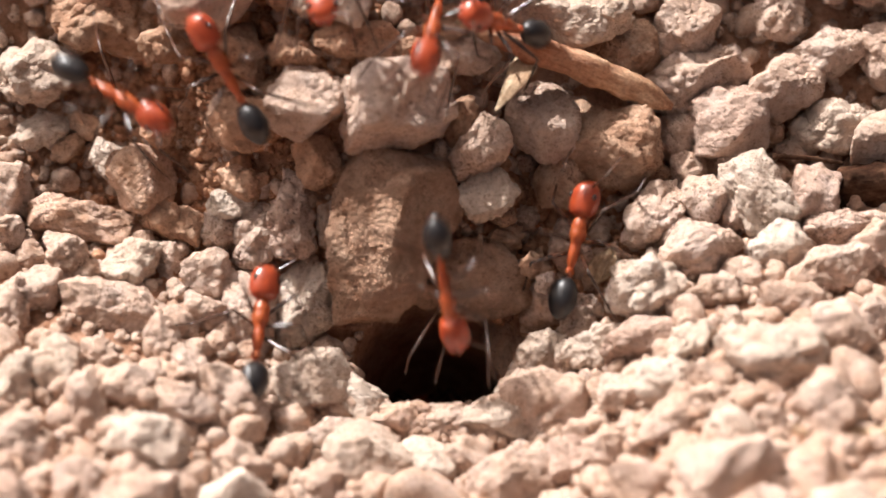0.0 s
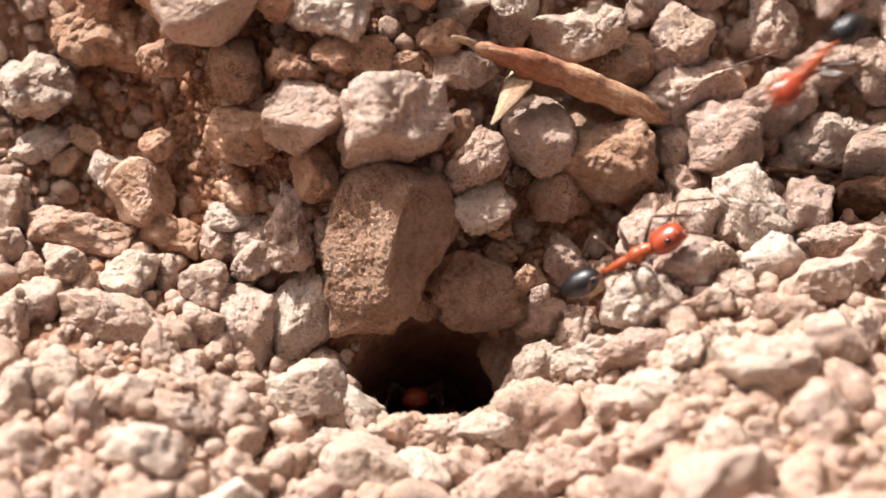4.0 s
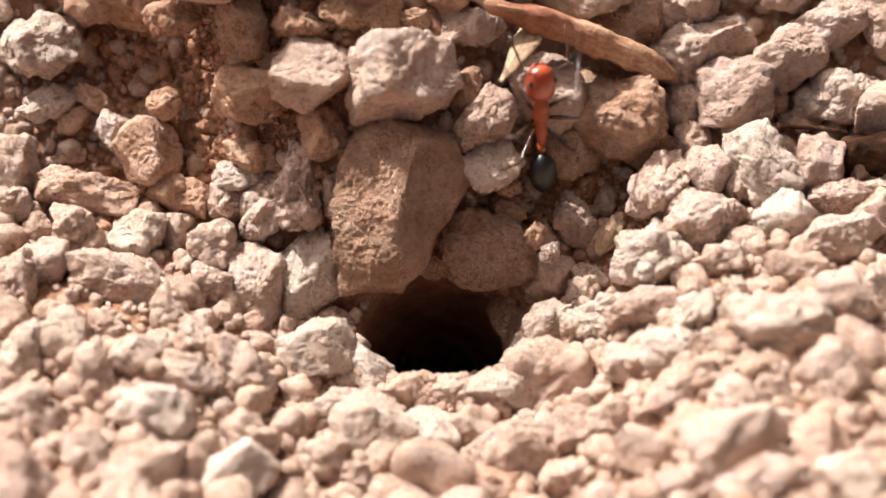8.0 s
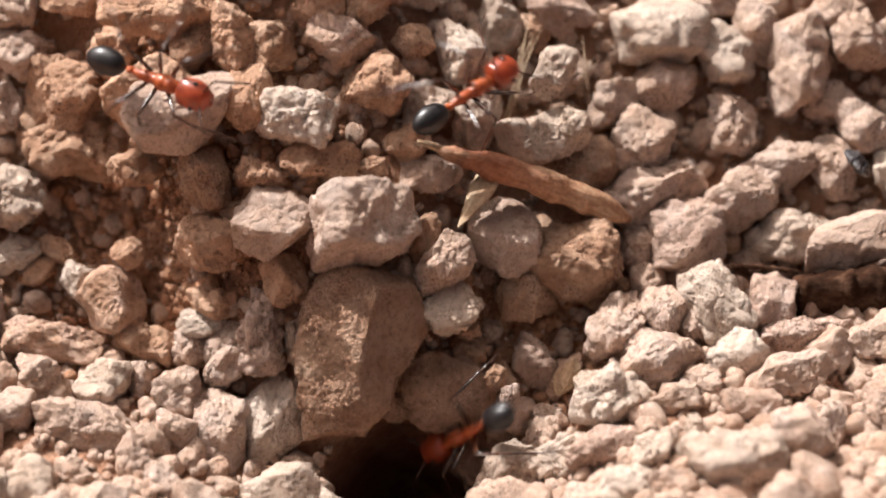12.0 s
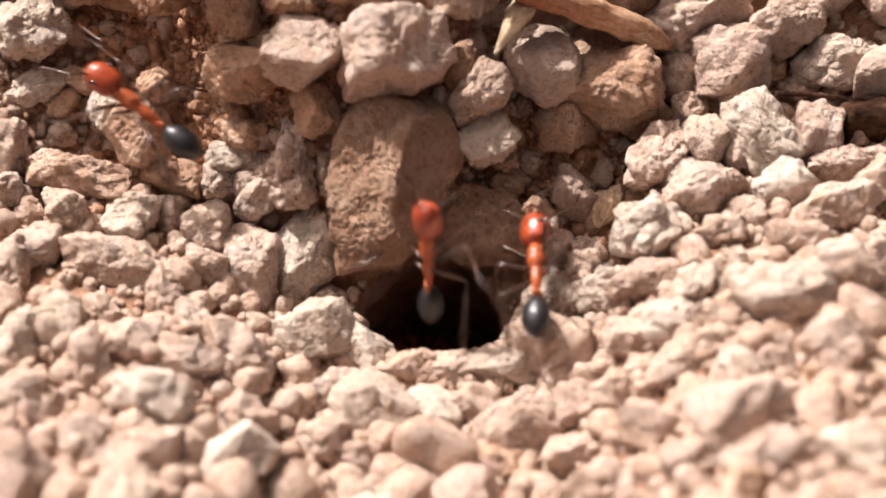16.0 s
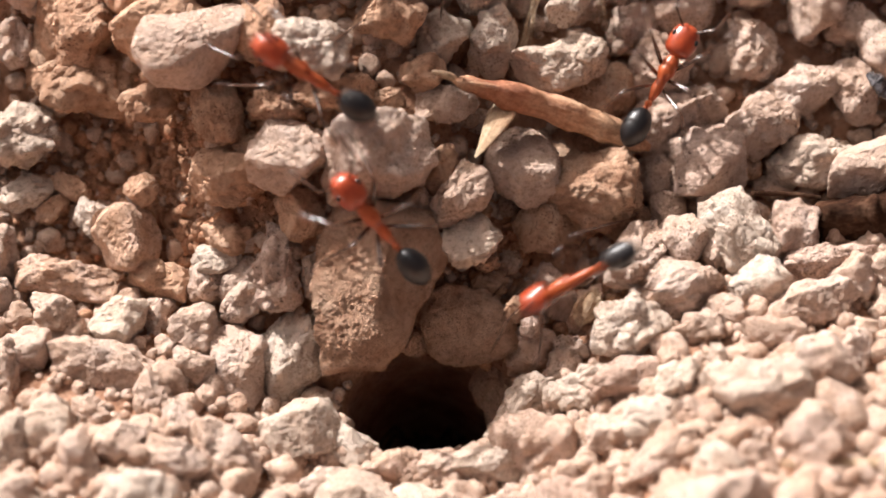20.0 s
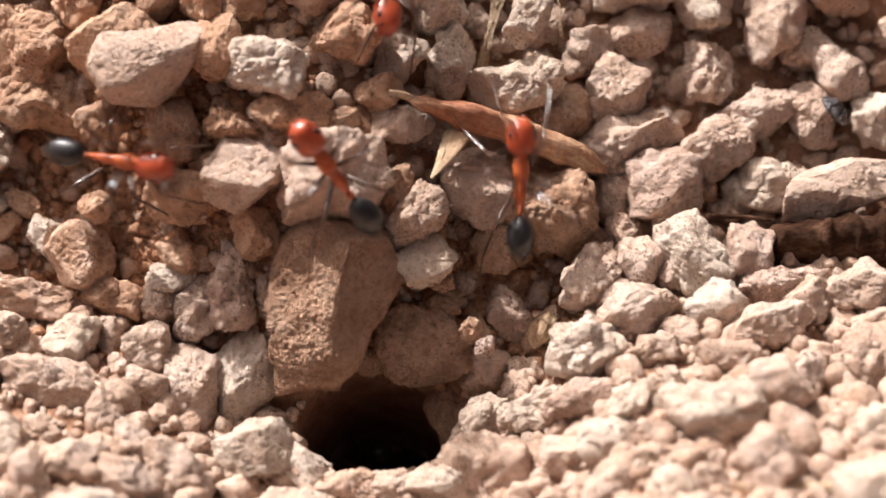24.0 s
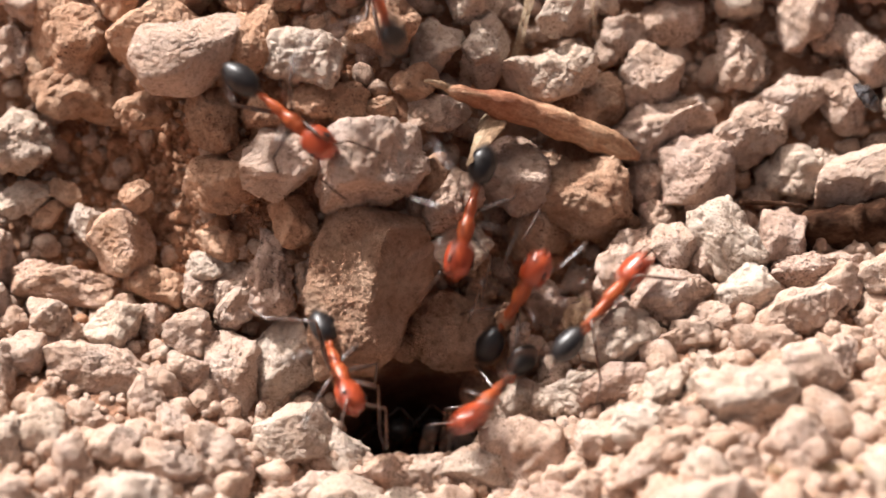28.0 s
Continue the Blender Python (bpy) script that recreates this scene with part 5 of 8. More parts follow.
        (16.20, at(9.9, -3.2, 5.1, 21, 21, -128)), (16.40, at(17.3, -10.4, 9.7, 31, 11, -130)), (16.60, at(17.4, -8.2, 8.8, 32, 10, -129)),
        (16.80, at(20.8, -7.8, 10.0, 39, -2, -117)), (17.00, at(23.3, -3.3, 8.6, 11, -0, -60)), (17.20, at(28.8, -0.7, 10.1, 11, -0, -56)),
        (17.50, at(35.4, 4.8, 10.2, 4, -0, -54)), (18.20, at(80.2, 0.8, 7.8, 4, -0, -54)), (18.48, at(64.5, 38.1, 25.3, 3, -3, -6)),
        (18.75, at(48.9, 75.3, 42.7, 0, -4, 42)), (18.93, at(38.5, 73.7, 42.2, -11, -28, 90)), (19.12, at(28.1, 72.0, 41.7, -40, -33, 149)),
        (19.30, at(17.6, 70.3, 41.3, -61, -15, -158)), (20.00, at(5.4, 27.0, 24.2, -61, -15, -158)), (20.20, at(4.9, 20.6, 21.2, -31, -23, -171)),
        (20.40, at(4.6, 15.7, 19.0, -27, -27, -169)), (20.60, at(4.3, 8.8, 12.0, -42, -26, -170)), (20.80, at(3.1, 1.2, 5.8, -8, 20, 172)),
        (20.87, at(1.7, 1.4, 1.7, -27, 30, 112)), (20.93, at(0.2, 1.6, -2.4, -46, 20, 52)), (21.00, at(-1.3, 1.8, -6.5, -47, -0, -0)),
        (21.45, at(-1.3, 11.0, -20.6, -47, -0, -0)), (21.59, at(-1.3, 7.9, -15.9, -28, 39, 50)), (21.73, at(-1.3, 4.9, -11.2, 28, 39, 130)),
        (21.87, at(-1.3, 1.8, -6.5, 47, -0, 180)), (21.91, at(0.1, 5.1, -6.5, 59, 26, -126)), (21.96, at(1.5, 8.5, -6.4, 91, 29, -59)),
        (22.00, at(2.9, 11.8, -6.3, 107, 5, -2)), (22.20, at(7.1, 4.0, 6.9, 78, 17, -39)), (22.40, at(11.6, 7.0, 9.9, 70, 20, -59)),
        (22.60, at(15.2, 8.9, 12.1, 9, -14, -33)), (22.70, at(17.0, 12.1, 14.1, 46, 2, -35)), (22.80, at(18.8, 15.3, 16.2, 84, 17, -26)),
        (23.00, at(21.3, 21.3, 19.0, 72, 14, -17)), (23.20, at(23.2, 25.9, 22.2, 28, 11, -13)), (23.90, at(58.8, 53.4, 40.3, 28, 11, -13)),
        (24.15, at(37.8, 64.2, 40.9, 19, -6, 34)), (24.40, at(16.7, 75.0, 41.4, 0, -10, 85)), (24.65, at(-4.3, 68.2, 44.4, -15, -18, 137)),
        (24.90, at(-25.4, 61.4, 47.4, -31, -10, -170)), (25.60, at(-6.0, 20.7, 26.7, -31, -10, -170)), (25.80, at(-5.3, 16.1, 23.0, -29, -7, -177)),
        (26.00, at(-4.4, 11.6, 20.4, -36, -1, -179)), (26.20, at(-1.6, 4.4, 15.2, -22, 17, -170)), (26.27, at(-1.0, 1.6, 13.3, -30, -17, -128)),
        (26.33, at(-0.5, -1.2, 11.4, -65, -34, -71)), (26.40, at(0.1, -4.0, 9.5, -99, -16, -15)), (26.60, at(1.8, -2.8, -1.9, -53, -6, -6)),
        (26.80, at(-1.3, 1.8, -6.5, -47, -0, -0)), (27.25, at(-1.3, 11.0, -20.6, -47, -0, -0)), (27.32, at(-1.3, 7.9, -15.9, -28, 39, 50)),
        (27.40, at(-1.3, 4.9, -11.2, 28, 39, 130)), (27.47, at(-1.3, 1.8, -6.5, 47, -0, 180)), (27.51, at(0.9, 2.3, -6.5, 56, 26, -128)),
        (27.56, at(3.1, 2.7, -6.4, 86, 32, -63)), (27.60, at(5.3, 3.2, -6.3, 106, 12, -6)), (27.70, at(6.6, -0.2, -1.3, 51, 2, -27)),
        (27.80, at(7.8, -3.6, 3.8, -1, -20, -32)), (28.00, at(13.5, 0.2, 7.8, 29, -21, -61)),
    ])
    stride(ants[3], 3, [(0.00, 1.25), (1.60, 5.85), (5.50, 8.60), (10.30, 14.45), (14.90, 18.20), (19.30, 21.45), (21.30, 23.90), (24.90, 27.25), (26.90, 28.00)])
    walk(ants[4], [
        (0.00, at(-0.2, -3.5, 9.7, -105, -17, -21)), (0.20, at(0.4, -2.5, -1.9, -53, -5, -5)), (0.40, at(-0.1, 1.4, -5.8, -47, -0, -0)),
        (0.85, at(-0.1, 9.2, -17.0, -47, -0, -0)), (2.10, at(-0.1, 9.2, -17.0, -28, 39, 50)), (3.35, at(-0.1, 9.2, -17.0, 28, 39, 130)),
        (4.60, at(-0.1, 9.2, -17.0, 47, -0, 180)), (5.17, at(-0.1, 1.4, -5.8, 47, -0, 180)), (5.21, at(-0.7, 2.8, -6.0, 59, -26, 126)),
        (5.26, at(-1.4, 4.2, -6.2, 91, -29, 59)), (5.30, at(-2.0, 5.5, -6.3, 107, -5, 2)), (5.40, at(-2.5, 9.8, -6.3, 107, -5, 2)),
        (5.50, at(-4.4, 4.6, 1.8, 87, -8, 45)), (5.60, at(-6.3, -0.7, 9.9, 70, 4, 86)), (5.70, at(-6.8, 1.7, 10.5, 32, -17, 61)),
        (5.80, at(-7.3, 4.0, 11.1, -3, -49, 52)), (6.00, at(-11.9, 4.6, 9.3, -7, -28, 52)), (6.10, at(-13.4, 6.3, 10.5, 41, -33, 28)),
        (6.20, at(-15.0, 8.1, 11.7, 85, -22, 8)), (6.40, at(-14.0, 8.6, 15.6, 81, -10, -16)), (6.70, at(-14.9, 11.8, 21.9, 82, -7, -22)),
        (7.00, at(-15.0, 15.3, 24.4, 34, -28, -11)), (7.70, at(-55.5, 35.0, 36.2, 34, -28, -11)), (8.30, at(-35.9, 75.0, 48.9, 0, 5, -59)),
        (8.60, at(-26.2, 66.6, 51.5, -22, 8, -116)), (8.90, at(-16.4, 58.1, 54.1, -37, -8, -169)), (9.60, at(-2.4, 15.3, 22.6, -37, -8, -169)),
        (9.80, at(-1.4, 10.2, 18.8, -21, -16, -175)), (10.00, at(-1.2, 7.2, 18.4, -22, -10, -177)), (10.20, at(-0.3, 4.6, 13.3, -28, 2, -175)),
        (10.40, at(0.6, 2.7, 10.7, -39, 12, -173)), (10.50, at(-0.1, -0.9, 8.8, -62, 6, -176)), (10.60, at(0.5, 1.3, 2.4, -74, 0, -178)),
        (10.70, at(1.6, 3.7, -2.2, -66, 0, -178)), (10.80, at(1.0, 4.5, -9.0, -40, 0, -177)), (10.87, at(0.6, 5.0, -10.5, -14, -19, -120)),
        (10.93, at(0.3, 5.5, -12.0, -36, -19, -57)), (11.00, at(-0.1, 6.0, -13.0, -47, 0, 0)), (11.45, at(-0.1, 9.2, -17.0, -47, 0, 0)), (13.07, at(-0.1, 9.2, -17.0, -28, 39, 50)),
        (14.68, at(-0.1, 9.2, -17.0, 28, 39, 130)), (16.30, at(-0.1, 9.2, -17.0, 47, -0, 180)), (16.87, at(-0.1, 1.4, -5.8, 47, -0, 180)),
        (16.91, at(1.3, 3.6, -6.0, 55, 26, -129)), (16.96, at(2.7, 5.7, -6.2, 84, 34, -65)), (17.00, at(4.1, 7.8, -6.3, 105, 15, -7)),
        (17.20, at(6.0, 2.7, 5.7, 75, 11, -50)), (17.40, at(8.1, 7.1, 9.7, 82, 20, -21)), (17.60, at(9.6, 8.1, 11.8, 81, 23, -29)),
        (17.80, at(10.5, 8.5, 12.4, 81, 17, -24)), (18.00, at(13.2, 9.2, 12.9, 11, 2, -31)), (18.20, at(16.9, 12.5, 13.1, 12, 11, -30)),
        (18.40, at(19.6, 11.0, 13.0, -2, 6, -51)), (18.60, at(26.2, 15.0, 13.9, 20, 25, -44)), (18.80, at(32.5, 18.7, 16.1, 27, 30, -46)),
        (19.00, at(38.0, 22.5, 17.6, 15, 33, -50)), (19.70, at(80.1, 38.6, 30.7, 15, 33, -50)), (28.00, at(80.1, 38.6, 30.7, 15, 33, -50)),
    ])
    stride(ants[4], 4, [(0.00, 0.85), (4.60, 7.70), (8.90, 11.45), (16.30, 19.70)])
    walk(ants[5], [
        (0.00, at(3.2, 11.8, 19.7, 55, -42, 87)), (0.40, at(0.7, 17.1, 20.7, 10, -45, 138)), (0.60, at(-0.7, 13.8, 20.8, -24, -30, -173)),
        (0.80, at(1.4, 10.3, 15.9, -47, -21, -149)), (1.00, at(3.5, 6.8, 11.6, -57, -7, -159)), (1.20, at(2.5, 2.8, 7.1, -35, 4, 164)),
        (1.27, at(2.3, 1.8, 4.1, -40, 11, 112)), (1.33, at(2.1, 0.8, 1.1, -48, 12, 58)), (1.40, at(1.9, -0.2, -1.9, -53, 6, 6)),
        (1.60, at(1.1, 1.6, -6.0, -47, -0, -0)), (2.05, at(1.1, 9.8, -18.2, -47, -0, -0)), (2.67, at(1.1, 9.8, -18.2, -28, 39, 50)),
        (3.28, at(1.1, 9.8, -18.2, 28, 39, 130)), (3.90, at(1.1, 9.8, -18.2, 47, -0, 180)), (4.47, at(1.1, 1.6, -6.0, 47, -0, 180)),
        (4.51, at(0.2, 3.4, -6.1, 59, -26, 126)), (4.56, at(-0.7, 5.2, -6.2, 91, -29, 59)), (4.60, at(-1.6, 7.0, -6.3, 107, -5, 2)),
        (4.70, at(-2.3, 10.8, -6.3, 106, -10, 5)), (4.80, at(-2.4, 4.1, 1.3, 77, -3, 65)), (4.90, at(-2.6, -2.5, 9.0, 67, 25, 119)),
        (4.95, at(-2.7, -0.7, 9.7, 41, 12, 78)), (5.00, at(-2.9, 1.2, 10.5, 30, -13, 46)), (5.20, at(-5.5, 5.6, 15.5, 62, -7, 2)),
        (5.40, at(-7.7, 7.0, 17.4, 85, -13, -1)), (5.60, at(-14.0, 10.7, 18.4, 77, -40, 3)), (5.80, at(-17.5, 12.7, 21.7, 29, -49, 12)),
        (6.50, at(-60.9, 24.4, 21.4, 29, -49, 12)), (9.10, at(-51.3, 49.7, 35.2, 21, -19, -17)), (11.70, at(-41.6, 75.0, 48.9, 0, 4, -47)),
        (14.30, at(-32.0, 67.6, 48.9, -16, 3, -112)), (16.90, at(-22.4, 60.1, 48.8, -23, -12, -176)), (17.60, at(-4.6, 18.8, 24.9, -23, -12, -176)),
        (17.80, at(-4.3, 15.5, 22.1, -37, -6, -177)), (18.00, at(-4.0, 10.9, 19.2, -34, -2, -180)), (18.20, at(-3.8, 6.0, 16.4, -18, 26, -162)),
        (18.40, at(-2.6, 1.7, 11.0, -34, 11, -146)), (18.50, at(-1.4, -0.0, 10.1, -38, -8, -109)), (18.60, at(-0.2, -1.8, 9.1, -54, -20, -68)),
        (18.80, at(1.1, -0.4, -1.9, -53, -6, -6)), (19.00, at(1.1, 1.6, -6.0, -47, -0, -0)), (19.45, at(1.1, 9.8, -18.2, -47, -0, -0)),
        (28.00, at(1.1, 9.8, -18.2, -47, -0, -0)),
    ])
    stride(ants[5], 5, [(0.00, 2.05), (3.90, 6.50), (16.90, 19.45)])
    walk(ants[6], [
        (0.00, at(-12.5, -2.3, 4.2, 30, 24, 8)), (0.20, at(-12.5, -6.0, 4.6, 16, 19, 42)), (0.40, at(-14.9, -6.2, 5.6, 1, 18, 46)),
        (0.60, at(-15.4, -5.7, 6.1, 2, 18, 42)), (0.80, at(-15.6, -4.5, 5.6, 8, 18, 43)), (1.00, at(-16.6, -3.4, 6.1, 18, 18, 35)),
        (1.20, at(-16.9, -2.4, 6.8, 17, 19, -3)), (1.40, at(-16.0, -0.8, 6.1, 5, 18, -33)), (1.60, at(-16.4, -0.5, 6.1, 2, 17, -36)),
        (1.80, at(-16.1, 1.1, 6.1, 15, 18, -32)), (2.00, at(-14.2, 0.3, 6.2, -3, 16, -49)), (2.20, at(-11.1, 1.5, 6.4, 11, 11, -68)),
        (2.40, at(-8.8, -1.5, 6.1, 23, -6, -109)), (2.50, at(-8.4, -1.8, 5.7, 20, -8, -117)), (2.70, at(-7.1, -2.4, 4.9, -18, -13, -90)),
        (2.90, at(-5.8, -3.0, 4.1, -55, -1, -66)), (3.10, at(-1.3, 1.7, -6.3, -47, -0, -0)), (3.55, at(-1.3, 10.4, -19.4, -47, -0, -0)),
        (3.57, at(-1.3, 10.4, -19.4, -28, 39, 50)), (3.58, at(-1.3, 10.4, -19.4, 28, 39, 130)), (3.60, at(-1.3, 10.4, -19.4, 47, -0, 180)),
        (4.17, at(-1.3, 1.7, -6.3, 47, -0, 180)), (4.21, at(-0.9, 3.3, -6.3, 59, -26, 126)), (4.26, at(-0.5, 5.0, -6.3, 91, -29, 59)),
        (4.30, at(-0.1, 6.6, -6.3, 107, -5, 2)), (4.40, at(-1.0, 1.6, 2.0, 97, -3, 76)), (4.50, at(-1.9, -3.5, 10.2, 95, 7, 148)),
        (4.60, at(-3.0, 0.8, 13.1, 75, -4, 83)), (4.70, at(-4.2, 5.0, 15.9, 77, -27, 19)), (4.90, at(-10.4, 7.5, 18.0, -15, -60, 64)),
        (5.00, at(-14.7, 10.9, 16.5, 23, -57, 30)), (5.20, at(-19.6, 13.9, 19.5, 13, -53, 35)), (5.40, at(-25.3, 19.6, 20.5, 29, -39, 37)),
        (6.10, at(-66.3, 38.3, 39.2, 29, -39, 37)), (8.80, at(-61.2, 56.6, 44.0, 25, -10, -15)), (11.50, at(-56.2, 75.0, 48.9, 0, 5, -68)),
        (14.20, at(-51.2, 60.8, 47.4, -16, 4, -131)), (16.90, at(-46.2, 46.6, 45.9, -22, -11, 167)), (17.60, at(-11.6, 17.7, 25.0, -22, -11, 167)),
        (17.80, at(-10.9, 13.2, 21.8, -28, 1, 164)), (18.00, at(-10.7, 9.5, 16.6, -24, 6, 163)), (18.20, at(-11.9, 5.8, 9.5, -56, 7, 177)),
        (18.30, at(-7.7, 4.1, 4.3, -62, 27, -153)), (18.40, at(-3.5, 2.5, -0.9, -54, 47, -116)), (18.50, at(-1.6, -0.7, -1.6, -36, 14, -65)),
        (18.60, at(0.2, -3.9, -2.3, -49, -21, -22)), (18.80, at(-1.3, 1.7, -6.3, -47, -0, -0)), (19.25, at(-1.3, 10.4, -19.4, -47, -0, -0)),
        (28.00, at(-1.3, 10.4, -19.4, -47, -0, -0)),
    ])
    stride(ants[6], 6, [(0.00, 3.55), (3.60, 6.10), (16.90, 19.25)])
    walk(ants[7], [
        (0.00, at(10.0, 4.3, 5.9, 43, -12, -28)), (0.20, at(8.8, 1.1, 4.1, 7, -37, 4)), (0.23, at(8.6, 0.1, 4.6, 68, -47, -61)),
        (0.27, at(8.3, -0.8, 5.2, 107, -15, -104)), (0.30, at(8.1, -1.8, 5.7, 119, 29, -124)), (0.33, at(7.4, -0.9, 4.5, 42, 69, 165)),
        (0.37, at(6.7, 0.0, 3.3, -30, 27, 98)), (0.40, at(5.9, 1.0, 2.1, -47, -29, 92)), (0.60, at(3.4, 2.0, 5.7, -84, 0, 153)),
        (0.67, at(3.3, 1.9, 4.6, -78, 59, 163)), (0.73, at(3.2, 1.8, 3.6, 79, 61, -38)), (0.80, at(3.1, 1.8, 2.6, 85, 2, -28)),
        (1.00, at(5.7, 1.8, 4.9, 74, 19, -60)), (1.20, at(6.0, 1.6, 4.8, 63, 16, -65)), (1.40, at(2.5, 9.1, -6.3, 103, 20, -10)),
        (1.60, at(3.8, 8.2, -6.3, 103, 20, -10)), (1.70, at(5.8, 3.4, -1.0, 83, 13, -52)), (1.80, at(7.7, -1.3, 4.3, 73, -4, -89)),
        (2.00, at(7.3, 3.2, 4.2, 51, -3, -34)), (2.20, at(5.9, 4.4, 6.7, 74, 4, -13)), (2.40, at(4.4, 3.2, 6.4, 71, -16, -20)),
        (2.50, at(0.4, 1.9, 10.5, 77, -18, 20)), (3.00, at(-2.2, 6.5, 17.2, 70, -6, 5)), (3.50, at(-4.7, 15.9, 22.8, 35, 2, 11)),
        (3.80, at(-6.4, 20.7, 26.7, 46, 4, 15)), (4.50, at(-26.8, 60.8, 47.3, 46, 4, 15)), (4.77, at(-18.9, 62.1, 45.2, 42, -28, 63)),
        (5.03, at(-11.1, 63.5, 43.1, 6, -42, 130)), (5.30, at(-3.3, 64.8, 40.9, -23, -21, -168)), (6.00, at(-0.7, 19.9, 23.8, -23, -21, -168)),
        (6.20, at(-0.2, 13.8, 19.5, -52, -21, -150)), (6.40, at(1.4, 7.6, 14.6, -74, -3, -156)), (6.60, at(2.5, 5.0, 11.2, -14, -15, -173)),
        (6.70, at(2.4, 4.0, 10.0, -48, -2, 179)), (6.80, at(2.4, 3.1, 8.8, -83, 4, 165)), (7.00, at(2.0, 1.6, 6.6, -84, 3, 169)),
        (7.07, at(1.9, -0.3, 3.8, -76, -9, 114)), (7.13, at(1.8, -2.2, 0.9, -62, -9, 58)), (7.20, at(1.7, -4.2, -1.9, -54, 3, 3)),
        (7.40, at(-0.1, 1.8, -6.5, -47, -0, -0)), (7.85, at(-0.1, 11.0, -20.6, -47, -0, -0)), (7.99, at(-0.1, 7.9, -15.9, -28, 39, 50)),
        (8.13, at(-0.1, 4.9, -11.2, 28, 39, 130)), (8.27, at(-0.1, 1.8, -6.5, 47, -0, 180)), (8.31, at(-0.3, 2.0, -6.5, 61, -26, 124)),
        (8.36, at(-0.4, 2.3, -6.4, 93, -26, 56)), (8.40, at(-0.6, 2.5, -6.3, 107, -0, 0)), (8.47, at(-0.4, 0.7, -1.9, 107, -4, 60)),
        (8.53, at(-0.2, -1.2, 2.5, 103, -5, 120)), (8.60, at(-0.1, -3.1, 6.9, 100, -3, 180)), (8.70, at(-2.2, -1.6, 9.1, 87, 10, 127)),
        (8.80, at(-4.3, -0.1, 11.3, 70, 7, 73)), (9.00, at(-4.5, 1.0, 10.9, 53, -3, 54)), (9.20, at(-8.2, 3.0, 9.7, -16, -38, 70)),
        (9.40, at(-15.0, 7.7, 9.0, 18, -37, 41)), (9.60, at(-15.3, 8.0, 10.7, 9, -41, 52)), (9.80, at(-20.2, 8.2, 9.6, 34, -17, 79)),
        (10.00, at(-24.3, 10.6, 9.6, 7, -22, 52)), (10.20, at(-29.4, 12.2, 10.4, 7, -32, 65)), (10.50, at(-36.4, 12.7, 11.2, 34, -37, 82)),
        (11.20, at(-81.0, 18.6, 12.6, 34, -37, 82)), (12.52, at(-70.5, 46.8, 30.8, 25, -10, 34)), (13.85, at(-60.0, 75.0, 48.9, 0, 2, -15)),
        (15.18, at(-68.8, 53.1, 40.5, 2, 23, -62)), (16.50, at(-77.5, 31.2, 32.1, -17, 39, -118)), (17.20, at(-34.4, 18.3, 16.0, -17, 39, -118)),
        (17.40, at(-28.0, 15.7, 14.9, -7, 34, -123)), (17.60, at(-22.4, 13.9, 12.2, -15, 45, -122)), (17.80, at(-13.7, 5.2, 8.5, -26, 15, -140)),
        (18.00, at(-8.5, -0.8, 4.1, -23, -4, -101)), (18.20, at(-3.7, -2.0, -2.4, -47, -24, -26)), (18.40, at(-0.1, 1.8, -6.5, -47, -0, -0)),
        (18.85, at(-0.1, 11.0, -20.6, -47, -0, -0)), (18.92, at(-0.1, 7.9, -15.9, -28, 39, 50)), (19.00, at(-0.1, 4.9, -11.2, 28, 39, 130)),
        (19.07, at(-0.1, 1.8, -6.5, 47, -0, 180)), (19.11, at(0.4, 5.3, -6.5, 61, -26, 124)), (19.16, at(1.0, 8.9, -6.4, 93, -26, 56)),
        (19.20, at(1.5, 12.4, -6.3, 107, -0, 0)), (19.40, at(0.6, 1.4, 10.6, 81, -4, 10)), (19.60, at(-0.6, 5.0, 15.1, 80, -10, 10)),
        (19.80, at(-2.5, 6.9, 19.0, 80, -37, 27)), (20.00, at(-6.7, 11.5, 20.1, 44, -42, 40)), (20.20, at(-10.6, 16.7, 24.1, 55, -29, 43)),
        (20.40, at(-13.3, 21.3, 27.7, 40, -33, 26)), (21.10, at(-45.2, 53.0, 46.5, 40, -33, 26)), (21.35, at(-48.1, 64.0, 47.7, 7, -29, 102)),
        (21.60, at(-51.0, 75.0, 48.9, 0, -2, 163)), (22.10, at(-56.8, 15.5, 10.1, -27, 46, -168)), (22.80, at(-12.1, 9.6, 18.2, -27, 46, -168)),
        (23.20, at(-7.4, 4.5, 11.4, -32, 35, -160)), (23.35, at(-5.8, 0.4, 9.3, -45, -1, -112)), (23.50, at(-4.2, -3.7, 7.3, -82, -12, -54)),
        (23.70, at(-0.9, -1.8, -2.1, -51, -15, -15)), (23.90, at(-0.1, 1.8, -6.5, -47, -0, -0)), (24.35, at(-0.1, 11.0, -20.6, -47, -0, -0)),
        (24.46, at(-0.1, 7.9, -15.9, -28, 39, 50)), (24.56, at(-0.1, 4.9, -11.2, 28, 39, 130)), (24.67, at(-0.1, 1.8, -6.5, 47, -0, 180)),
        (24.71, at(1.3, 3.0, -6.5, 61, -26, 124)), (24.76, at(2.8, 4.3, -6.4, 93, -26, 56)), (24.80, at(4.2, 5.5, -6.3, 107, -0, 0)),
        (25.00, at(3.4, 9.2, -6.3, 107, -0, 0)), (25.10, at(5.4, 4.5, -1.1, 62, -14, -23)), (25.20, at(7.3, -0.3, 4.1, 16, -41, -30)),
        (25.40, at(10.8, 8.3, 10.8, 58, 1, -11)), (25.60, at(12.4, 12.1, 14.5, 30, 11, -1)), (25.80, at(14.5, 20.1, 17.1, 30, 13, -3)),
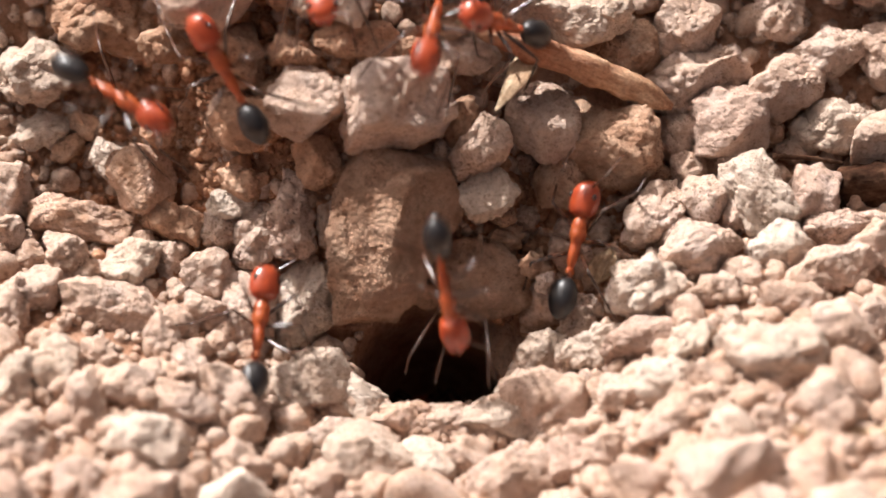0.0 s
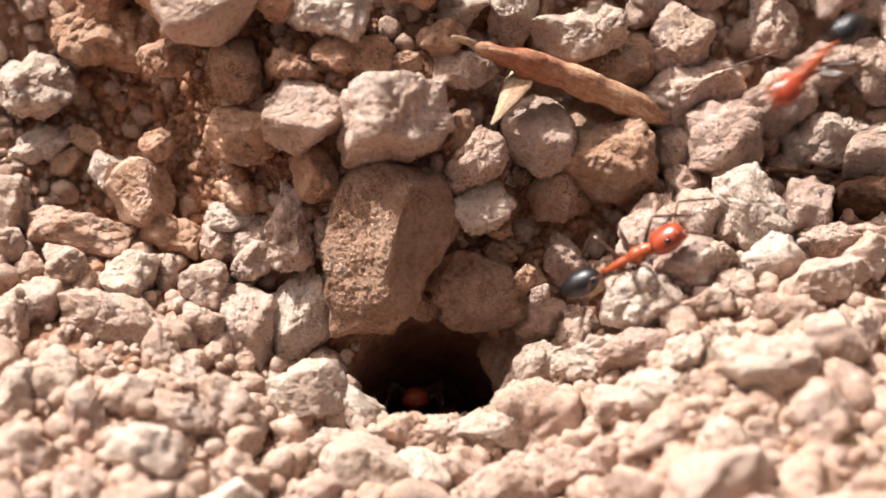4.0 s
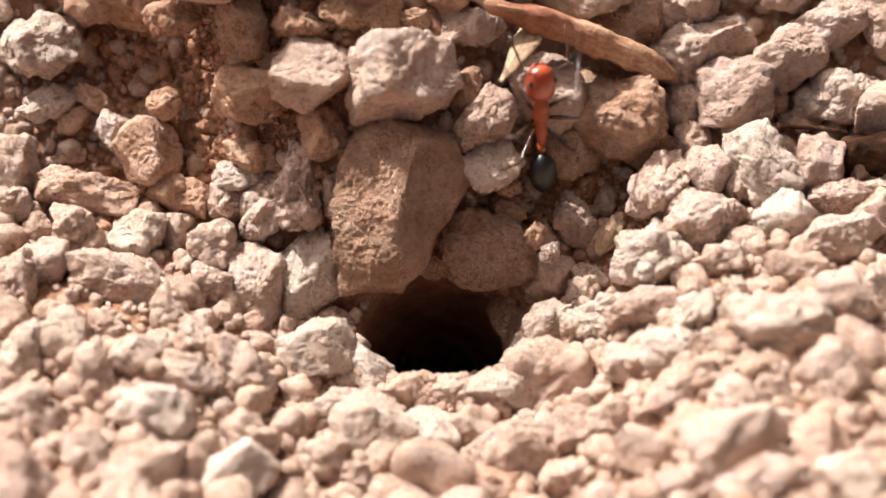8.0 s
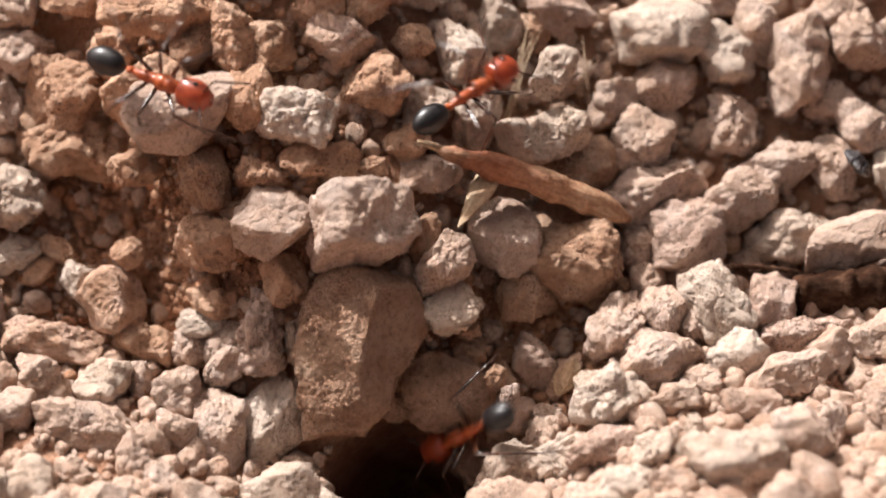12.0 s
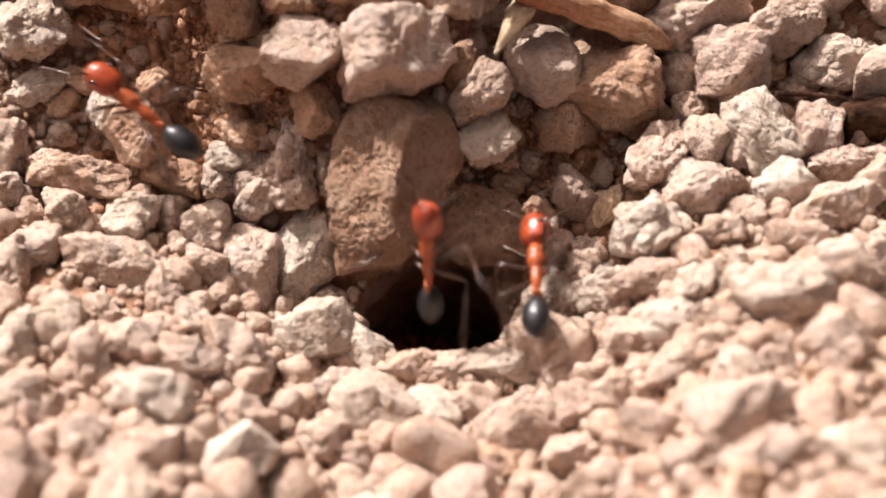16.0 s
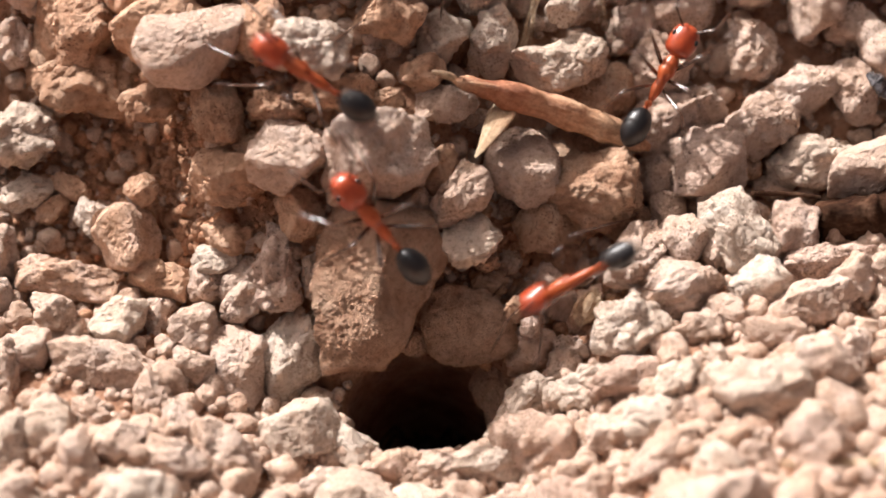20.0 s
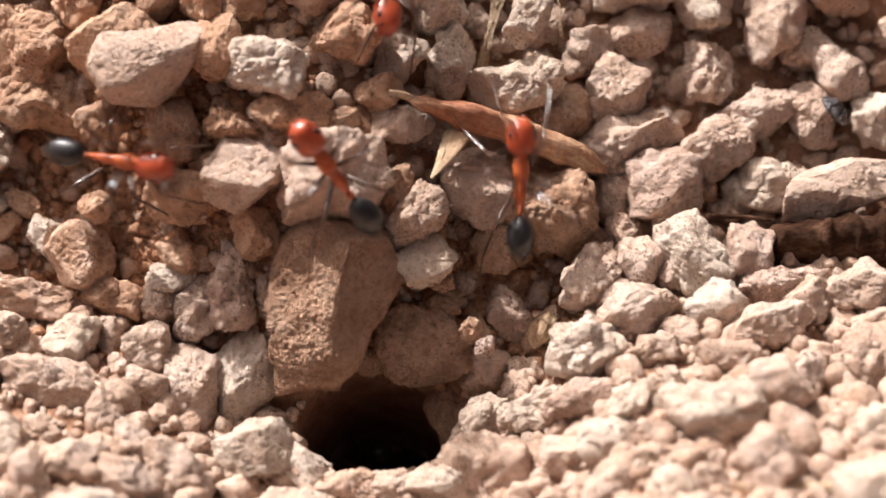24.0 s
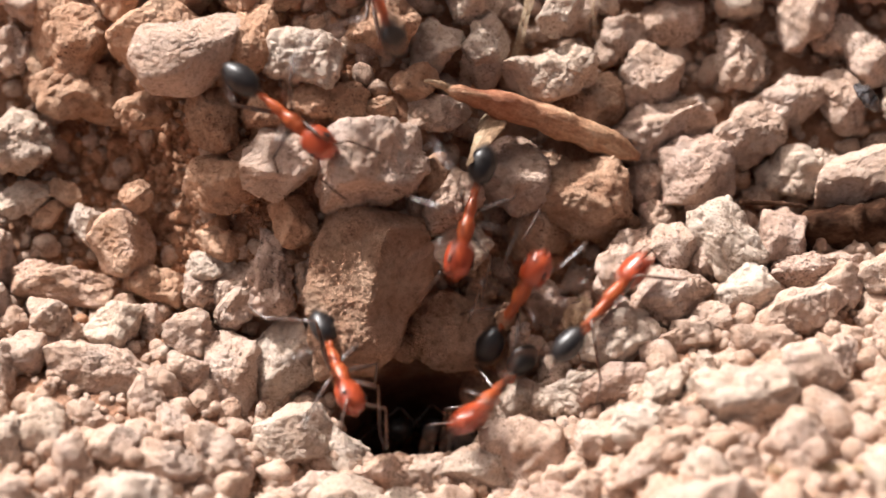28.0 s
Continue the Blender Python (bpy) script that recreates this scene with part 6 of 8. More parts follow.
        (26.50, at(49.0, 48.9, 39.9, 30, 13, -3)), (28.00, at(49.0, 48.9, 39.9, 30, 13, -3)),
    ])
    stride(ants[7], 7, [(0.00, 4.50), (5.30, 7.85), (7.70, 11.20), (16.50, 18.85), (18.50, 21.10), (22.10, 24.35), (24.10, 26.50)])
    walk(ants[8], [
        (0.00, at(-27.5, 62.6, 47.5, -40, -7, -164)), (3.40, at(-27.5, 62.6, 47.5, -40, -7, -164)), (4.10, at(-7.3, 22.4, 27.7, -40, -7, -164)),
        (4.50, at(-5.5, 14.0, 22.1, -31, 6, -165)), (4.70, at(-2.7, 10.2, 19.5, -23, 8, -171)), (4.90, at(-1.8, 6.5, 16.8, -71, 13, -171)),
        (5.00, at(-1.1, 6.2, 16.9, -75, 16, -169)), (5.20, at(-0.4, 6.6, 15.5, -70, 6, -170)), (5.40, at(-0.8, 1.3, 11.0, -14, -18, 173)),
        (5.60, at(0.8, -0.4, 9.6, -9, 0, -173)), (5.67, at(0.9, -0.7, 5.8, -18, -18, -119)), (5.73, at(0.9, -1.1, 2.0, -40, -21, -60)),
        (5.80, at(1.0, -1.4, -1.9, -53, -5, -5)), (6.00, at(1.1, 1.4, -5.8, -47, -0, -0)), (6.45, at(1.1, 9.2, -17.0, -47, -0, -0)),
        (28.00, at(1.1, 9.2, -17.0, -47, -0, -0)),
    ])
    stride(ants[8], 8, [(3.40, 6.45)])
    walk(ants[9], [
        (0.00, at(-1.7, 64.8, 39.4, -23, -26, -173)), (4.50, at(-1.7, 64.8, 39.4, -23, -26, -173)), (5.20, at(-0.4, 19.9, 23.8, -23, -26, -173)),
        (5.40, at(-0.2, 14.2, 20.4, -53, -25, -155)), (5.60, at(0.3, 7.1, 15.5, -74, 0, -168)), (5.80, at(-1.4, 0.0, 11.0, -7, -9, -172)),
        (5.87, at(-0.6, 0.1, 6.7, -20, -25, -118)), (5.93, at(0.3, 0.1, 2.4, -42, -24, -59)), (6.00, at(1.1, 0.2, -1.9, -53, -6, -6)),
        (6.07, at(1.1, -1.6, -0.9, -34, -30, -64)), (6.13, at(1.0, -3.5, 0.0, -1, -25, -130)), (6.20, at(1.0, -5.3, 1.0, 9, 3, 177)),
        (6.27, at(0.2, -3.0, -1.4, -6, 25, 120)), (6.33, at(-0.5, -0.7, -3.7, -35, 24, 55)), (6.40, at(-1.3, 1.6, -6.0, -47, -0, -0)),
        (6.85, at(-1.3, 9.8, -18.2, -47, -0, -0)), (6.92, at(-1.3, 7.1, -14.1, -28, 39, 50)), (7.00, at(-1.3, 4.3, -10.1, 28, 39, 130)),
        (7.07, at(-1.3, 1.6, -6.0, 47, -0, 180)), (7.11, at(0.3, -3.3, -2.6, 35, -22, -123)), (7.16, at(1.9, -8.2, 0.8, 7, -22, -58)),
        (7.20, at(3.4, -13.0, 4.2, -5, -0, -1)), (7.30, at(3.7, -2.3, -1.1, 51, 3, -4)), (7.40, at(4.0, 8.5, -6.3, 107, 8, -4)),
        (7.60, at(6.6, 2.3, 4.4, 80, 13, -60)), (7.80, at(7.3, 6.6, 9.2, 84, 12, -6)), (8.00, at(6.1, 9.1, 11.4, 77, 2, 20)),
        (8.20, at(7.1, 9.0, 12.0, 79, 8, 4)), (8.40, at(9.5, 9.2, 12.1, 75, 9, -5)), (8.60, at(7.0, 8.4, 11.2, 64, -8, 23)),
        (8.80, at(3.7, 6.9, 11.9, 71, -2, 30)), (9.00, at(4.5, 5.7, 9.4, 58, -23, 44)), (9.10, at(5.0, 3.6, 7.2, 31, -21, 89)),
        (9.20, at(5.5, 1.6, 5.0, 14, -3, 127)), (9.40, at(5.7, 0.8, 3.0, -6, 31, 158)), (9.50, at(4.8, -1.3, 0.5, -39, 36, 78)),
        (9.60, at(3.9, -3.3, -2.0, -52, 11, 11)), (9.67, at(3.4, -5.9, -0.3, -33, 30, 64)), (9.73, at(2.9, -8.4, 1.4, -4, 24, 124)),
        (9.80, at(2.5, -11.0, 3.1, 7, 0, 173)), (9.87, at(1.2, -6.8, 0.0, -6, 22, 118)), (9.93, at(-0.0, -2.6, -3.0, -34, 22, 55)),
        (10.00, at(-1.3, 1.6, -6.0, -47, -0, -0)), (10.45, at(-1.3, 9.8, -18.2, -47, -0, -0)), (12.67, at(-1.3, 9.8, -18.2, -28, 39, 50)),
        (14.88, at(-1.3, 9.8, -18.2, 28, 39, 130)), (17.10, at(-1.3, 9.8, -18.2, 47, -0, 180)), (17.67, at(-1.3, 1.6, -6.0, 47, -0, 180)),
        (17.71, at(0.4, 2.6, -6.1, 56, 26, -128)), (17.76, at(2.1, 3.6, -6.2, 87, 32, -62)), (17.80, at(3.8, 4.6, -6.3, 106, 10, -5)),
        (17.90, at(4.6, 1.1, -1.1, 91, 3, -62)), (18.00, at(5.3, -2.4, 4.1, 88, -15, -116)), (18.20, at(6.9, 2.4, 4.4, 74, 3, -55)),
        (18.40, at(10.6, 6.0, 7.9, 56, -6, -23)), (18.60, at(14.6, 7.0, 12.2, 77, -17, -60)), (18.80, at(16.9, 7.8, 10.6, 20, -16, -47)),
        (19.00, at(18.7, 13.8, 13.4, 26, 7, -13)), (19.20, at(20.5, 20.0, 17.0, 37, 9, -11)), (19.40, at(22.3, 25.4, 21.3, 28, 10, -12)),
        (20.10, at(57.8, 53.1, 40.3, 28, 10, -12)), (21.55, at(41.3, 64.0, 41.5, 17, -4, 34)), (23.00, at(24.9, 75.0, 42.7, 0, -6, 83)),
        (24.45, at(8.4, 68.3, 44.6, -10, -19, 136)), (25.90, at(-8.1, 61.7, 46.5, -28, -18, -168)), (26.60, at(-1.4, 17.2, 24.5, -28, -18, -168)),
        (26.80, at(-1.8, 15.0, 22.0, -72, -6, -155)), (27.00, at(-1.5, 8.9, 19.2, -25, -6, -173)), (27.20, at(-1.2, 5.8, 16.3, -72, 15, -171)),
        (27.40, at(0.5, 5.9, 12.2, -39, 5, -169)), (27.60, at(1.8, 2.5, 8.3, -80, 4, 172)), (27.67, at(0.8, 2.2, 3.5, -73, -10, 116)),
        (27.73, at(-0.3, 1.9, -1.3, -57, -12, 57)), (27.80, at(-1.3, 1.6, -6.0, -47, -0, -0)), (28.00, at(-1.3, 1.6, -6.0, -47, -0, -0)),
    ])
    stride(ants[9], 9, [(4.50, 6.85), (6.50, 10.45), (17.10, 20.10), (25.90, 28.00)])
    walk(ants[10], [
        (0.00, at(-42.6, 45.4, 45.7, -18, 7, -166)), (4.90, at(-42.6, 45.4, 45.7, -18, 7, -166)), (5.60, at(-8.8, 15.7, 24.1, -18, 7, -166)),
        (5.80, at(-5.5, 10.0, 19.2, -20, 26, -163)), (6.00, at(-4.0, 6.3, 16.6, -23, 30, -160)), (6.20, at(-3.3, 5.6, 15.4, -35, 29, -162)),
        (6.40, at(-1.1, 4.3, 13.7, -24, 34, -157)), (6.60, at(-1.7, 1.3, 10.6, -45, -2, -162)), (6.67, at(-1.3, 0.4, 6.4, -46, -6, -110)),
        (6.73, at(-0.9, -0.5, 2.3, -50, -7, -57)), (6.80, at(-0.4, -1.3, -1.9, -53, -5, -5)), (7.00, at(-0.1, 1.7, -6.3, -47, -0, -0)),
        (7.45, at(-0.1, 10.4, -19.4, -47, -0, -0)), (7.87, at(-0.1, 10.4, -19.4, -28, 39, 50)), (8.28, at(-0.1, 10.4, -19.4, 28, 39, 130)),
        (8.70, at(-0.1, 10.4, -19.4, 47, -0, 180)), (9.27, at(-0.1, 1.7, -6.3, 47, -0, 180)), (9.31, at(-0.1, -2.9, -3.5, 36, 18, 123)),
        (9.36, at(-0.1, -7.5, -0.8, 15, 18, 61)), (9.40, at(-0.2, -12.1, 2.0, 4, 0, 3)), (9.45, at(-1.1, -1.6, -2.2, 54, -6, 8)),
        (9.50, at(-2.1, 8.9, -6.3, 106, -14, 7)), (9.57, at(-4.1, 3.2, 1.6, 103, -12, 61)), (9.65, at(-6.1, -2.4, 9.6, 102, -9, 115)),
        (9.73, at(-4.6, -0.1, 11.2, 117, 25, 56)), (9.80, at(-3.0, 2.1, 12.9, 83, 51, -27)), (10.00, at(-2.4, 4.3, 13.6, 19, 47, -22)),
        (10.20, at(1.5, 9.5, 15.6, 16, 54, -20)), (10.40, at(6.2, 15.6, 18.2, 12, 33, -18)), (11.10, at(34.7, 50.5, 40.0, 12, 33, -18)),
        (12.50, at(40.5, 62.8, 41.4, -1, 22, -74)), (13.90, at(46.4, 75.0, 42.7, 0, 5, -122)), (15.30, at(52.3, 55.3, 35.4, -12, -14, -177)),
        (16.70, at(58.1, 35.7, 28.0, -2, -35, 123)), (17.40, at(17.5, 16.3, 14.8, -2, -35, 123)), (17.60, at(12.8, 14.4, 15.9, 2, -39, 122)),
        (17.80, at(8.2, 12.0, 16.0, -10, -40, 114)), (18.00, at(3.1, 9.6, 14.5, -4, -54, 120)), (18.10, at(2.7, 6.4, 11.8, -22, -23, 155)),
        (18.20, at(2.3, 3.2, 9.1, -18, 11, 178)), (18.27, at(2.1, 2.6, 5.4, -32, 23, 118)), (18.33, at(1.9, 1.9, 1.8, -50, 17, 56)),
        (18.40, at(1.8, 1.3, -1.9, -54, -0, -0)), (18.60, at(-0.1, 1.7, -6.3, -47, -0, -0)), (19.05, at(-0.1, 10.4, -19.4, -47, -0, -0)),
        (19.12, at(-0.1, 7.5, -15.0, -28, 39, 50)), (19.20, at(-0.1, 4.6, -10.7, 28, 39, 130)), (19.27, at(-0.1, 1.7, -6.3, 47, -0, 180)),
        (19.31, at(0.2, 4.9, -6.3, 61, -26, 124)), (19.36, at(0.5, 8.0, -6.3, 93, -26, 56)), (19.40, at(0.9, 11.2, -6.3, 107, -0, 0)),
        (19.47, at(1.0, 6.5, -1.0, 104, 3, -57)), (19.53, at(1.1, 1.7, 4.4, 99, 2, -114)), (19.60, at(1.2, -3.0, 9.8, 98, -3, -171)),
        (19.67, at(0.3, -1.0, 11.0, 88, 1, 135)), (19.73, at(-0.7, 1.0, 12.2, 79, -6, 80)), (19.80, at(-1.6, 3.0, 13.4, 79, -16, 25)),
        (20.00, at(-2.9, 3.8, 13.5, 59, -26, 32)), (20.20, at(-4.8, 5.6, 17.0, 85, -19, 11)), (20.40, at(-4.3, 7.5, 17.8, 32, 5, -3)),
        (20.60, at(-6.6, 9.1, 18.3, 44, -6, -2)), (20.80, at(-7.1, 12.1, 21.9, 72, -3, -6)), (21.00, at(-7.6, 19.3, 24.1, 61, 5, 8)),
        (21.30, at(-7.7, 23.2, 29.3, 48, 13, 12)), (22.00, at(-27.9, 63.4, 47.6, 48, 13, 12)), (22.70, at(-23.6, 64.1, 49.8, 44, -24, 58)),
        (23.40, at(-19.2, 64.8, 52.0, 4, -42, 126)), (24.10, at(-14.9, 65.4, 54.2, -30, -18, -171)), (24.80, at(-3.6, 21.9, 26.2, -30, -18, -171)),
        (25.00, at(-4.1, 16.4, 22.7, -33, -7, -175)), (25.20, at(-4.5, 13.3, 21.1, -26, -5, 180)), (25.40, at(-3.6, 8.8, 19.2, -13, 34, -154)),
        (25.60, at(-0.0, 9.0, 18.0, -17, 44, -128)), (25.80, at(4.2, 11.8, 18.0, 41, 51, -77)), (26.00, at(7.3, 12.1, 18.0, -15, 41, -69)),
        (26.20, at(13.5, 18.3, 16.6, 15, 38, -58)), (26.40, at(19.2, 21.8, 19.4, 39, 32, -48)), (27.10, at(55.7, 48.1, 39.5, 39, 32, -48)),
        (28.00, at(55.7, 48.1, 39.5, 39, 32, -48)),
    ])
    stride(ants[10], 10, [(4.90, 7.45), (8.70, 11.10), (16.70, 19.05), (18.70, 22.00), (24.10, 27.10)])
    walk(ants[11], [
        (0.00, at(33.5, 62.9, 41.3, -29, -23, 158)), (4.90, at(33.5, 62.9, 41.3, -29, -23, 158)), (5.60, at(10.1, 24.5, 21.5, -29, -23, 158)),
        (5.80, at(5.5, 15.4, 18.0, -20, -39, 160)), (6.00, at(2.2, 9.9, 16.9, -39, -49, 175)), (6.20, at(-1.2, 2.4, 11.3, -30, -24, 177)),
        (6.27, at(-1.1, 2.3, 6.9, -45, -28, -120)), (6.33, at(-1.0, 2.3, 2.5, -56, -19, -60)), (6.40, at(-0.8, 2.2, -1.9, -53, -5, -5)),
        (6.47, at(-0.7, 0.3, -1.3, -42, -28, -58)), (6.53, at(-0.5, -1.7, -0.7, -12, -31, -122)), (6.60, at(-0.3, -3.7, -0.1, 4, -10, -177)),
        (6.67, at(0.2, -1.9, -2.3, -12, -28, -119)), (6.73, at(0.6, -0.0, -4.4, -39, -23, -54)), (6.80, at(1.1, 1.8, -6.5, -47, -0, -0)),
        (7.25, at(1.1, 11.0, -20.6, -47, -0, -0)), (7.93, at(1.1, 11.0, -20.6, -28, 39, 50)), (8.62, at(1.1, 11.0, -20.6, 28, 39, 130)),
        (9.30, at(1.1, 11.0, -20.6, 47, -0, 180)), (9.87, at(1.1, 1.8, -6.5, 47, -0, 180)), (9.91, at(0.8, 1.7, -6.5, 59, -26, 126)),
        (9.96, at(0.6, 1.6, -6.4, 91, -29, 59)), (10.00, at(0.3, 1.5, -6.3, 107, -5, 2)), (10.10, at(-1.3, -1.8, -0.1, 84, -2, 71)),
        (10.20, at(-0.0, -1.6, 5.5, 77, 20, 137)), (10.30, at(-4.2, -0.7, 5.9, 55, 12, 75)), (10.40, at(-6.1, 3.2, 10.8, 32, -21, 25)),
        (10.60, at(-9.4, 7.0, 16.4, 73, -22, -2)), (10.80, at(-11.4, 11.3, 20.5, 83, -17, -12)), (11.50, at(-54.7, 23.7, 20.4, 83, -17, -12)),
        (12.05, at(-33.0, 49.4, 36.4, 49, 16, -27)), (12.60, at(-11.3, 75.0, 52.4, 0, 31, -63)), (13.15, at(10.4, 71.2, 47.1, -26, 22, -126)),
        (13.70, at(32.1, 67.4, 41.7, -31, -2, -178)), (14.40, at(10.7, 27.8, 23.4, -31, -2, -178)), (14.60, at(10.3, 24.4, 20.2, -48, -3, -173)),
        (14.80, at(8.1, 16.0, 17.4, -18, -12, 179)), (15.00, at(9.0, 9.9, 12.4, -55, -5, 178)), (15.20, at(4.4, 3.6, 6.4, -14, -24, 155)),
        (15.40, at(-4.9, 0.2, 0.4, 36, -19, 90)), (15.60, at(-11.9, 3.9, 7.1, 12, -13, 34)), (15.80, at(-15.0, 7.7, 9.9, 24, -34, 32)),
        (16.00, at(-20.1, 8.8, 9.9, 29, -16, 51)), (16.20, at(-26.0, 13.7, 13.0, 75, -33, 46)), (16.40, at(-30.8, 15.0, 14.6, 4, -33, 53)),
        (17.10, at(-74.7, 25.0, 22.4, 4, -33, 53)), (17.30, at(-64.6, 50.0, 35.7, 11, -13, -2)), (17.50, at(-54.6, 75.0, 48.9, 0, 5, -54)),
        (17.70, at(-44.5, 64.8, 47.8, -18, 8, -115)), (17.90, at(-34.4, 54.5, 46.7, -29, -5, -174)), (18.60, at(-7.7, 18.4, 24.8, -29, -5, -174)),
        (18.80, at(-7.4, 12.2, 21.8, -24, 2, -180)), (19.00, at(-7.1, 5.5, 15.3, -18, 10, 179)), (19.20, at(-3.5, 0.8, 11.8, 0, -2, -145)),
        (19.30, at(-2.5, -1.5, 10.7, -44, -30, -88)), (19.40, at(-1.5, -3.9, 9.7, -91, -6, -29)), (19.60, at(1.1, 1.8, -6.5, -47, -0, -0)),
        (20.05, at(1.1, 11.0, -20.6, -47, -0, -0)), (22.00, at(1.1, 11.0, -20.6, -28, 39, 50)), (23.95, at(1.1, 11.0, -20.6, 28, 39, 130)),
        (25.90, at(1.1, 11.0, -20.6, 47, -0, 180)), (26.47, at(1.1, 1.8, -6.5, 47, -0, 180)), (26.51, at(1.3, -3.2, -3.6, 34, -21, -124)),
        (26.56, at(1.6, -8.1, -0.6, 8, -22, -61)), (26.60, at(1.8, -13.1, 2.3, -5, -0, -5)), (26.70, at(2.7, -4.0, -2.0, 48, 10, -14)),
        (26.80, at(3.5, 5.1, -6.3, 102, 24, -12)), (26.90, at(5.1, 1.7, -1.7, 58, 1, -44)), (27.00, at(6.7, -1.6, 2.9, 24, -36, -54)),
        (27.20, at(6.5, 3.2, 3.8, 43, 9, -41)), (27.40, at(7.7, -1.0, 3.3, 23, -33, -50)), (27.60, at(6.6, 0.6, 2.7, 58, 2, -74)),
        (27.80, at(7.0, 0.7, 3.1, 60, 1, -73)), (28.00, at(7.5, 4.1, 6.3, 64, 16, -39)),
    ])
    stride(ants[11], 11, [(4.90, 7.25), (9.30, 11.50), (13.70, 17.10), (17.90, 20.05), (25.90, 28.00)])
    walk(ants[12], [
        (0.00, at(-1.3, 9.2, -17.0, 47, -0, 180)), (4.90, at(-1.3, 9.2, -17.0, 47, -0, 180)), (5.47, at(-1.3, 1.4, -5.8, 47, -0, 180)),
        (5.51, at(0.4, 4.1, -6.0, 61, -26, 124)), (5.56, at(2.1, 6.8, -6.2, 93, -26, 56)), (5.60, at(3.8, 9.5, -6.3, 107, -0, 0)),
        (5.80, at(4.0, 5.1, 9.4, 80, -3, 7)), (6.00, at(8.2, 12.1, 17.6, 8, 13, -7)), (6.20, at(11.6, 23.2, 19.8, 71, 7, 1)),
        (6.90, at(38.9, 59.0, 40.9, 71, 7, 1)), (7.10, at(24.4, 67.0, 36.9, 39, -15, 41)), (7.30, at(9.8, 75.0, 33.0, 0, -8, 86)),
        (7.50, at(-4.7, 69.0, 42.9, -17, -11, 147)), (7.70, at(-19.3, 63.0, 52.9, -28, 1, -154)), (8.40, at(-4.4, 20.6, 25.4, -28, 1, -154)),
        (8.80, at(-5.2, 12.0, 20.8, -39, 16, -163)), (9.00, at(-2.5, 6.2, 16.5, -37, 27, -163)), (9.20, at(-2.0, 5.0, 14.7, -57, 18, -169)),
        (9.40, at(-2.9, -2.1, 8.4, -16, -42, -163)), (9.50, at(-2.2, -3.0, 8.8, -72, -48, -85)), (9.60, at(-1.5, -3.9, 9.3, -97, -14, -35)),
        (9.70, at(-0.6, -5.0, 5.8, -47, -38, -109)), (9.80, at(0.2, -6.1, 2.3, -8, -2, -173)), (9.87, at(-0.3, -3.6, -0.4, -19, -18, -116)),
        (9.93, at(-0.8, -1.1, -3.1, -38, -16, -56)), (10.00, at(-1.3, 1.4, -5.8, -47, -0, -0)), (10.45, at(-1.3, 9.2, -17.0, -47, -0, -0)),
        (13.00, at(-1.3, 9.2, -17.0, -28, 39, 50)), (15.55, at(-1.3, 9.2, -17.0, 28, 39, 130)), (18.10, at(-1.3, 9.2, -17.0, 47, -0, 180)),
        (18.67, at(-1.3, 1.4, -5.8, 47, -0, 180)), (18.71, at(0.1, 2.6, -6.0, 61, -26, 124)), (18.76, at(1.4, 3.8, -6.2, 93, -26, 56)),
        (18.80, at(2.8, 5.0, -6.3, 107, -0, 0)), (19.00, at(3.7, 1.5, 2.9, 75, -5, -31)), (19.20, at(3.2, 3.8, 8.3, 80, -12, -13)),
        (19.40, at(0.7, 9.4, 15.2, 42, 16, 24)), (19.60, at(-1.6, 9.0, 19.4, 24, 4, 7)), (19.80, at(-3.8, 15.4, 24.1, 83, -6, 21)),
        (20.00, at(-4.7, 20.6, 26.1, 33, 7, 16)), (20.70, at(-20.4, 62.8, 51.5, 33, 7, 16)), (21.10, at(-37.4, 68.9, 50.2, 19, -7, 67)),
        (21.50, at(-54.4, 75.0, 48.9, 0, -5, 119)), (21.77, at(-65.7, 58.3, 40.0, -14, 8, 168)), (22.03, at(-77.1, 41.5, 31.0, -14, 28, -142)),
        (22.30, at(-88.4, 24.8, 22.1, 6, 38, -82)), (23.00, at(-44.2, 16.4, 10.8, 6, 38, -82)), (23.50, at(-25.4, 14.0, 13.2, 16, 39, -93)),
        (23.80, at(-24.7, 14.9, 13.6, -3, 39, -88)), (24.00, at(-17.3, 11.8, 15.0, 11, 58, -104)), (24.20, at(-13.6, 11.0, 18.3, 47, 47, -61)),
        (24.40, at(-13.5, 11.4, 20.9, 44, 35, -47)), (24.60, at(-11.5, 13.0, 23.1, 4, 24, -36)), (24.80, at(-7.4, 17.7, 25.9, 65, 33, -48)),
        (25.50, at(-34.7, 53.5, 46.6, 65, 33, -48)), (25.70, at(-28.4, 64.3, 48.7, 29, 14, -68)), (25.90, at(-22.1, 75.0, 50.8, 0, -11, -73)),
        (26.10, at(-15.8, 68.1, 49.7, -15, -10, -126)), (26.30, at(-9.5, 61.2, 48.5, -26, -22, -179)), (27.00, at(-1.6, 16.9, 24.4, -26, -22, -179)),
        (27.20, at(-1.8, 14.2, 21.8, -24, -19, 180)), (27.40, at(-2.4, 10.5, 18.9, -22, -16, 175)), (27.60, at(-4.5, 4.2, 14.5, -28, 2, -177)),
        (27.80, at(-5.9, 0.0, 9.9, -17, -38, -163)), (28.00, at(-6.4, -2.1, 5.9, -3, -36, -162)),
    ])
    stride(ants[12], 12, [(4.90, 6.90), (7.70, 10.45), (18.10, 20.70), (22.30, 25.50), (26.30, 28.00)])
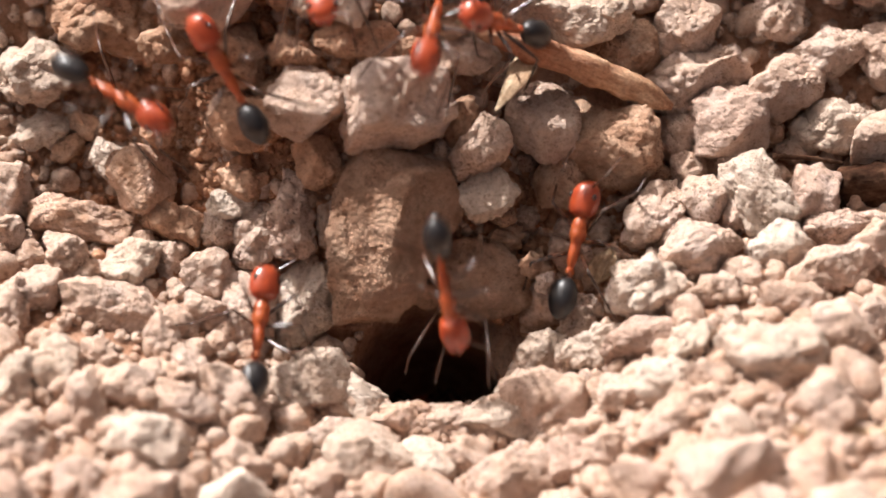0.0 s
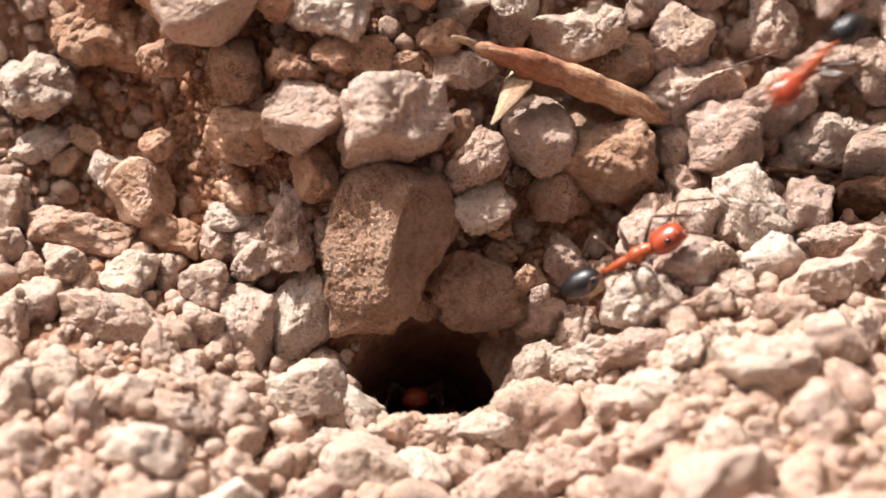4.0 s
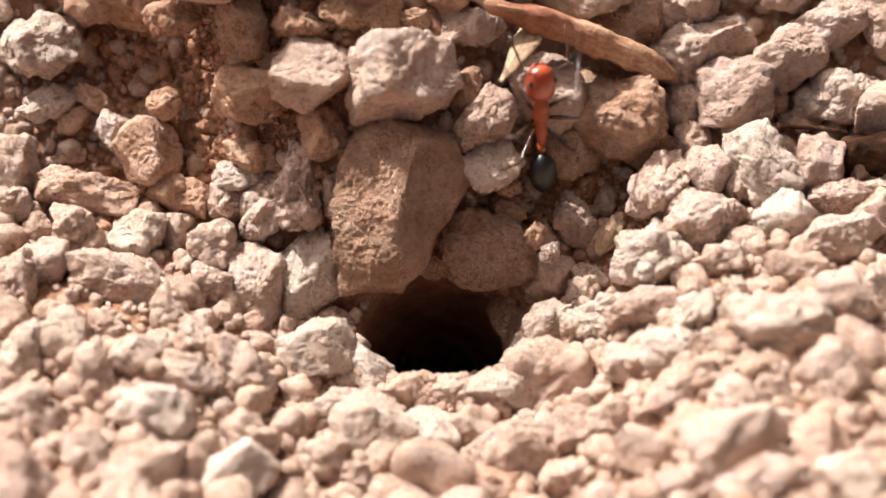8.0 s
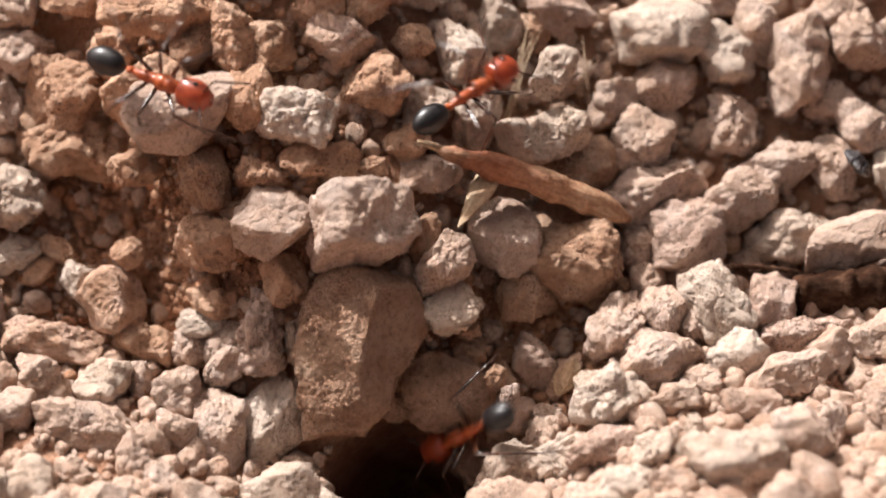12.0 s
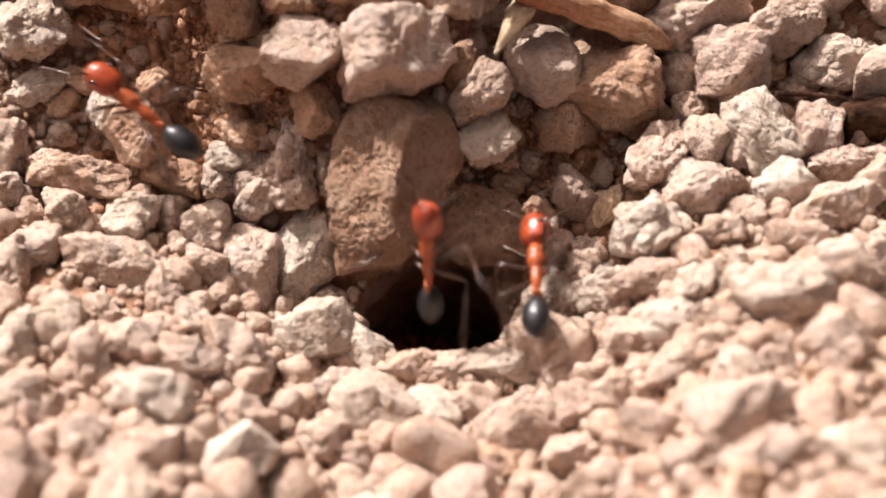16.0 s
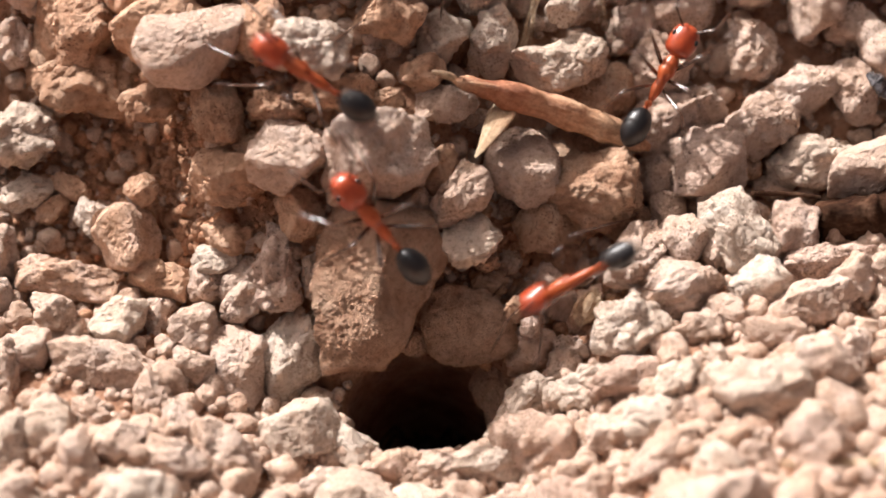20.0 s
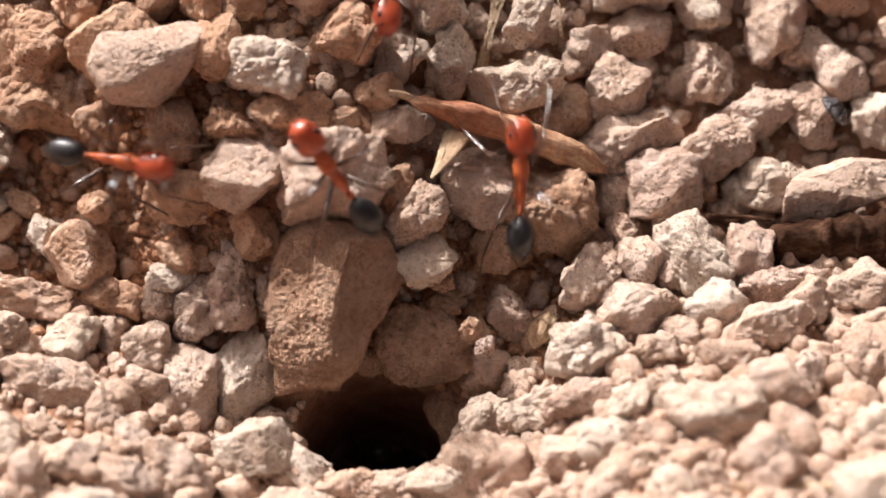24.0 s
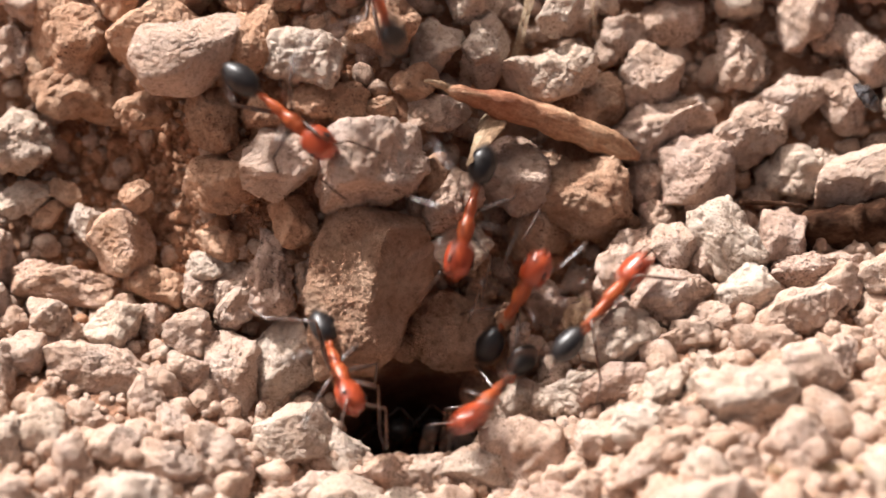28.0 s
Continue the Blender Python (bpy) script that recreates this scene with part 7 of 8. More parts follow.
    walk(ants[13], [
        (0.00, at(85.4, 26.3, 19.4, -25, -28, 139)), (4.90, at(85.4, 26.3, 19.4, -25, -28, 139)), (5.60, at(41.4, 16.9, 11.7, -25, -28, 139)),
        (5.80, at(32.7, 5.3, 10.4, -8, 0, 132)), (6.00, at(23.3, -5.6, 9.8, -6, 1, 132)), (6.20, at(8.4, -6.9, 4.6, -11, -6, 74)),
        (6.40, at(5.0, -6.9, 4.0, 11, 6, 134)), (6.60, at(2.0, -8.8, 2.6, 16, 1, 161)), (6.67, at(1.3, -5.3, -0.3, -1, 24, 110)),
        (6.73, at(0.6, -1.9, -3.2, -31, 23, 51)), (6.80, at(-0.1, 1.6, -6.0, -47, -0, -0)), (7.25, at(-0.1, 9.8, -18.2, -47, -0, -0)),
        (8.13, at(-0.1, 9.8, -18.2, -28, 39, 50)), (9.02, at(-0.1, 9.8, -18.2, 28, 39, 130)), (9.90, at(-0.1, 9.8, -18.2, 47, -0, 180)),
        (10.47, at(-0.1, 1.6, -6.0, 47, -0, 180)), (10.51, at(0.3, 2.5, -7.0, 55, -14, 122)), (10.56, at(0.8, 2.0, -7.0, 60, -13, 62)), (10.60, at(1.5, 1.0, -6.5, 56, 0, 4)),
        (10.70, at(2.2, -0.4, -3.5, 50, 0, -12)), (10.80, at(1.5, -1.2, -3.0, 48, 0, -6)), (10.90, at(3.2, -0.7, -0.4, 60, 0, -10)),
        (11.00, at(2.6, -0.1, 3.3, 64, 0, 4)),
        (11.20, at(1.5, 6.6, 10.6, 69, -2, 17)), (11.40, at(-0.5, 8.6, 18.3, 70, -12, 24)), (11.60, at(-1.1, 8.1, 18.9, 24, 6, 7)),
        (11.80, at(0.4, 13.8, 19.1, 51, 40, 8)), (12.00, at(3.7, 16.4, 20.2, 10, 50, -42)), (12.20, at(7.7, 17.3, 18.4, 49, 44, -66)),
        (12.40, at(11.2, 21.3, 19.1, 64, 33, -46)), (12.60, at(13.1, 23.5, 19.9, 40, 27, -31)), (13.20, at(18.8, 33.3, 27.8, 29, 12, -18)),
        (13.60, at(21.8, 37.3, 32.5, 90, 16, -21)), (14.30, at(48.7, 73.3, 42.3, 90, 16, -21)), (14.47, at(41.3, 75.0, 42.6, 70, -15, 14)),
        (14.63, at(33.9, 76.6, 42.8, 32, -25, 64)), (14.80, at(26.5, 78.3, 43.0, 0, -5, 108)), (15.05, at(15.4, 68.5, 38.2, -4, -26, 146)),
        (15.30, at(4.3, 58.7, 33.5, -24, -38, -166)), (16.00, at(0.5, 13.9, 20.9, -24, -38, -166)), (16.20, at(0.5, 12.5, 17.5, -46, -29, -153)),
        (16.40, at(0.5, 7.8, 15.4, -31, -19, -168)), (16.60, at(0.1, 5.0, 12.7, -18, -11, -178)), (16.80, at(-0.9, -0.6, 9.9, -13, -6, 175)),
        (16.87, at(-0.9, -1.2, 6.0, -21, 13, 118)), (16.93, at(-0.9, -1.8, 2.1, -42, 15, 57)), (17.00, at(-1.0, -2.4, -1.9, -54, -1, -1)),
        (17.20, at(-0.1, 1.6, -6.0, -47, -0, -0)), (17.65, at(-0.1, 9.8, -18.2, -47, -0, -0)), (17.80, at(-0.1, 9.8, -18.2, -28, 39, 50)),
        (17.95, at(-0.1, 9.8, -18.2, 28, 39, 130)), (18.10, at(-0.1, 9.8, -18.2, 47, -0, 180)), (18.67, at(-0.1, 1.6, -6.0, 47, -0, 180)),
        (18.71, at(1.0, 2.3, -6.1, 51, 25, -132)), (18.76, at(2.2, 3.0, -6.2, 79, 37, -70)), (18.80, at(3.3, 3.8, -6.3, 103, 21, -11)),
        (19.00, at(4.1, 2.6, -0.2, 67, 25, -46)), (19.10, at(5.8, 1.0, 1.9, 41, -9, -49)), (19.20, at(7.5, -0.5, 4.1, 8, -39, -33)),
        (19.40, at(14.4, 6.5, 8.8, 68, -4, -80)), (19.60, at(16.5, 8.5, 10.4, 24, -25, -25)), (19.80, at(17.0, 13.1, 12.8, 59, 6, -22)),
        (20.00, at(16.8, 15.9, 14.9, 42, 22, -22)), (20.20, at(23.5, 15.6, 13.5, 14, 34, -70)), (20.40, at(26.0, 15.2, 13.9, 1, 33, -73)),
        (20.60, at(24.9, 16.0, 14.4, 17, 32, -52)), (20.80, at(28.2, 17.6, 15.1, 30, 18, -25)), (21.00, at(29.6, 20.2, 16.8, 45, 22, -31)),
        (21.20, at(32.9, 23.5, 20.9, 25, 23, -29)), (21.40, at(36.9, 29.5, 23.7, 32, 22, -25)), (22.10, at(75.8, 52.2, 40.2, 32, 22, -25)),
        (22.50, at(58.8, 65.7, 41.7, 22, 1, 22)), (22.90, at(41.8, 79.3, 43.1, 0, -5, 72)), (23.30, at(24.9, 76.8, 37.6, -14, -29, 130)),
        (23.70, at(7.9, 74.3, 32.1, -45, -27, -162)), (24.40, at(2.6, 29.6, 28.0, -45, -27, -162)), (24.60, at(2.6, 24.8, 24.0, -46, -23, -165)),
        (24.80, at(1.3, 16.5, 21.2, -41, -35, -163)), (25.00, at(-0.1, 7.4, 17.1, -28, -31, 177)), (25.20, at(1.1, 6.8, 11.9, -39, -13, -168)),
        (25.40, at(3.1, 4.4, 7.8, -55, 2, 179)), (25.60, at(3.0, 2.4, 6.3, -24, 19, 170)), (25.67, at(3.0, 0.5, 3.5, -40, 25, 111)),
        (25.73, at(2.9, -1.5, 0.8, -54, 16, 53)), (25.80, at(2.8, -3.5, -1.9, -54, -0, -0)), (26.00, at(-0.1, 1.6, -6.0, -47, -0, -0)),
        (26.45, at(-0.1, 9.8, -18.2, -47, -0, -0)), (26.57, at(-0.1, 9.8, -18.2, -28, 39, 50)), (26.68, at(-0.1, 9.8, -18.2, 28, 39, 130)),
        (26.80, at(-0.1, 9.8, -18.2, 47, -0, 180)), (27.37, at(-0.1, 1.6, -6.0, 47, -0, 180)), (27.41, at(0.5, 1.6, -2.7, 55, 11, -123)),
        (27.46, at(1.1, 1.7, 0.6, 69, 11, -65)), (27.50, at(1.7, 1.8, 4.0, 76, -1, -8)), (27.70, at(0.9, 7.0, 13.5, 74, -1, 16)),
        (27.85, at(-0.8, 9.0, 18.5, 20, 7, 12)), (28.00, at(-3.0, 15.7, 24.7, 82, -13, 47)),
    ])
    stride(ants[13], 13, [(4.90, 7.25), (9.90, 14.30), (15.30, 17.65), (18.10, 22.10), (23.70, 26.45), (26.80, 28.00)])
    walk(ants[14], [
        (0.00, at(1.1, 10.4, -19.4, 47, -0, 180)), (5.80, at(1.1, 10.4, -19.4, 47, -0, 180)), (6.37, at(1.1, 1.7, -6.3, 47, -0, 180)),
        (6.41, at(0.5, 2.3, -6.3, 59, -26, 126)), (6.46, at(-0.1, 3.0, -6.3, 91, -29, 59)), (6.50, at(-0.6, 3.7, -6.3, 107, -5, 2)),
        (6.60, at(-0.8, 11.6, -6.3, 107, -2, 1)), (6.80, at(-4.7, 1.0, 11.2, 76, 12, 47)), (7.00, at(-3.4, 4.7, 14.5, 55, 18, -5)),
        (7.20, at(-5.3, 10.7, 19.6, 70, -6, 3)), (7.40, at(-6.7, 14.8, 23.1, 31, -3, 11)), (8.10, at(-38.2, 46.8, 45.9, 31, -3, 11)),
        (8.27, at(-14.4, 60.9, 39.3, 18, 10, -40)), (8.45, at(9.5, 75.0, 32.7, 0, 7, -93)), (8.62, at(33.3, 58.7, 33.5, -24, -2, -156)),
        (8.80, at(57.1, 42.5, 34.3, -27, -27, 143)), (9.50, at(18.6, 19.2, 18.1, -27, -27, 143)), (9.80, at(11.6, 11.3, 13.2, -32, -28, 151)),
        (10.00, at(8.3, 7.6, 9.4, -46, -25, 147)), (10.20, at(3.8, 3.6, 6.9, -30, -12, 152)), (10.30, at(2.1, 2.8, -0.2, -42, 0, 165)), (10.40, at(2.0, 2.2, -5.0, -40, 10, 175)),
        (10.60, at(1.8, 5.0, -10.0, -20, 0, 176)), (10.67, at(1.6, 5.5, -11.0, -5, 23, 120)), (10.73, at(1.4, 6.0, -12.0, -34, 23, 56)),
        (10.80, at(1.1, 6.5, -13.0, -47, -0, -0)), (11.25, at(1.1, 10.4, -19.4, -47, -0, -0)), (13.00, at(1.1, 10.4, -19.4, -28, 39, 50)),
        (14.75, at(1.1, 10.4, -19.4, 28, 39, 130)), (16.50, at(1.1, 10.4, -19.4, 47, -0, 180)), (17.07, at(1.1, 1.7, -6.3, 47, -0, 180)),
        (17.11, at(0.7, 1.8, -6.3, 59, -26, 126)), (17.16, at(0.3, 2.0, -6.3, 91, -29, 59)), (17.20, at(-0.1, 2.1, -6.3, 107, -5, 2)),
        (17.40, at(-0.3, 8.8, -6.3, 107, -1, 0)), (17.60, at(0.8, 12.6, -6.3, 106, 10, -5)), (17.70, at(-1.2, 4.7, 1.0, 91, 5, 61)),
        (17.80, at(-3.3, -3.1, 8.4, 80, 16, 128)), (17.90, at(-4.1, -0.9, 9.3, 51, 17, 85)), (18.00, at(-5.0, 1.3, 10.2, 29, -0, 48)),
        (18.20, at(-6.5, 0.6, 9.0, -6, 3, 39)), (18.30, at(-7.0, 1.0, 10.0, 32, 2, 53)), (18.40, at(-7.4, 1.4, 11.0, 70, -8, 63)),
        (18.50, at(-7.0, 2.3, 11.0, 37, -18, 44)), (18.60, at(-6.7, 3.2, 11.0, 6, -36, 33)), (18.80, at(-9.6, 6.2, 11.4, 58, -39, 12)),
        (19.00, at(-11.1, 6.2, 11.6, 51, -38, 20)), (19.20, at(-9.5, 6.4, 15.5, 76, 0, -19)), (19.40, at(-9.2, 8.0, 17.8, 36, 3, -17)),
        (19.60, at(-9.7, 12.4, 21.3, 69, -5, -16)), (19.80, at(-10.5, 17.6, 24.8, 41, -3, 6)), (20.50, at(-43.7, 48.0, 46.0, 41, -3, 6)),
        (21.65, at(-51.8, 61.5, 47.5, 21, -16, 66)), (22.80, at(-60.0, 75.0, 48.9, 0, -5, 127)), (23.95, at(-71.5, 46.6, 30.6, -10, 19, -170)),
        (25.10, at(-83.0, 18.3, 12.3, 11, 37, -95)), (25.80, at(-38.3, 12.7, 11.4, 11, 37, -95)), (26.00, at(-33.1, 14.0, 10.2, -1, 39, -91)),
        (26.20, at(-27.1, 13.6, 10.3, -2, 39, -86)), (26.40, at(-24.2, 13.2, 10.2, 3, 39, -86)), (26.60, at(-21.9, 13.5, 11.3, 26, 39, -73)),
        (26.80, at(-15.9, 8.0, 13.3, 3, 38, -115)), (27.00, at(-8.3, 4.7, 10.4, -0, 52, -118)), (27.10, at(-6.7, 0.6, 8.1, -7, 8, -131)),
        (27.20, at(-5.0, -3.6, 5.9, -3, -37, -142)), (27.30, at(-3.6, -2.4, 1.8, -34, -39, -75)), (27.40, at(-2.1, -1.2, -2.2, -49, -19, -20)),
        (27.60, at(1.1, 1.7, -6.3, -47, -0, -0)), (28.00, at(1.1, 1.7, -6.3, -47, -0, -0)),
    ])
    stride(ants[14], 14, [(5.80, 8.10), (8.80, 11.25), (16.50, 20.50), (25.10, 28.00)])
    walk(ants[15], [
        (0.00, at(-8.3, 59.6, 46.7, -21, -21, -168)), (5.90, at(-8.3, 59.6, 46.7, -21, -21, -168)), (6.60, at(-1.2, 15.2, 22.3, -21, -21, -168)),
        (6.80, at(-1.0, 11.0, 18.4, -19, -22, -171)), (7.00, at(-0.3, 7.2, 16.9, -31, -11, -172)), (7.20, at(0.7, 6.2, 12.7, -47, -2, -171)),
        (7.30, at(1.2, 1.9, 10.5, -63, 24, 118)), (7.40, at(1.7, -2.4, 8.2, -94, 16, 38)), (7.50, at(0.9, -3.0, 4.0, -37, 39, 116)),
        (7.60, at(0.1, -3.6, -0.2, 1, -2, 178)), (7.67, at(-0.4, -1.8, -2.3, -10, 18, 121)), (7.73, at(-0.8, 0.0, -4.4, -34, 20, 58)),
        (7.80, at(-1.3, 1.8, -6.5, -47, -0, -0)), (8.25, at(-1.3, 11.0, -20.6, -47, -0, -0)), (8.39, at(-1.3, 7.9, -15.9, -28, 39, 50)),
        (8.53, at(-1.3, 4.9, -11.2, 28, 39, 130)), (8.67, at(-1.3, 1.8, -6.5, 47, -0, 180)), (8.71, at(-0.7, 2.0, -6.5, 56, 26, -128)),
        (8.76, at(-0.1, 2.3, -6.4, 87, 32, -62)), (8.80, at(0.5, 2.5, -6.3, 106, 11, -5)), (9.00, at(1.7, 7.1, -6.3, 99, 29, -15)),
        (9.20, at(4.2, 7.1, -6.3, 98, 31, -16)), (9.30, at(5.0, 2.0, -1.4, 53, -4, -35)), (9.40, at(5.9, -3.1, 3.5, 9, -42, -24)),
        (9.60, at(12.1, 3.9, 6.1, 52, -9, -69)), (9.80, at(13.8, 3.8, 8.6, 63, -12, -78)), (10.00, at(14.0, 3.8, 9.2, 27, -33, -37)),
        (10.20, at(14.1, 6.1, 9.8, 67, -24, -53)), (10.40, at(15.0, 6.8, 11.3, 51, -30, -40)), (10.60, at(15.3, 10.6, 13.0, 34, -10, -16)),
        (10.80, at(14.4, 12.6, 14.0, 28, 8, -3)), (11.00, at(14.4, 12.5, 13.5, 27, 7, -4)), (11.20, at(14.6, 14.5, 14.3, 25, 12, -2)),
        (11.40, at(17.2, 22.4, 20.5, 66, 9, -5)), (12.10, at(51.6, 51.4, 40.1, 66, 9, -5)), (12.30, at(36.4, 63.2, 41.4, 36, -11, 33)),
        (12.50, at(21.3, 75.0, 42.6, 0, -7, 75)), (12.70, at(6.1, 71.1, 45.6, -9, -13, 140)), (12.90, at(-9.1, 67.1, 48.5, -19, -7, -155)),
        (13.60, at(-2.2, 22.6, 26.4, -19, -7, -155)), (14.20, at(2.5, 16.2, 20.5, -28, -4, -131)), (14.50, at(5.9, 11.4, 17.1, -14, -1, -149)),
        (14.60, at(6.5, 10.4, 12.9, -34, 7, -150)), (14.80, at(6.4, 4.8, 5.0, -23, -19, 162)), (15.00, at(5.9, 0.5, 0.6, -20, 40, 165)),
        (15.20, at(3.3, 1.7, -4.5, -25, 10, 160)), (15.27, at(1.8, 1.7, -5.1, -7, 21, 114)), (15.33, at(0.3, 1.8, -5.8, -34, 21, 54)),
        (15.40, at(-1.3, 1.8, -6.5, -47, -0, -0)), (15.85, at(-1.3, 11.0, -20.6, -47, -0, -0)), (15.92, at(-1.3, 7.9, -15.9, -28, 39, 50)),
        (16.00, at(-1.3, 4.9, -11.2, 28, 39, 130)), (16.07, at(-1.3, 1.8, -6.5, 47, -0, 180)), (16.11, at(-0.3, 2.4, -6.5, 61, -26, 124)),
        (16.16, at(0.7, 3.0, -6.4, 93, -26, 56)), (16.20, at(1.8, 3.6, -6.3, 107, -0, 0)), (16.40, at(3.0, 1.1, 3.2, 75, -6, -30)),
        (16.60, at(4.5, 2.1, 6.5, 76, 10, -41)), (16.80, at(4.8, 4.3, 7.8, 82, 3, -15)), (17.00, at(4.0, 7.5, 13.7, 86, 2, 28)),
        (17.20, at(3.7, 9.5, 13.7, 29, 30, 14)), (17.40, at(3.5, 12.5, 18.3, 30, 33, 18)), (17.60, at(3.9, 18.6, 21.0, 27, 28, 11)),
        (18.30, at(19.5, 60.8, 40.8, 27, 28, 11)), (18.63, at(12.9, 63.3, 40.1, -14, 41, -60)), (18.97, at(6.3, 65.8, 39.3, -43, 15, -121)),
        (19.30, at(-0.3, 68.3, 38.6, -37, -21, -169)), (20.00, at(-0.1, 23.3, 24.7, -37, -21, -169)), (20.20, at(0.0, 16.9, 22.5, -30, -29, -167)),
        (20.40, at(-0.3, 14.6, 21.6, -39, -25, -158)), (20.60, at(-0.8, 13.5, 20.0, -36, -20, -159)), (20.80, at(-1.2, 11.7, 19.7, -26, -22, -173)),
        (21.00, at(-0.8, 8.4, 18.6, -26, -23, -178)), (21.20, at(0.4, 6.6, 15.1, -69, -7, -173)), (21.40, at(2.2, 2.8, 9.1, -18, 11, 174)),
        (21.47, at(2.1, 2.7, 5.4, -32, 22, 116)), (21.53, at(2.1, 2.6, 1.8, -50, 17, 55)), (21.60, at(2.0, 2.4, -1.9, -54, -0, -0)),
        (21.80, at(-1.3, 1.8, -6.5, -47, -0, -0)), (22.25, at(-1.3, 11.0, -20.6, -47, -0, -0)), (22.33, at(-1.3, 11.0, -20.6, -28, 39, 50)),
        (22.42, at(-1.3, 11.0, -20.6, 28, 39, 130)), (22.50, at(-1.3, 11.0, -20.6, 47, -0, 180)), (23.07, at(-1.3, 1.8, -6.5, 47, -0, 180)),
        (23.11, at(0.7, 3.8, -6.5, 59, -26, 126)), (23.16, at(2.7, 5.8, -6.4, 90, -29, 59)), (23.20, at(4.7, 7.8, -6.3, 107, -6, 3)),
        (23.35, at(5.7, 3.8, -1.4, 70, -22, -15)), (23.50, at(6.7, -0.2, 3.5, 30, -45, -19)), (23.80, at(9.4, 3.9, 6.5, 73, 0, -43)),
        (24.00, at(9.8, 10.1, 12.9, 56, 4, 3)), (24.20, at(9.5, 11.8, 15.8, 64, -11, 20)), (24.40, at(5.5, 12.2, 17.7, 31, 24, 6)),
        (24.60, at(6.8, 12.5, 17.7, 30, 17, -0)), (24.70, at(7.4, 12.9, 18.3, 27, 15, -3)), (25.00, at(7.6, 13.2, 18.1, 25, 4, 9)),
        (25.20, at(8.0, 19.5, 18.3, 27, 10, 7)), (25.40, at(8.4, 23.9, 21.0, 39, 12, 5)), (26.10, at(29.3, 63.8, 41.4, 39, 12, 5)),
        (26.30, at(31.9, 64.2, 41.4, 29, -20, 51)), (26.50, at(34.6, 64.6, 41.5, -5, -32, 111)), (26.70, at(37.2, 65.1, 41.5, -33, -11, 166)),
        (27.40, at(12.6, 27.4, 23.8, -33, -11, 166)), (27.60, at(11.4, 23.2, 19.3, -58, -14, 170)), (27.80, at(7.1, 11.9, 16.7, -26, -25, 164)),
        (28.00, at(3.3, 7.4, 12.0, -40, -30, -176)),
    ])
    stride(ants[15], 15, [(5.90, 8.25), (8.10, 12.10), (12.90, 15.85), (15.50, 18.30), (19.30, 22.25), (22.50, 26.10), (26.70, 28.00)])
    walk(ants[16], [
        (0.00, at(40.3, 58.4, 40.8, -57, -9, 178)), (17.50, at(40.3, 58.4, 40.8, -57, -9, 178)), (18.20, at(12.2, 23.2, 19.7, -57, -9, 178)),
        (18.40, at(11.6, 16.2, 16.4, -15, -16, 174)), (18.60, at(10.5, 11.9, 15.4, -31, -19, 166)), (18.80, at(10.1, 11.4, 14.4, -61, -17, 166)),
        (19.00, at(10.7, 11.0, 13.9, -53, -12, 174)), (19.20, at(5.2, 7.3, 9.8, -37, -25, 172)), (19.40, at(3.2, 1.4, 6.0, -5, 14, 163)),
        (19.45, at(2.4, 1.3, 2.1, -32, 29, 83)), (19.50, at(1.7, 1.1, -1.9, -53, 7, 7)), (19.70, at(-0.1, 1.4, -5.8, -47, -0, -0)),
        (20.15, at(-0.1, 9.2, -17.0, -47, -0, -0)), (22.03, at(-0.1, 9.2, -17.0, -28, 39, 50)), (23.92, at(-0.1, 9.2, -17.0, 28, 39, 130)),
        (25.80, at(-0.1, 9.2, -17.0, 47, -0, 180)), (26.37, at(-0.1, 1.4, -5.8, 47, -0, 180)), (26.41, at(2.2, 2.8, -6.0, 59, 26, -126)),
        (26.46, at(4.6, 4.1, -6.2, 91, 29, -59)), (26.50, at(6.9, 5.4, -6.3, 107, 5, -2)), (26.55, at(6.9, 0.8, -1.2, 58, -3, -12)),
        (26.60, at(6.9, -3.8, 3.8, 9, -16, -12)), (26.80, at(8.8, 6.1, 7.2, 54, 4, -13)), (27.00, at(13.4, 8.5, 12.6, 38, -10, -27)),
        (27.20, at(11.9, 9.9, 13.0, 40, 3, -8)), (27.40, at(8.6, 11.6, 15.8, 63, -14, 23)), (27.60, at(3.9, 14.8, 19.8, 57, -10, 51)),
        (27.80, at(0.0, 20.4, 23.3, 58, -4, 50)), (28.00, at(-2.7, 23.8, 27.3, 41, 2, 31)),
    ])
    stride(ants[16], 16, [(17.50, 20.15), (25.80, 28.00)])
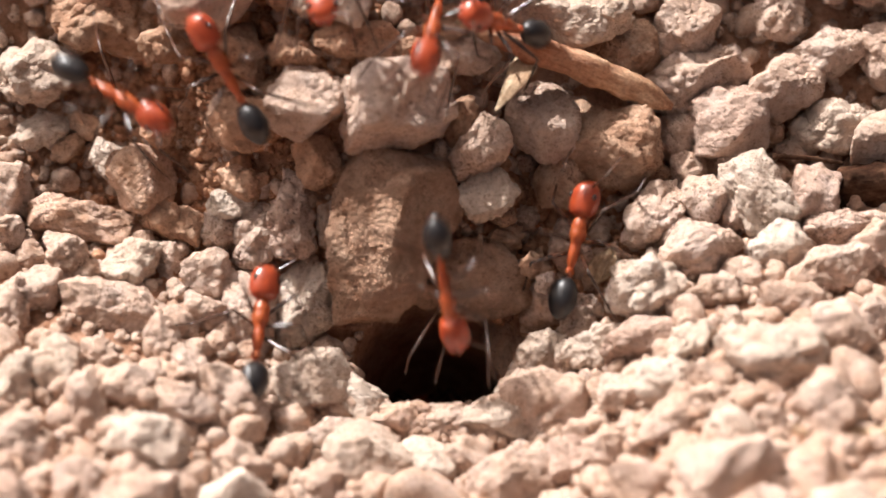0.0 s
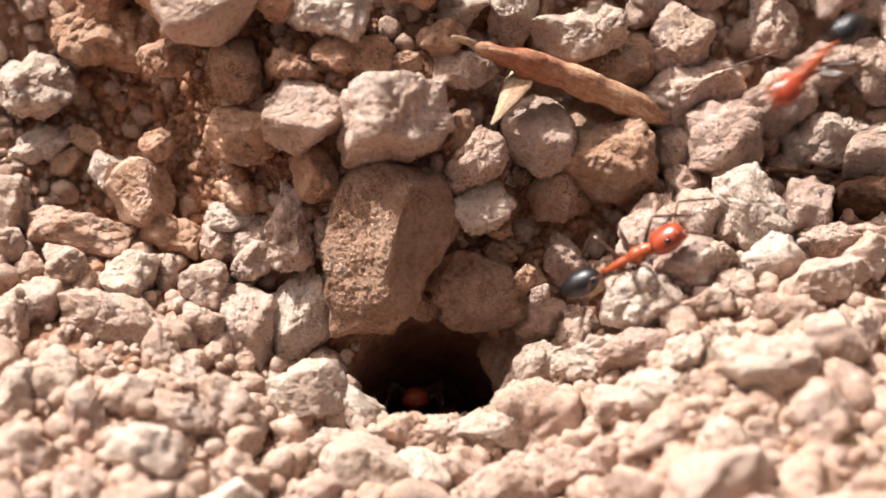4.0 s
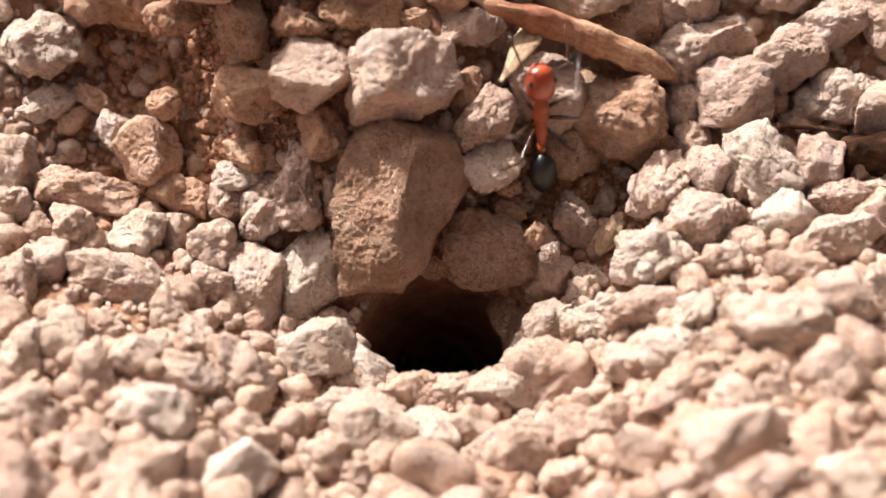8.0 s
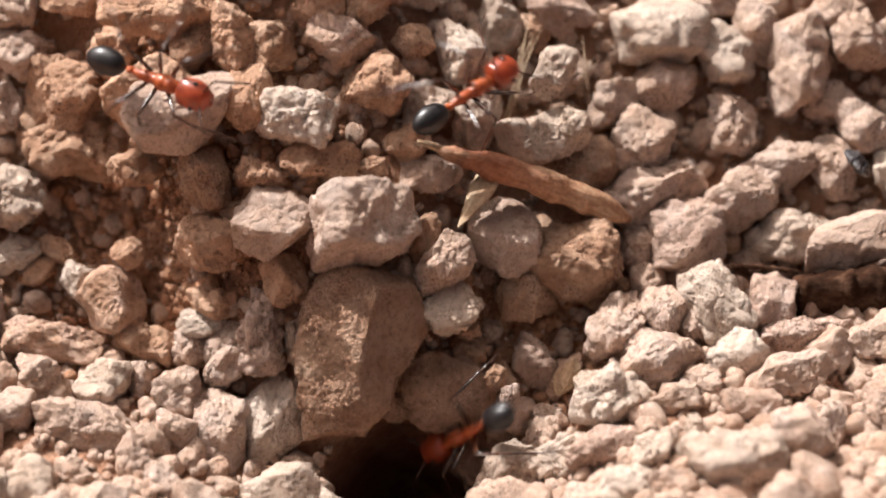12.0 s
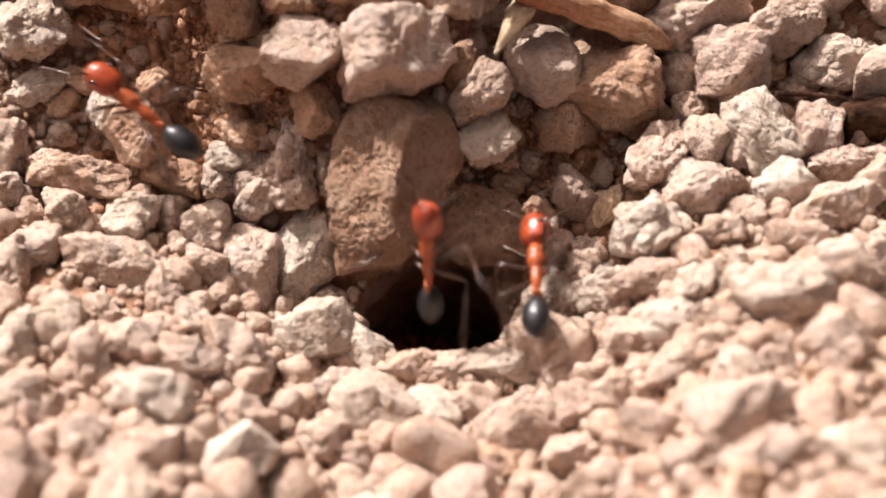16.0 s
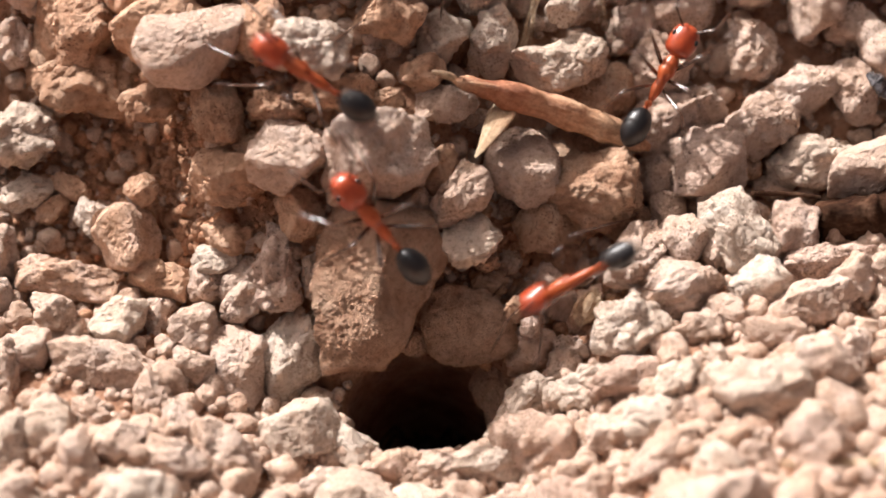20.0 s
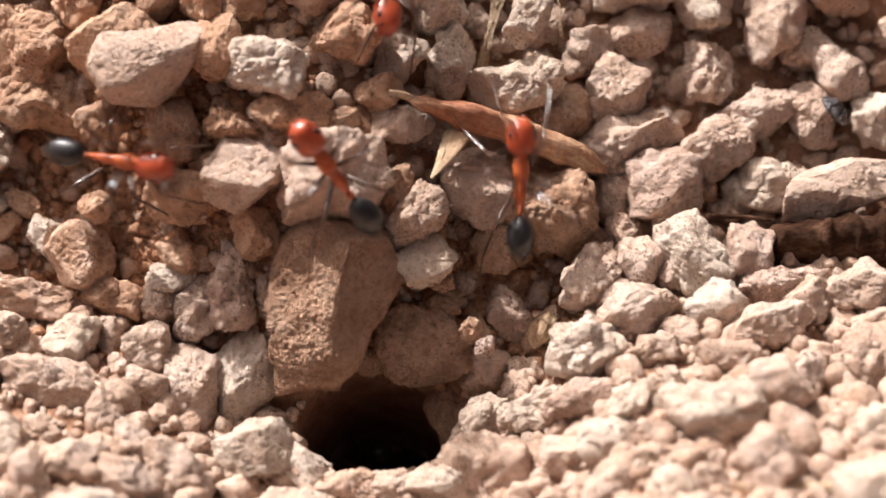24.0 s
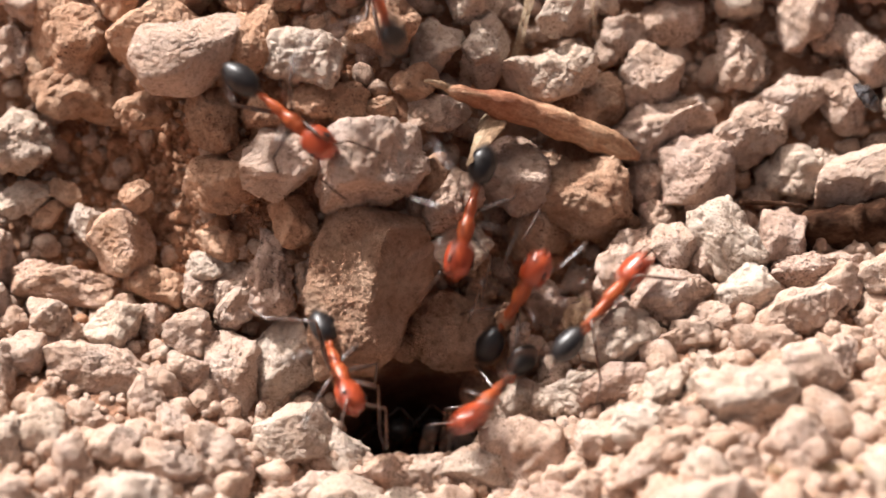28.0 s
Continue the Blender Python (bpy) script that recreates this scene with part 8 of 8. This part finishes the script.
    walk(ants[17], [
        (0.00, at(-26.2, 59.8, 47.2, -32, -19, 174)), (17.50, at(-26.2, 59.8, 47.2, -32, -19, 174)), (18.20, at(-5.9, 19.7, 25.3, -32, -19, 174)),
        (18.40, at(-5.8, 12.5, 22.0, -19, -10, 172)), (18.60, at(-5.7, 6.8, 15.8, -28, -1, 177)), (18.80, at(-3.6, 1.4, 11.6, -23, -18, -159)),
        (19.00, at(-4.0, -1.4, 9.5, -76, -38, -98)), (19.10, at(-2.9, -1.1, 3.8, -71, -18, -52)), (19.20, at(-1.7, -0.9, -1.9, -53, -6, -6)),
        (19.40, at(1.1, 1.6, -6.0, -47, -0, -0)), (19.85, at(1.1, 9.8, -18.2, -47, -0, -0)), (22.20, at(1.1, 9.8, -18.2, -28, 39, 50)),
        (24.55, at(1.1, 9.8, -18.2, 28, 39, 130)), (26.90, at(1.1, 9.8, -18.2, 47, -0, 180)), (27.47, at(1.1, 1.6, -6.0, 47, -0, 180)),
        (27.51, at(1.0, 1.8, -6.1, 61, -26, 124)), (27.56, at(0.9, 2.1, -6.2, 93, -26, 56)), (27.60, at(0.8, 2.3, -6.3, 107, -0, 0)),
        (27.67, at(1.0, 1.0, -4.9, 54, 1, -4)), (27.73, at(1.3, -0.3, -3.4, 0, -2, -6)), (27.80, at(1.5, -1.6, -1.9, -53, -6, -6)),
        (27.90, at(4.0, -2.1, 0.5, -51, 36, 53)), (28.00, at(6.5, -2.6, 2.9, 3, 44, 147)),
    ])
    stride(ants[17], 17, [(17.50, 19.85), (26.90, 28.00)])
    walk(ants[18], [
        (0.00, at(72.1, -42.2, 9.3, 26, 2, 100)), (18.00, at(72.1, -42.2, 9.3, 26, 2, 100)), (18.70, at(35.2, -16.5, 10.5, 26, 2, 100)),
        (18.90, at(30.4, -13.0, 9.7, 28, 2, 98)), (19.00, at(26.2, -9.6, 9.4, 20, 2, 94)), (19.10, at(25.7, -7.2, 10.2, 17, 2, 44)),
        (19.20, at(25.2, -4.8, 11.1, 16, -0, -5)), (19.40, at(28.9, 8.4, 9.8, 31, -0, -4)), (19.60, at(28.0, 9.7, 10.3, 34, -0, 39)),
        (19.80, at(22.6, 6.6, 11.5, 1, 0, 84)), (20.00, at(11.5, 3.8, 6.9, -30, -2, 96)), (20.20, at(5.4, 2.1, 1.6, -60, -19, 123)),
        (20.30, at(2.0, 1.9, -2.3, -48, -13, 60)), (20.40, at(-1.3, 1.7, -6.3, -47, -0, -0)), (20.85, at(-1.3, 10.4, -19.4, -47, -0, -0)),
        (22.27, at(-1.3, 10.4, -19.4, -28, 39, 50)), (23.68, at(-1.3, 10.4, -19.4, 28, 39, 130)), (25.10, at(-1.3, 10.4, -19.4, 47, -0, 180)),
        (25.67, at(-1.3, 1.7, -6.3, 47, -0, 180)), (25.71, at(-0.3, 2.9, -6.3, 58, 26, -126)), (25.76, at(0.7, 4.1, -6.3, 89, 30, -60)),
        (25.80, at(1.6, 5.3, -6.3, 107, 7, -3)), (26.00, at(2.3, 12.1, -6.3, 105, 14, -7)), (26.20, at(4.9, 1.7, 5.0, 76, -6, -40)),
        (26.40, at(9.3, 9.5, 11.8, 67, 6, -2)), (26.60, at(11.7, 14.9, 16.3, 19, 20, -11)), (26.80, at(14.5, 23.8, 19.1, 27, 16, -11)),
        (27.50, at(45.0, 56.9, 40.7, 27, 16, -11)), (28.00, at(45.0, 56.9, 40.7, 27, 16, -11)),
    ])
    stride(ants[18], 18, [(18.00, 20.85), (25.10, 27.50)])
    walk(ants[19], [
        (0.00, at(36.1, 65.5, 41.5, -34, -2, 178)), (19.30, at(36.1, 65.5, 41.5, -34, -2, 178)), (20.00, at(12.2, 27.4, 23.9, -34, -2, 178)),
        (20.20, at(12.4, 23.5, 20.3, -42, -6, -180)), (20.40, at(12.7, 17.9, 16.8, -36, -12, 180)), (20.60, at(13.0, 10.8, 13.2, -20, -11, 163)),
        (20.80, at(11.6, 5.7, 8.0, -39, -4, 120)), (21.00, at(7.2, 1.3, 3.4, -15, -0, 109)), (21.10, at(5.2, 0.7, 0.5, -26, 17, 70)),
        (21.20, at(3.3, 0.0, -2.4, -47, 23, 25)), (21.40, at(-0.1, 1.8, -6.5, -47, -0, -0)), (21.85, at(-0.1, 11.0, -20.6, -47, -0, -0)),
        (22.10, at(-0.1, 11.0, -20.6, -28, 39, 50)), (22.35, at(-0.1, 11.0, -20.6, 28, 39, 130)), (22.60, at(-0.1, 11.0, -20.6, 47, -0, 180)),
        (23.17, at(-0.1, 1.8, -6.5, 47, -0, 180)), (23.21, at(1.5, 1.9, -2.4, 60, 9, -131)), (23.26, at(3.2, 1.9, 1.6, 75, 5, -82)),
        (23.30, at(4.8, 2.0, 5.7, 82, -9, -34)), (23.50, at(3.9, 4.9, 8.6, 66, -3, 5)), (23.80, at(0.5, 7.2, 14.1, 77, -9, 20)),
        (24.00, at(-2.6, 6.7, 17.6, 71, -29, 18)), (24.20, at(-3.7, 6.5, 17.7, 18, -11, 7)), (24.40, at(-5.5, 10.9, 20.3, 87, -13, 8)),
        (24.60, at(-6.5, 11.6, 21.5, 19, -14, 10)), (24.80, at(-8.9, 16.8, 25.0, 84, -6, 14)), (25.50, at(-41.0, 48.3, 46.1, 84, -6, 14)),
        (25.75, at(-42.1, 61.7, 47.5, 42, -8, 22)), (26.00, at(-43.3, 75.0, 48.9, 0, -3, 29)), (26.17, at(-44.1, 68.9, 48.3, 14, 19, -21)),
        (26.33, at(-44.9, 62.8, 47.6, 3, 42, -80)), (26.50, at(-45.7, 56.7, 46.9, -32, 43, -157)), (27.20, at(-14.9, 23.9, 31.8, -32, 43, -157)),
        (27.40, at(-12.5, 21.3, 28.0, -26, 34, -150)), (27.60, at(-10.8, 16.6, 24.1, -23, 26, -145)), (27.80, at(-11.4, 12.4, 21.9, -68, 41, -171)),
        (28.00, at(-8.4, 10.9, 18.8, -36, 46, -152)),
    ])
    stride(ants[19], 19, [(19.30, 21.85), (22.60, 25.50), (26.50, 28.00)])


motions()
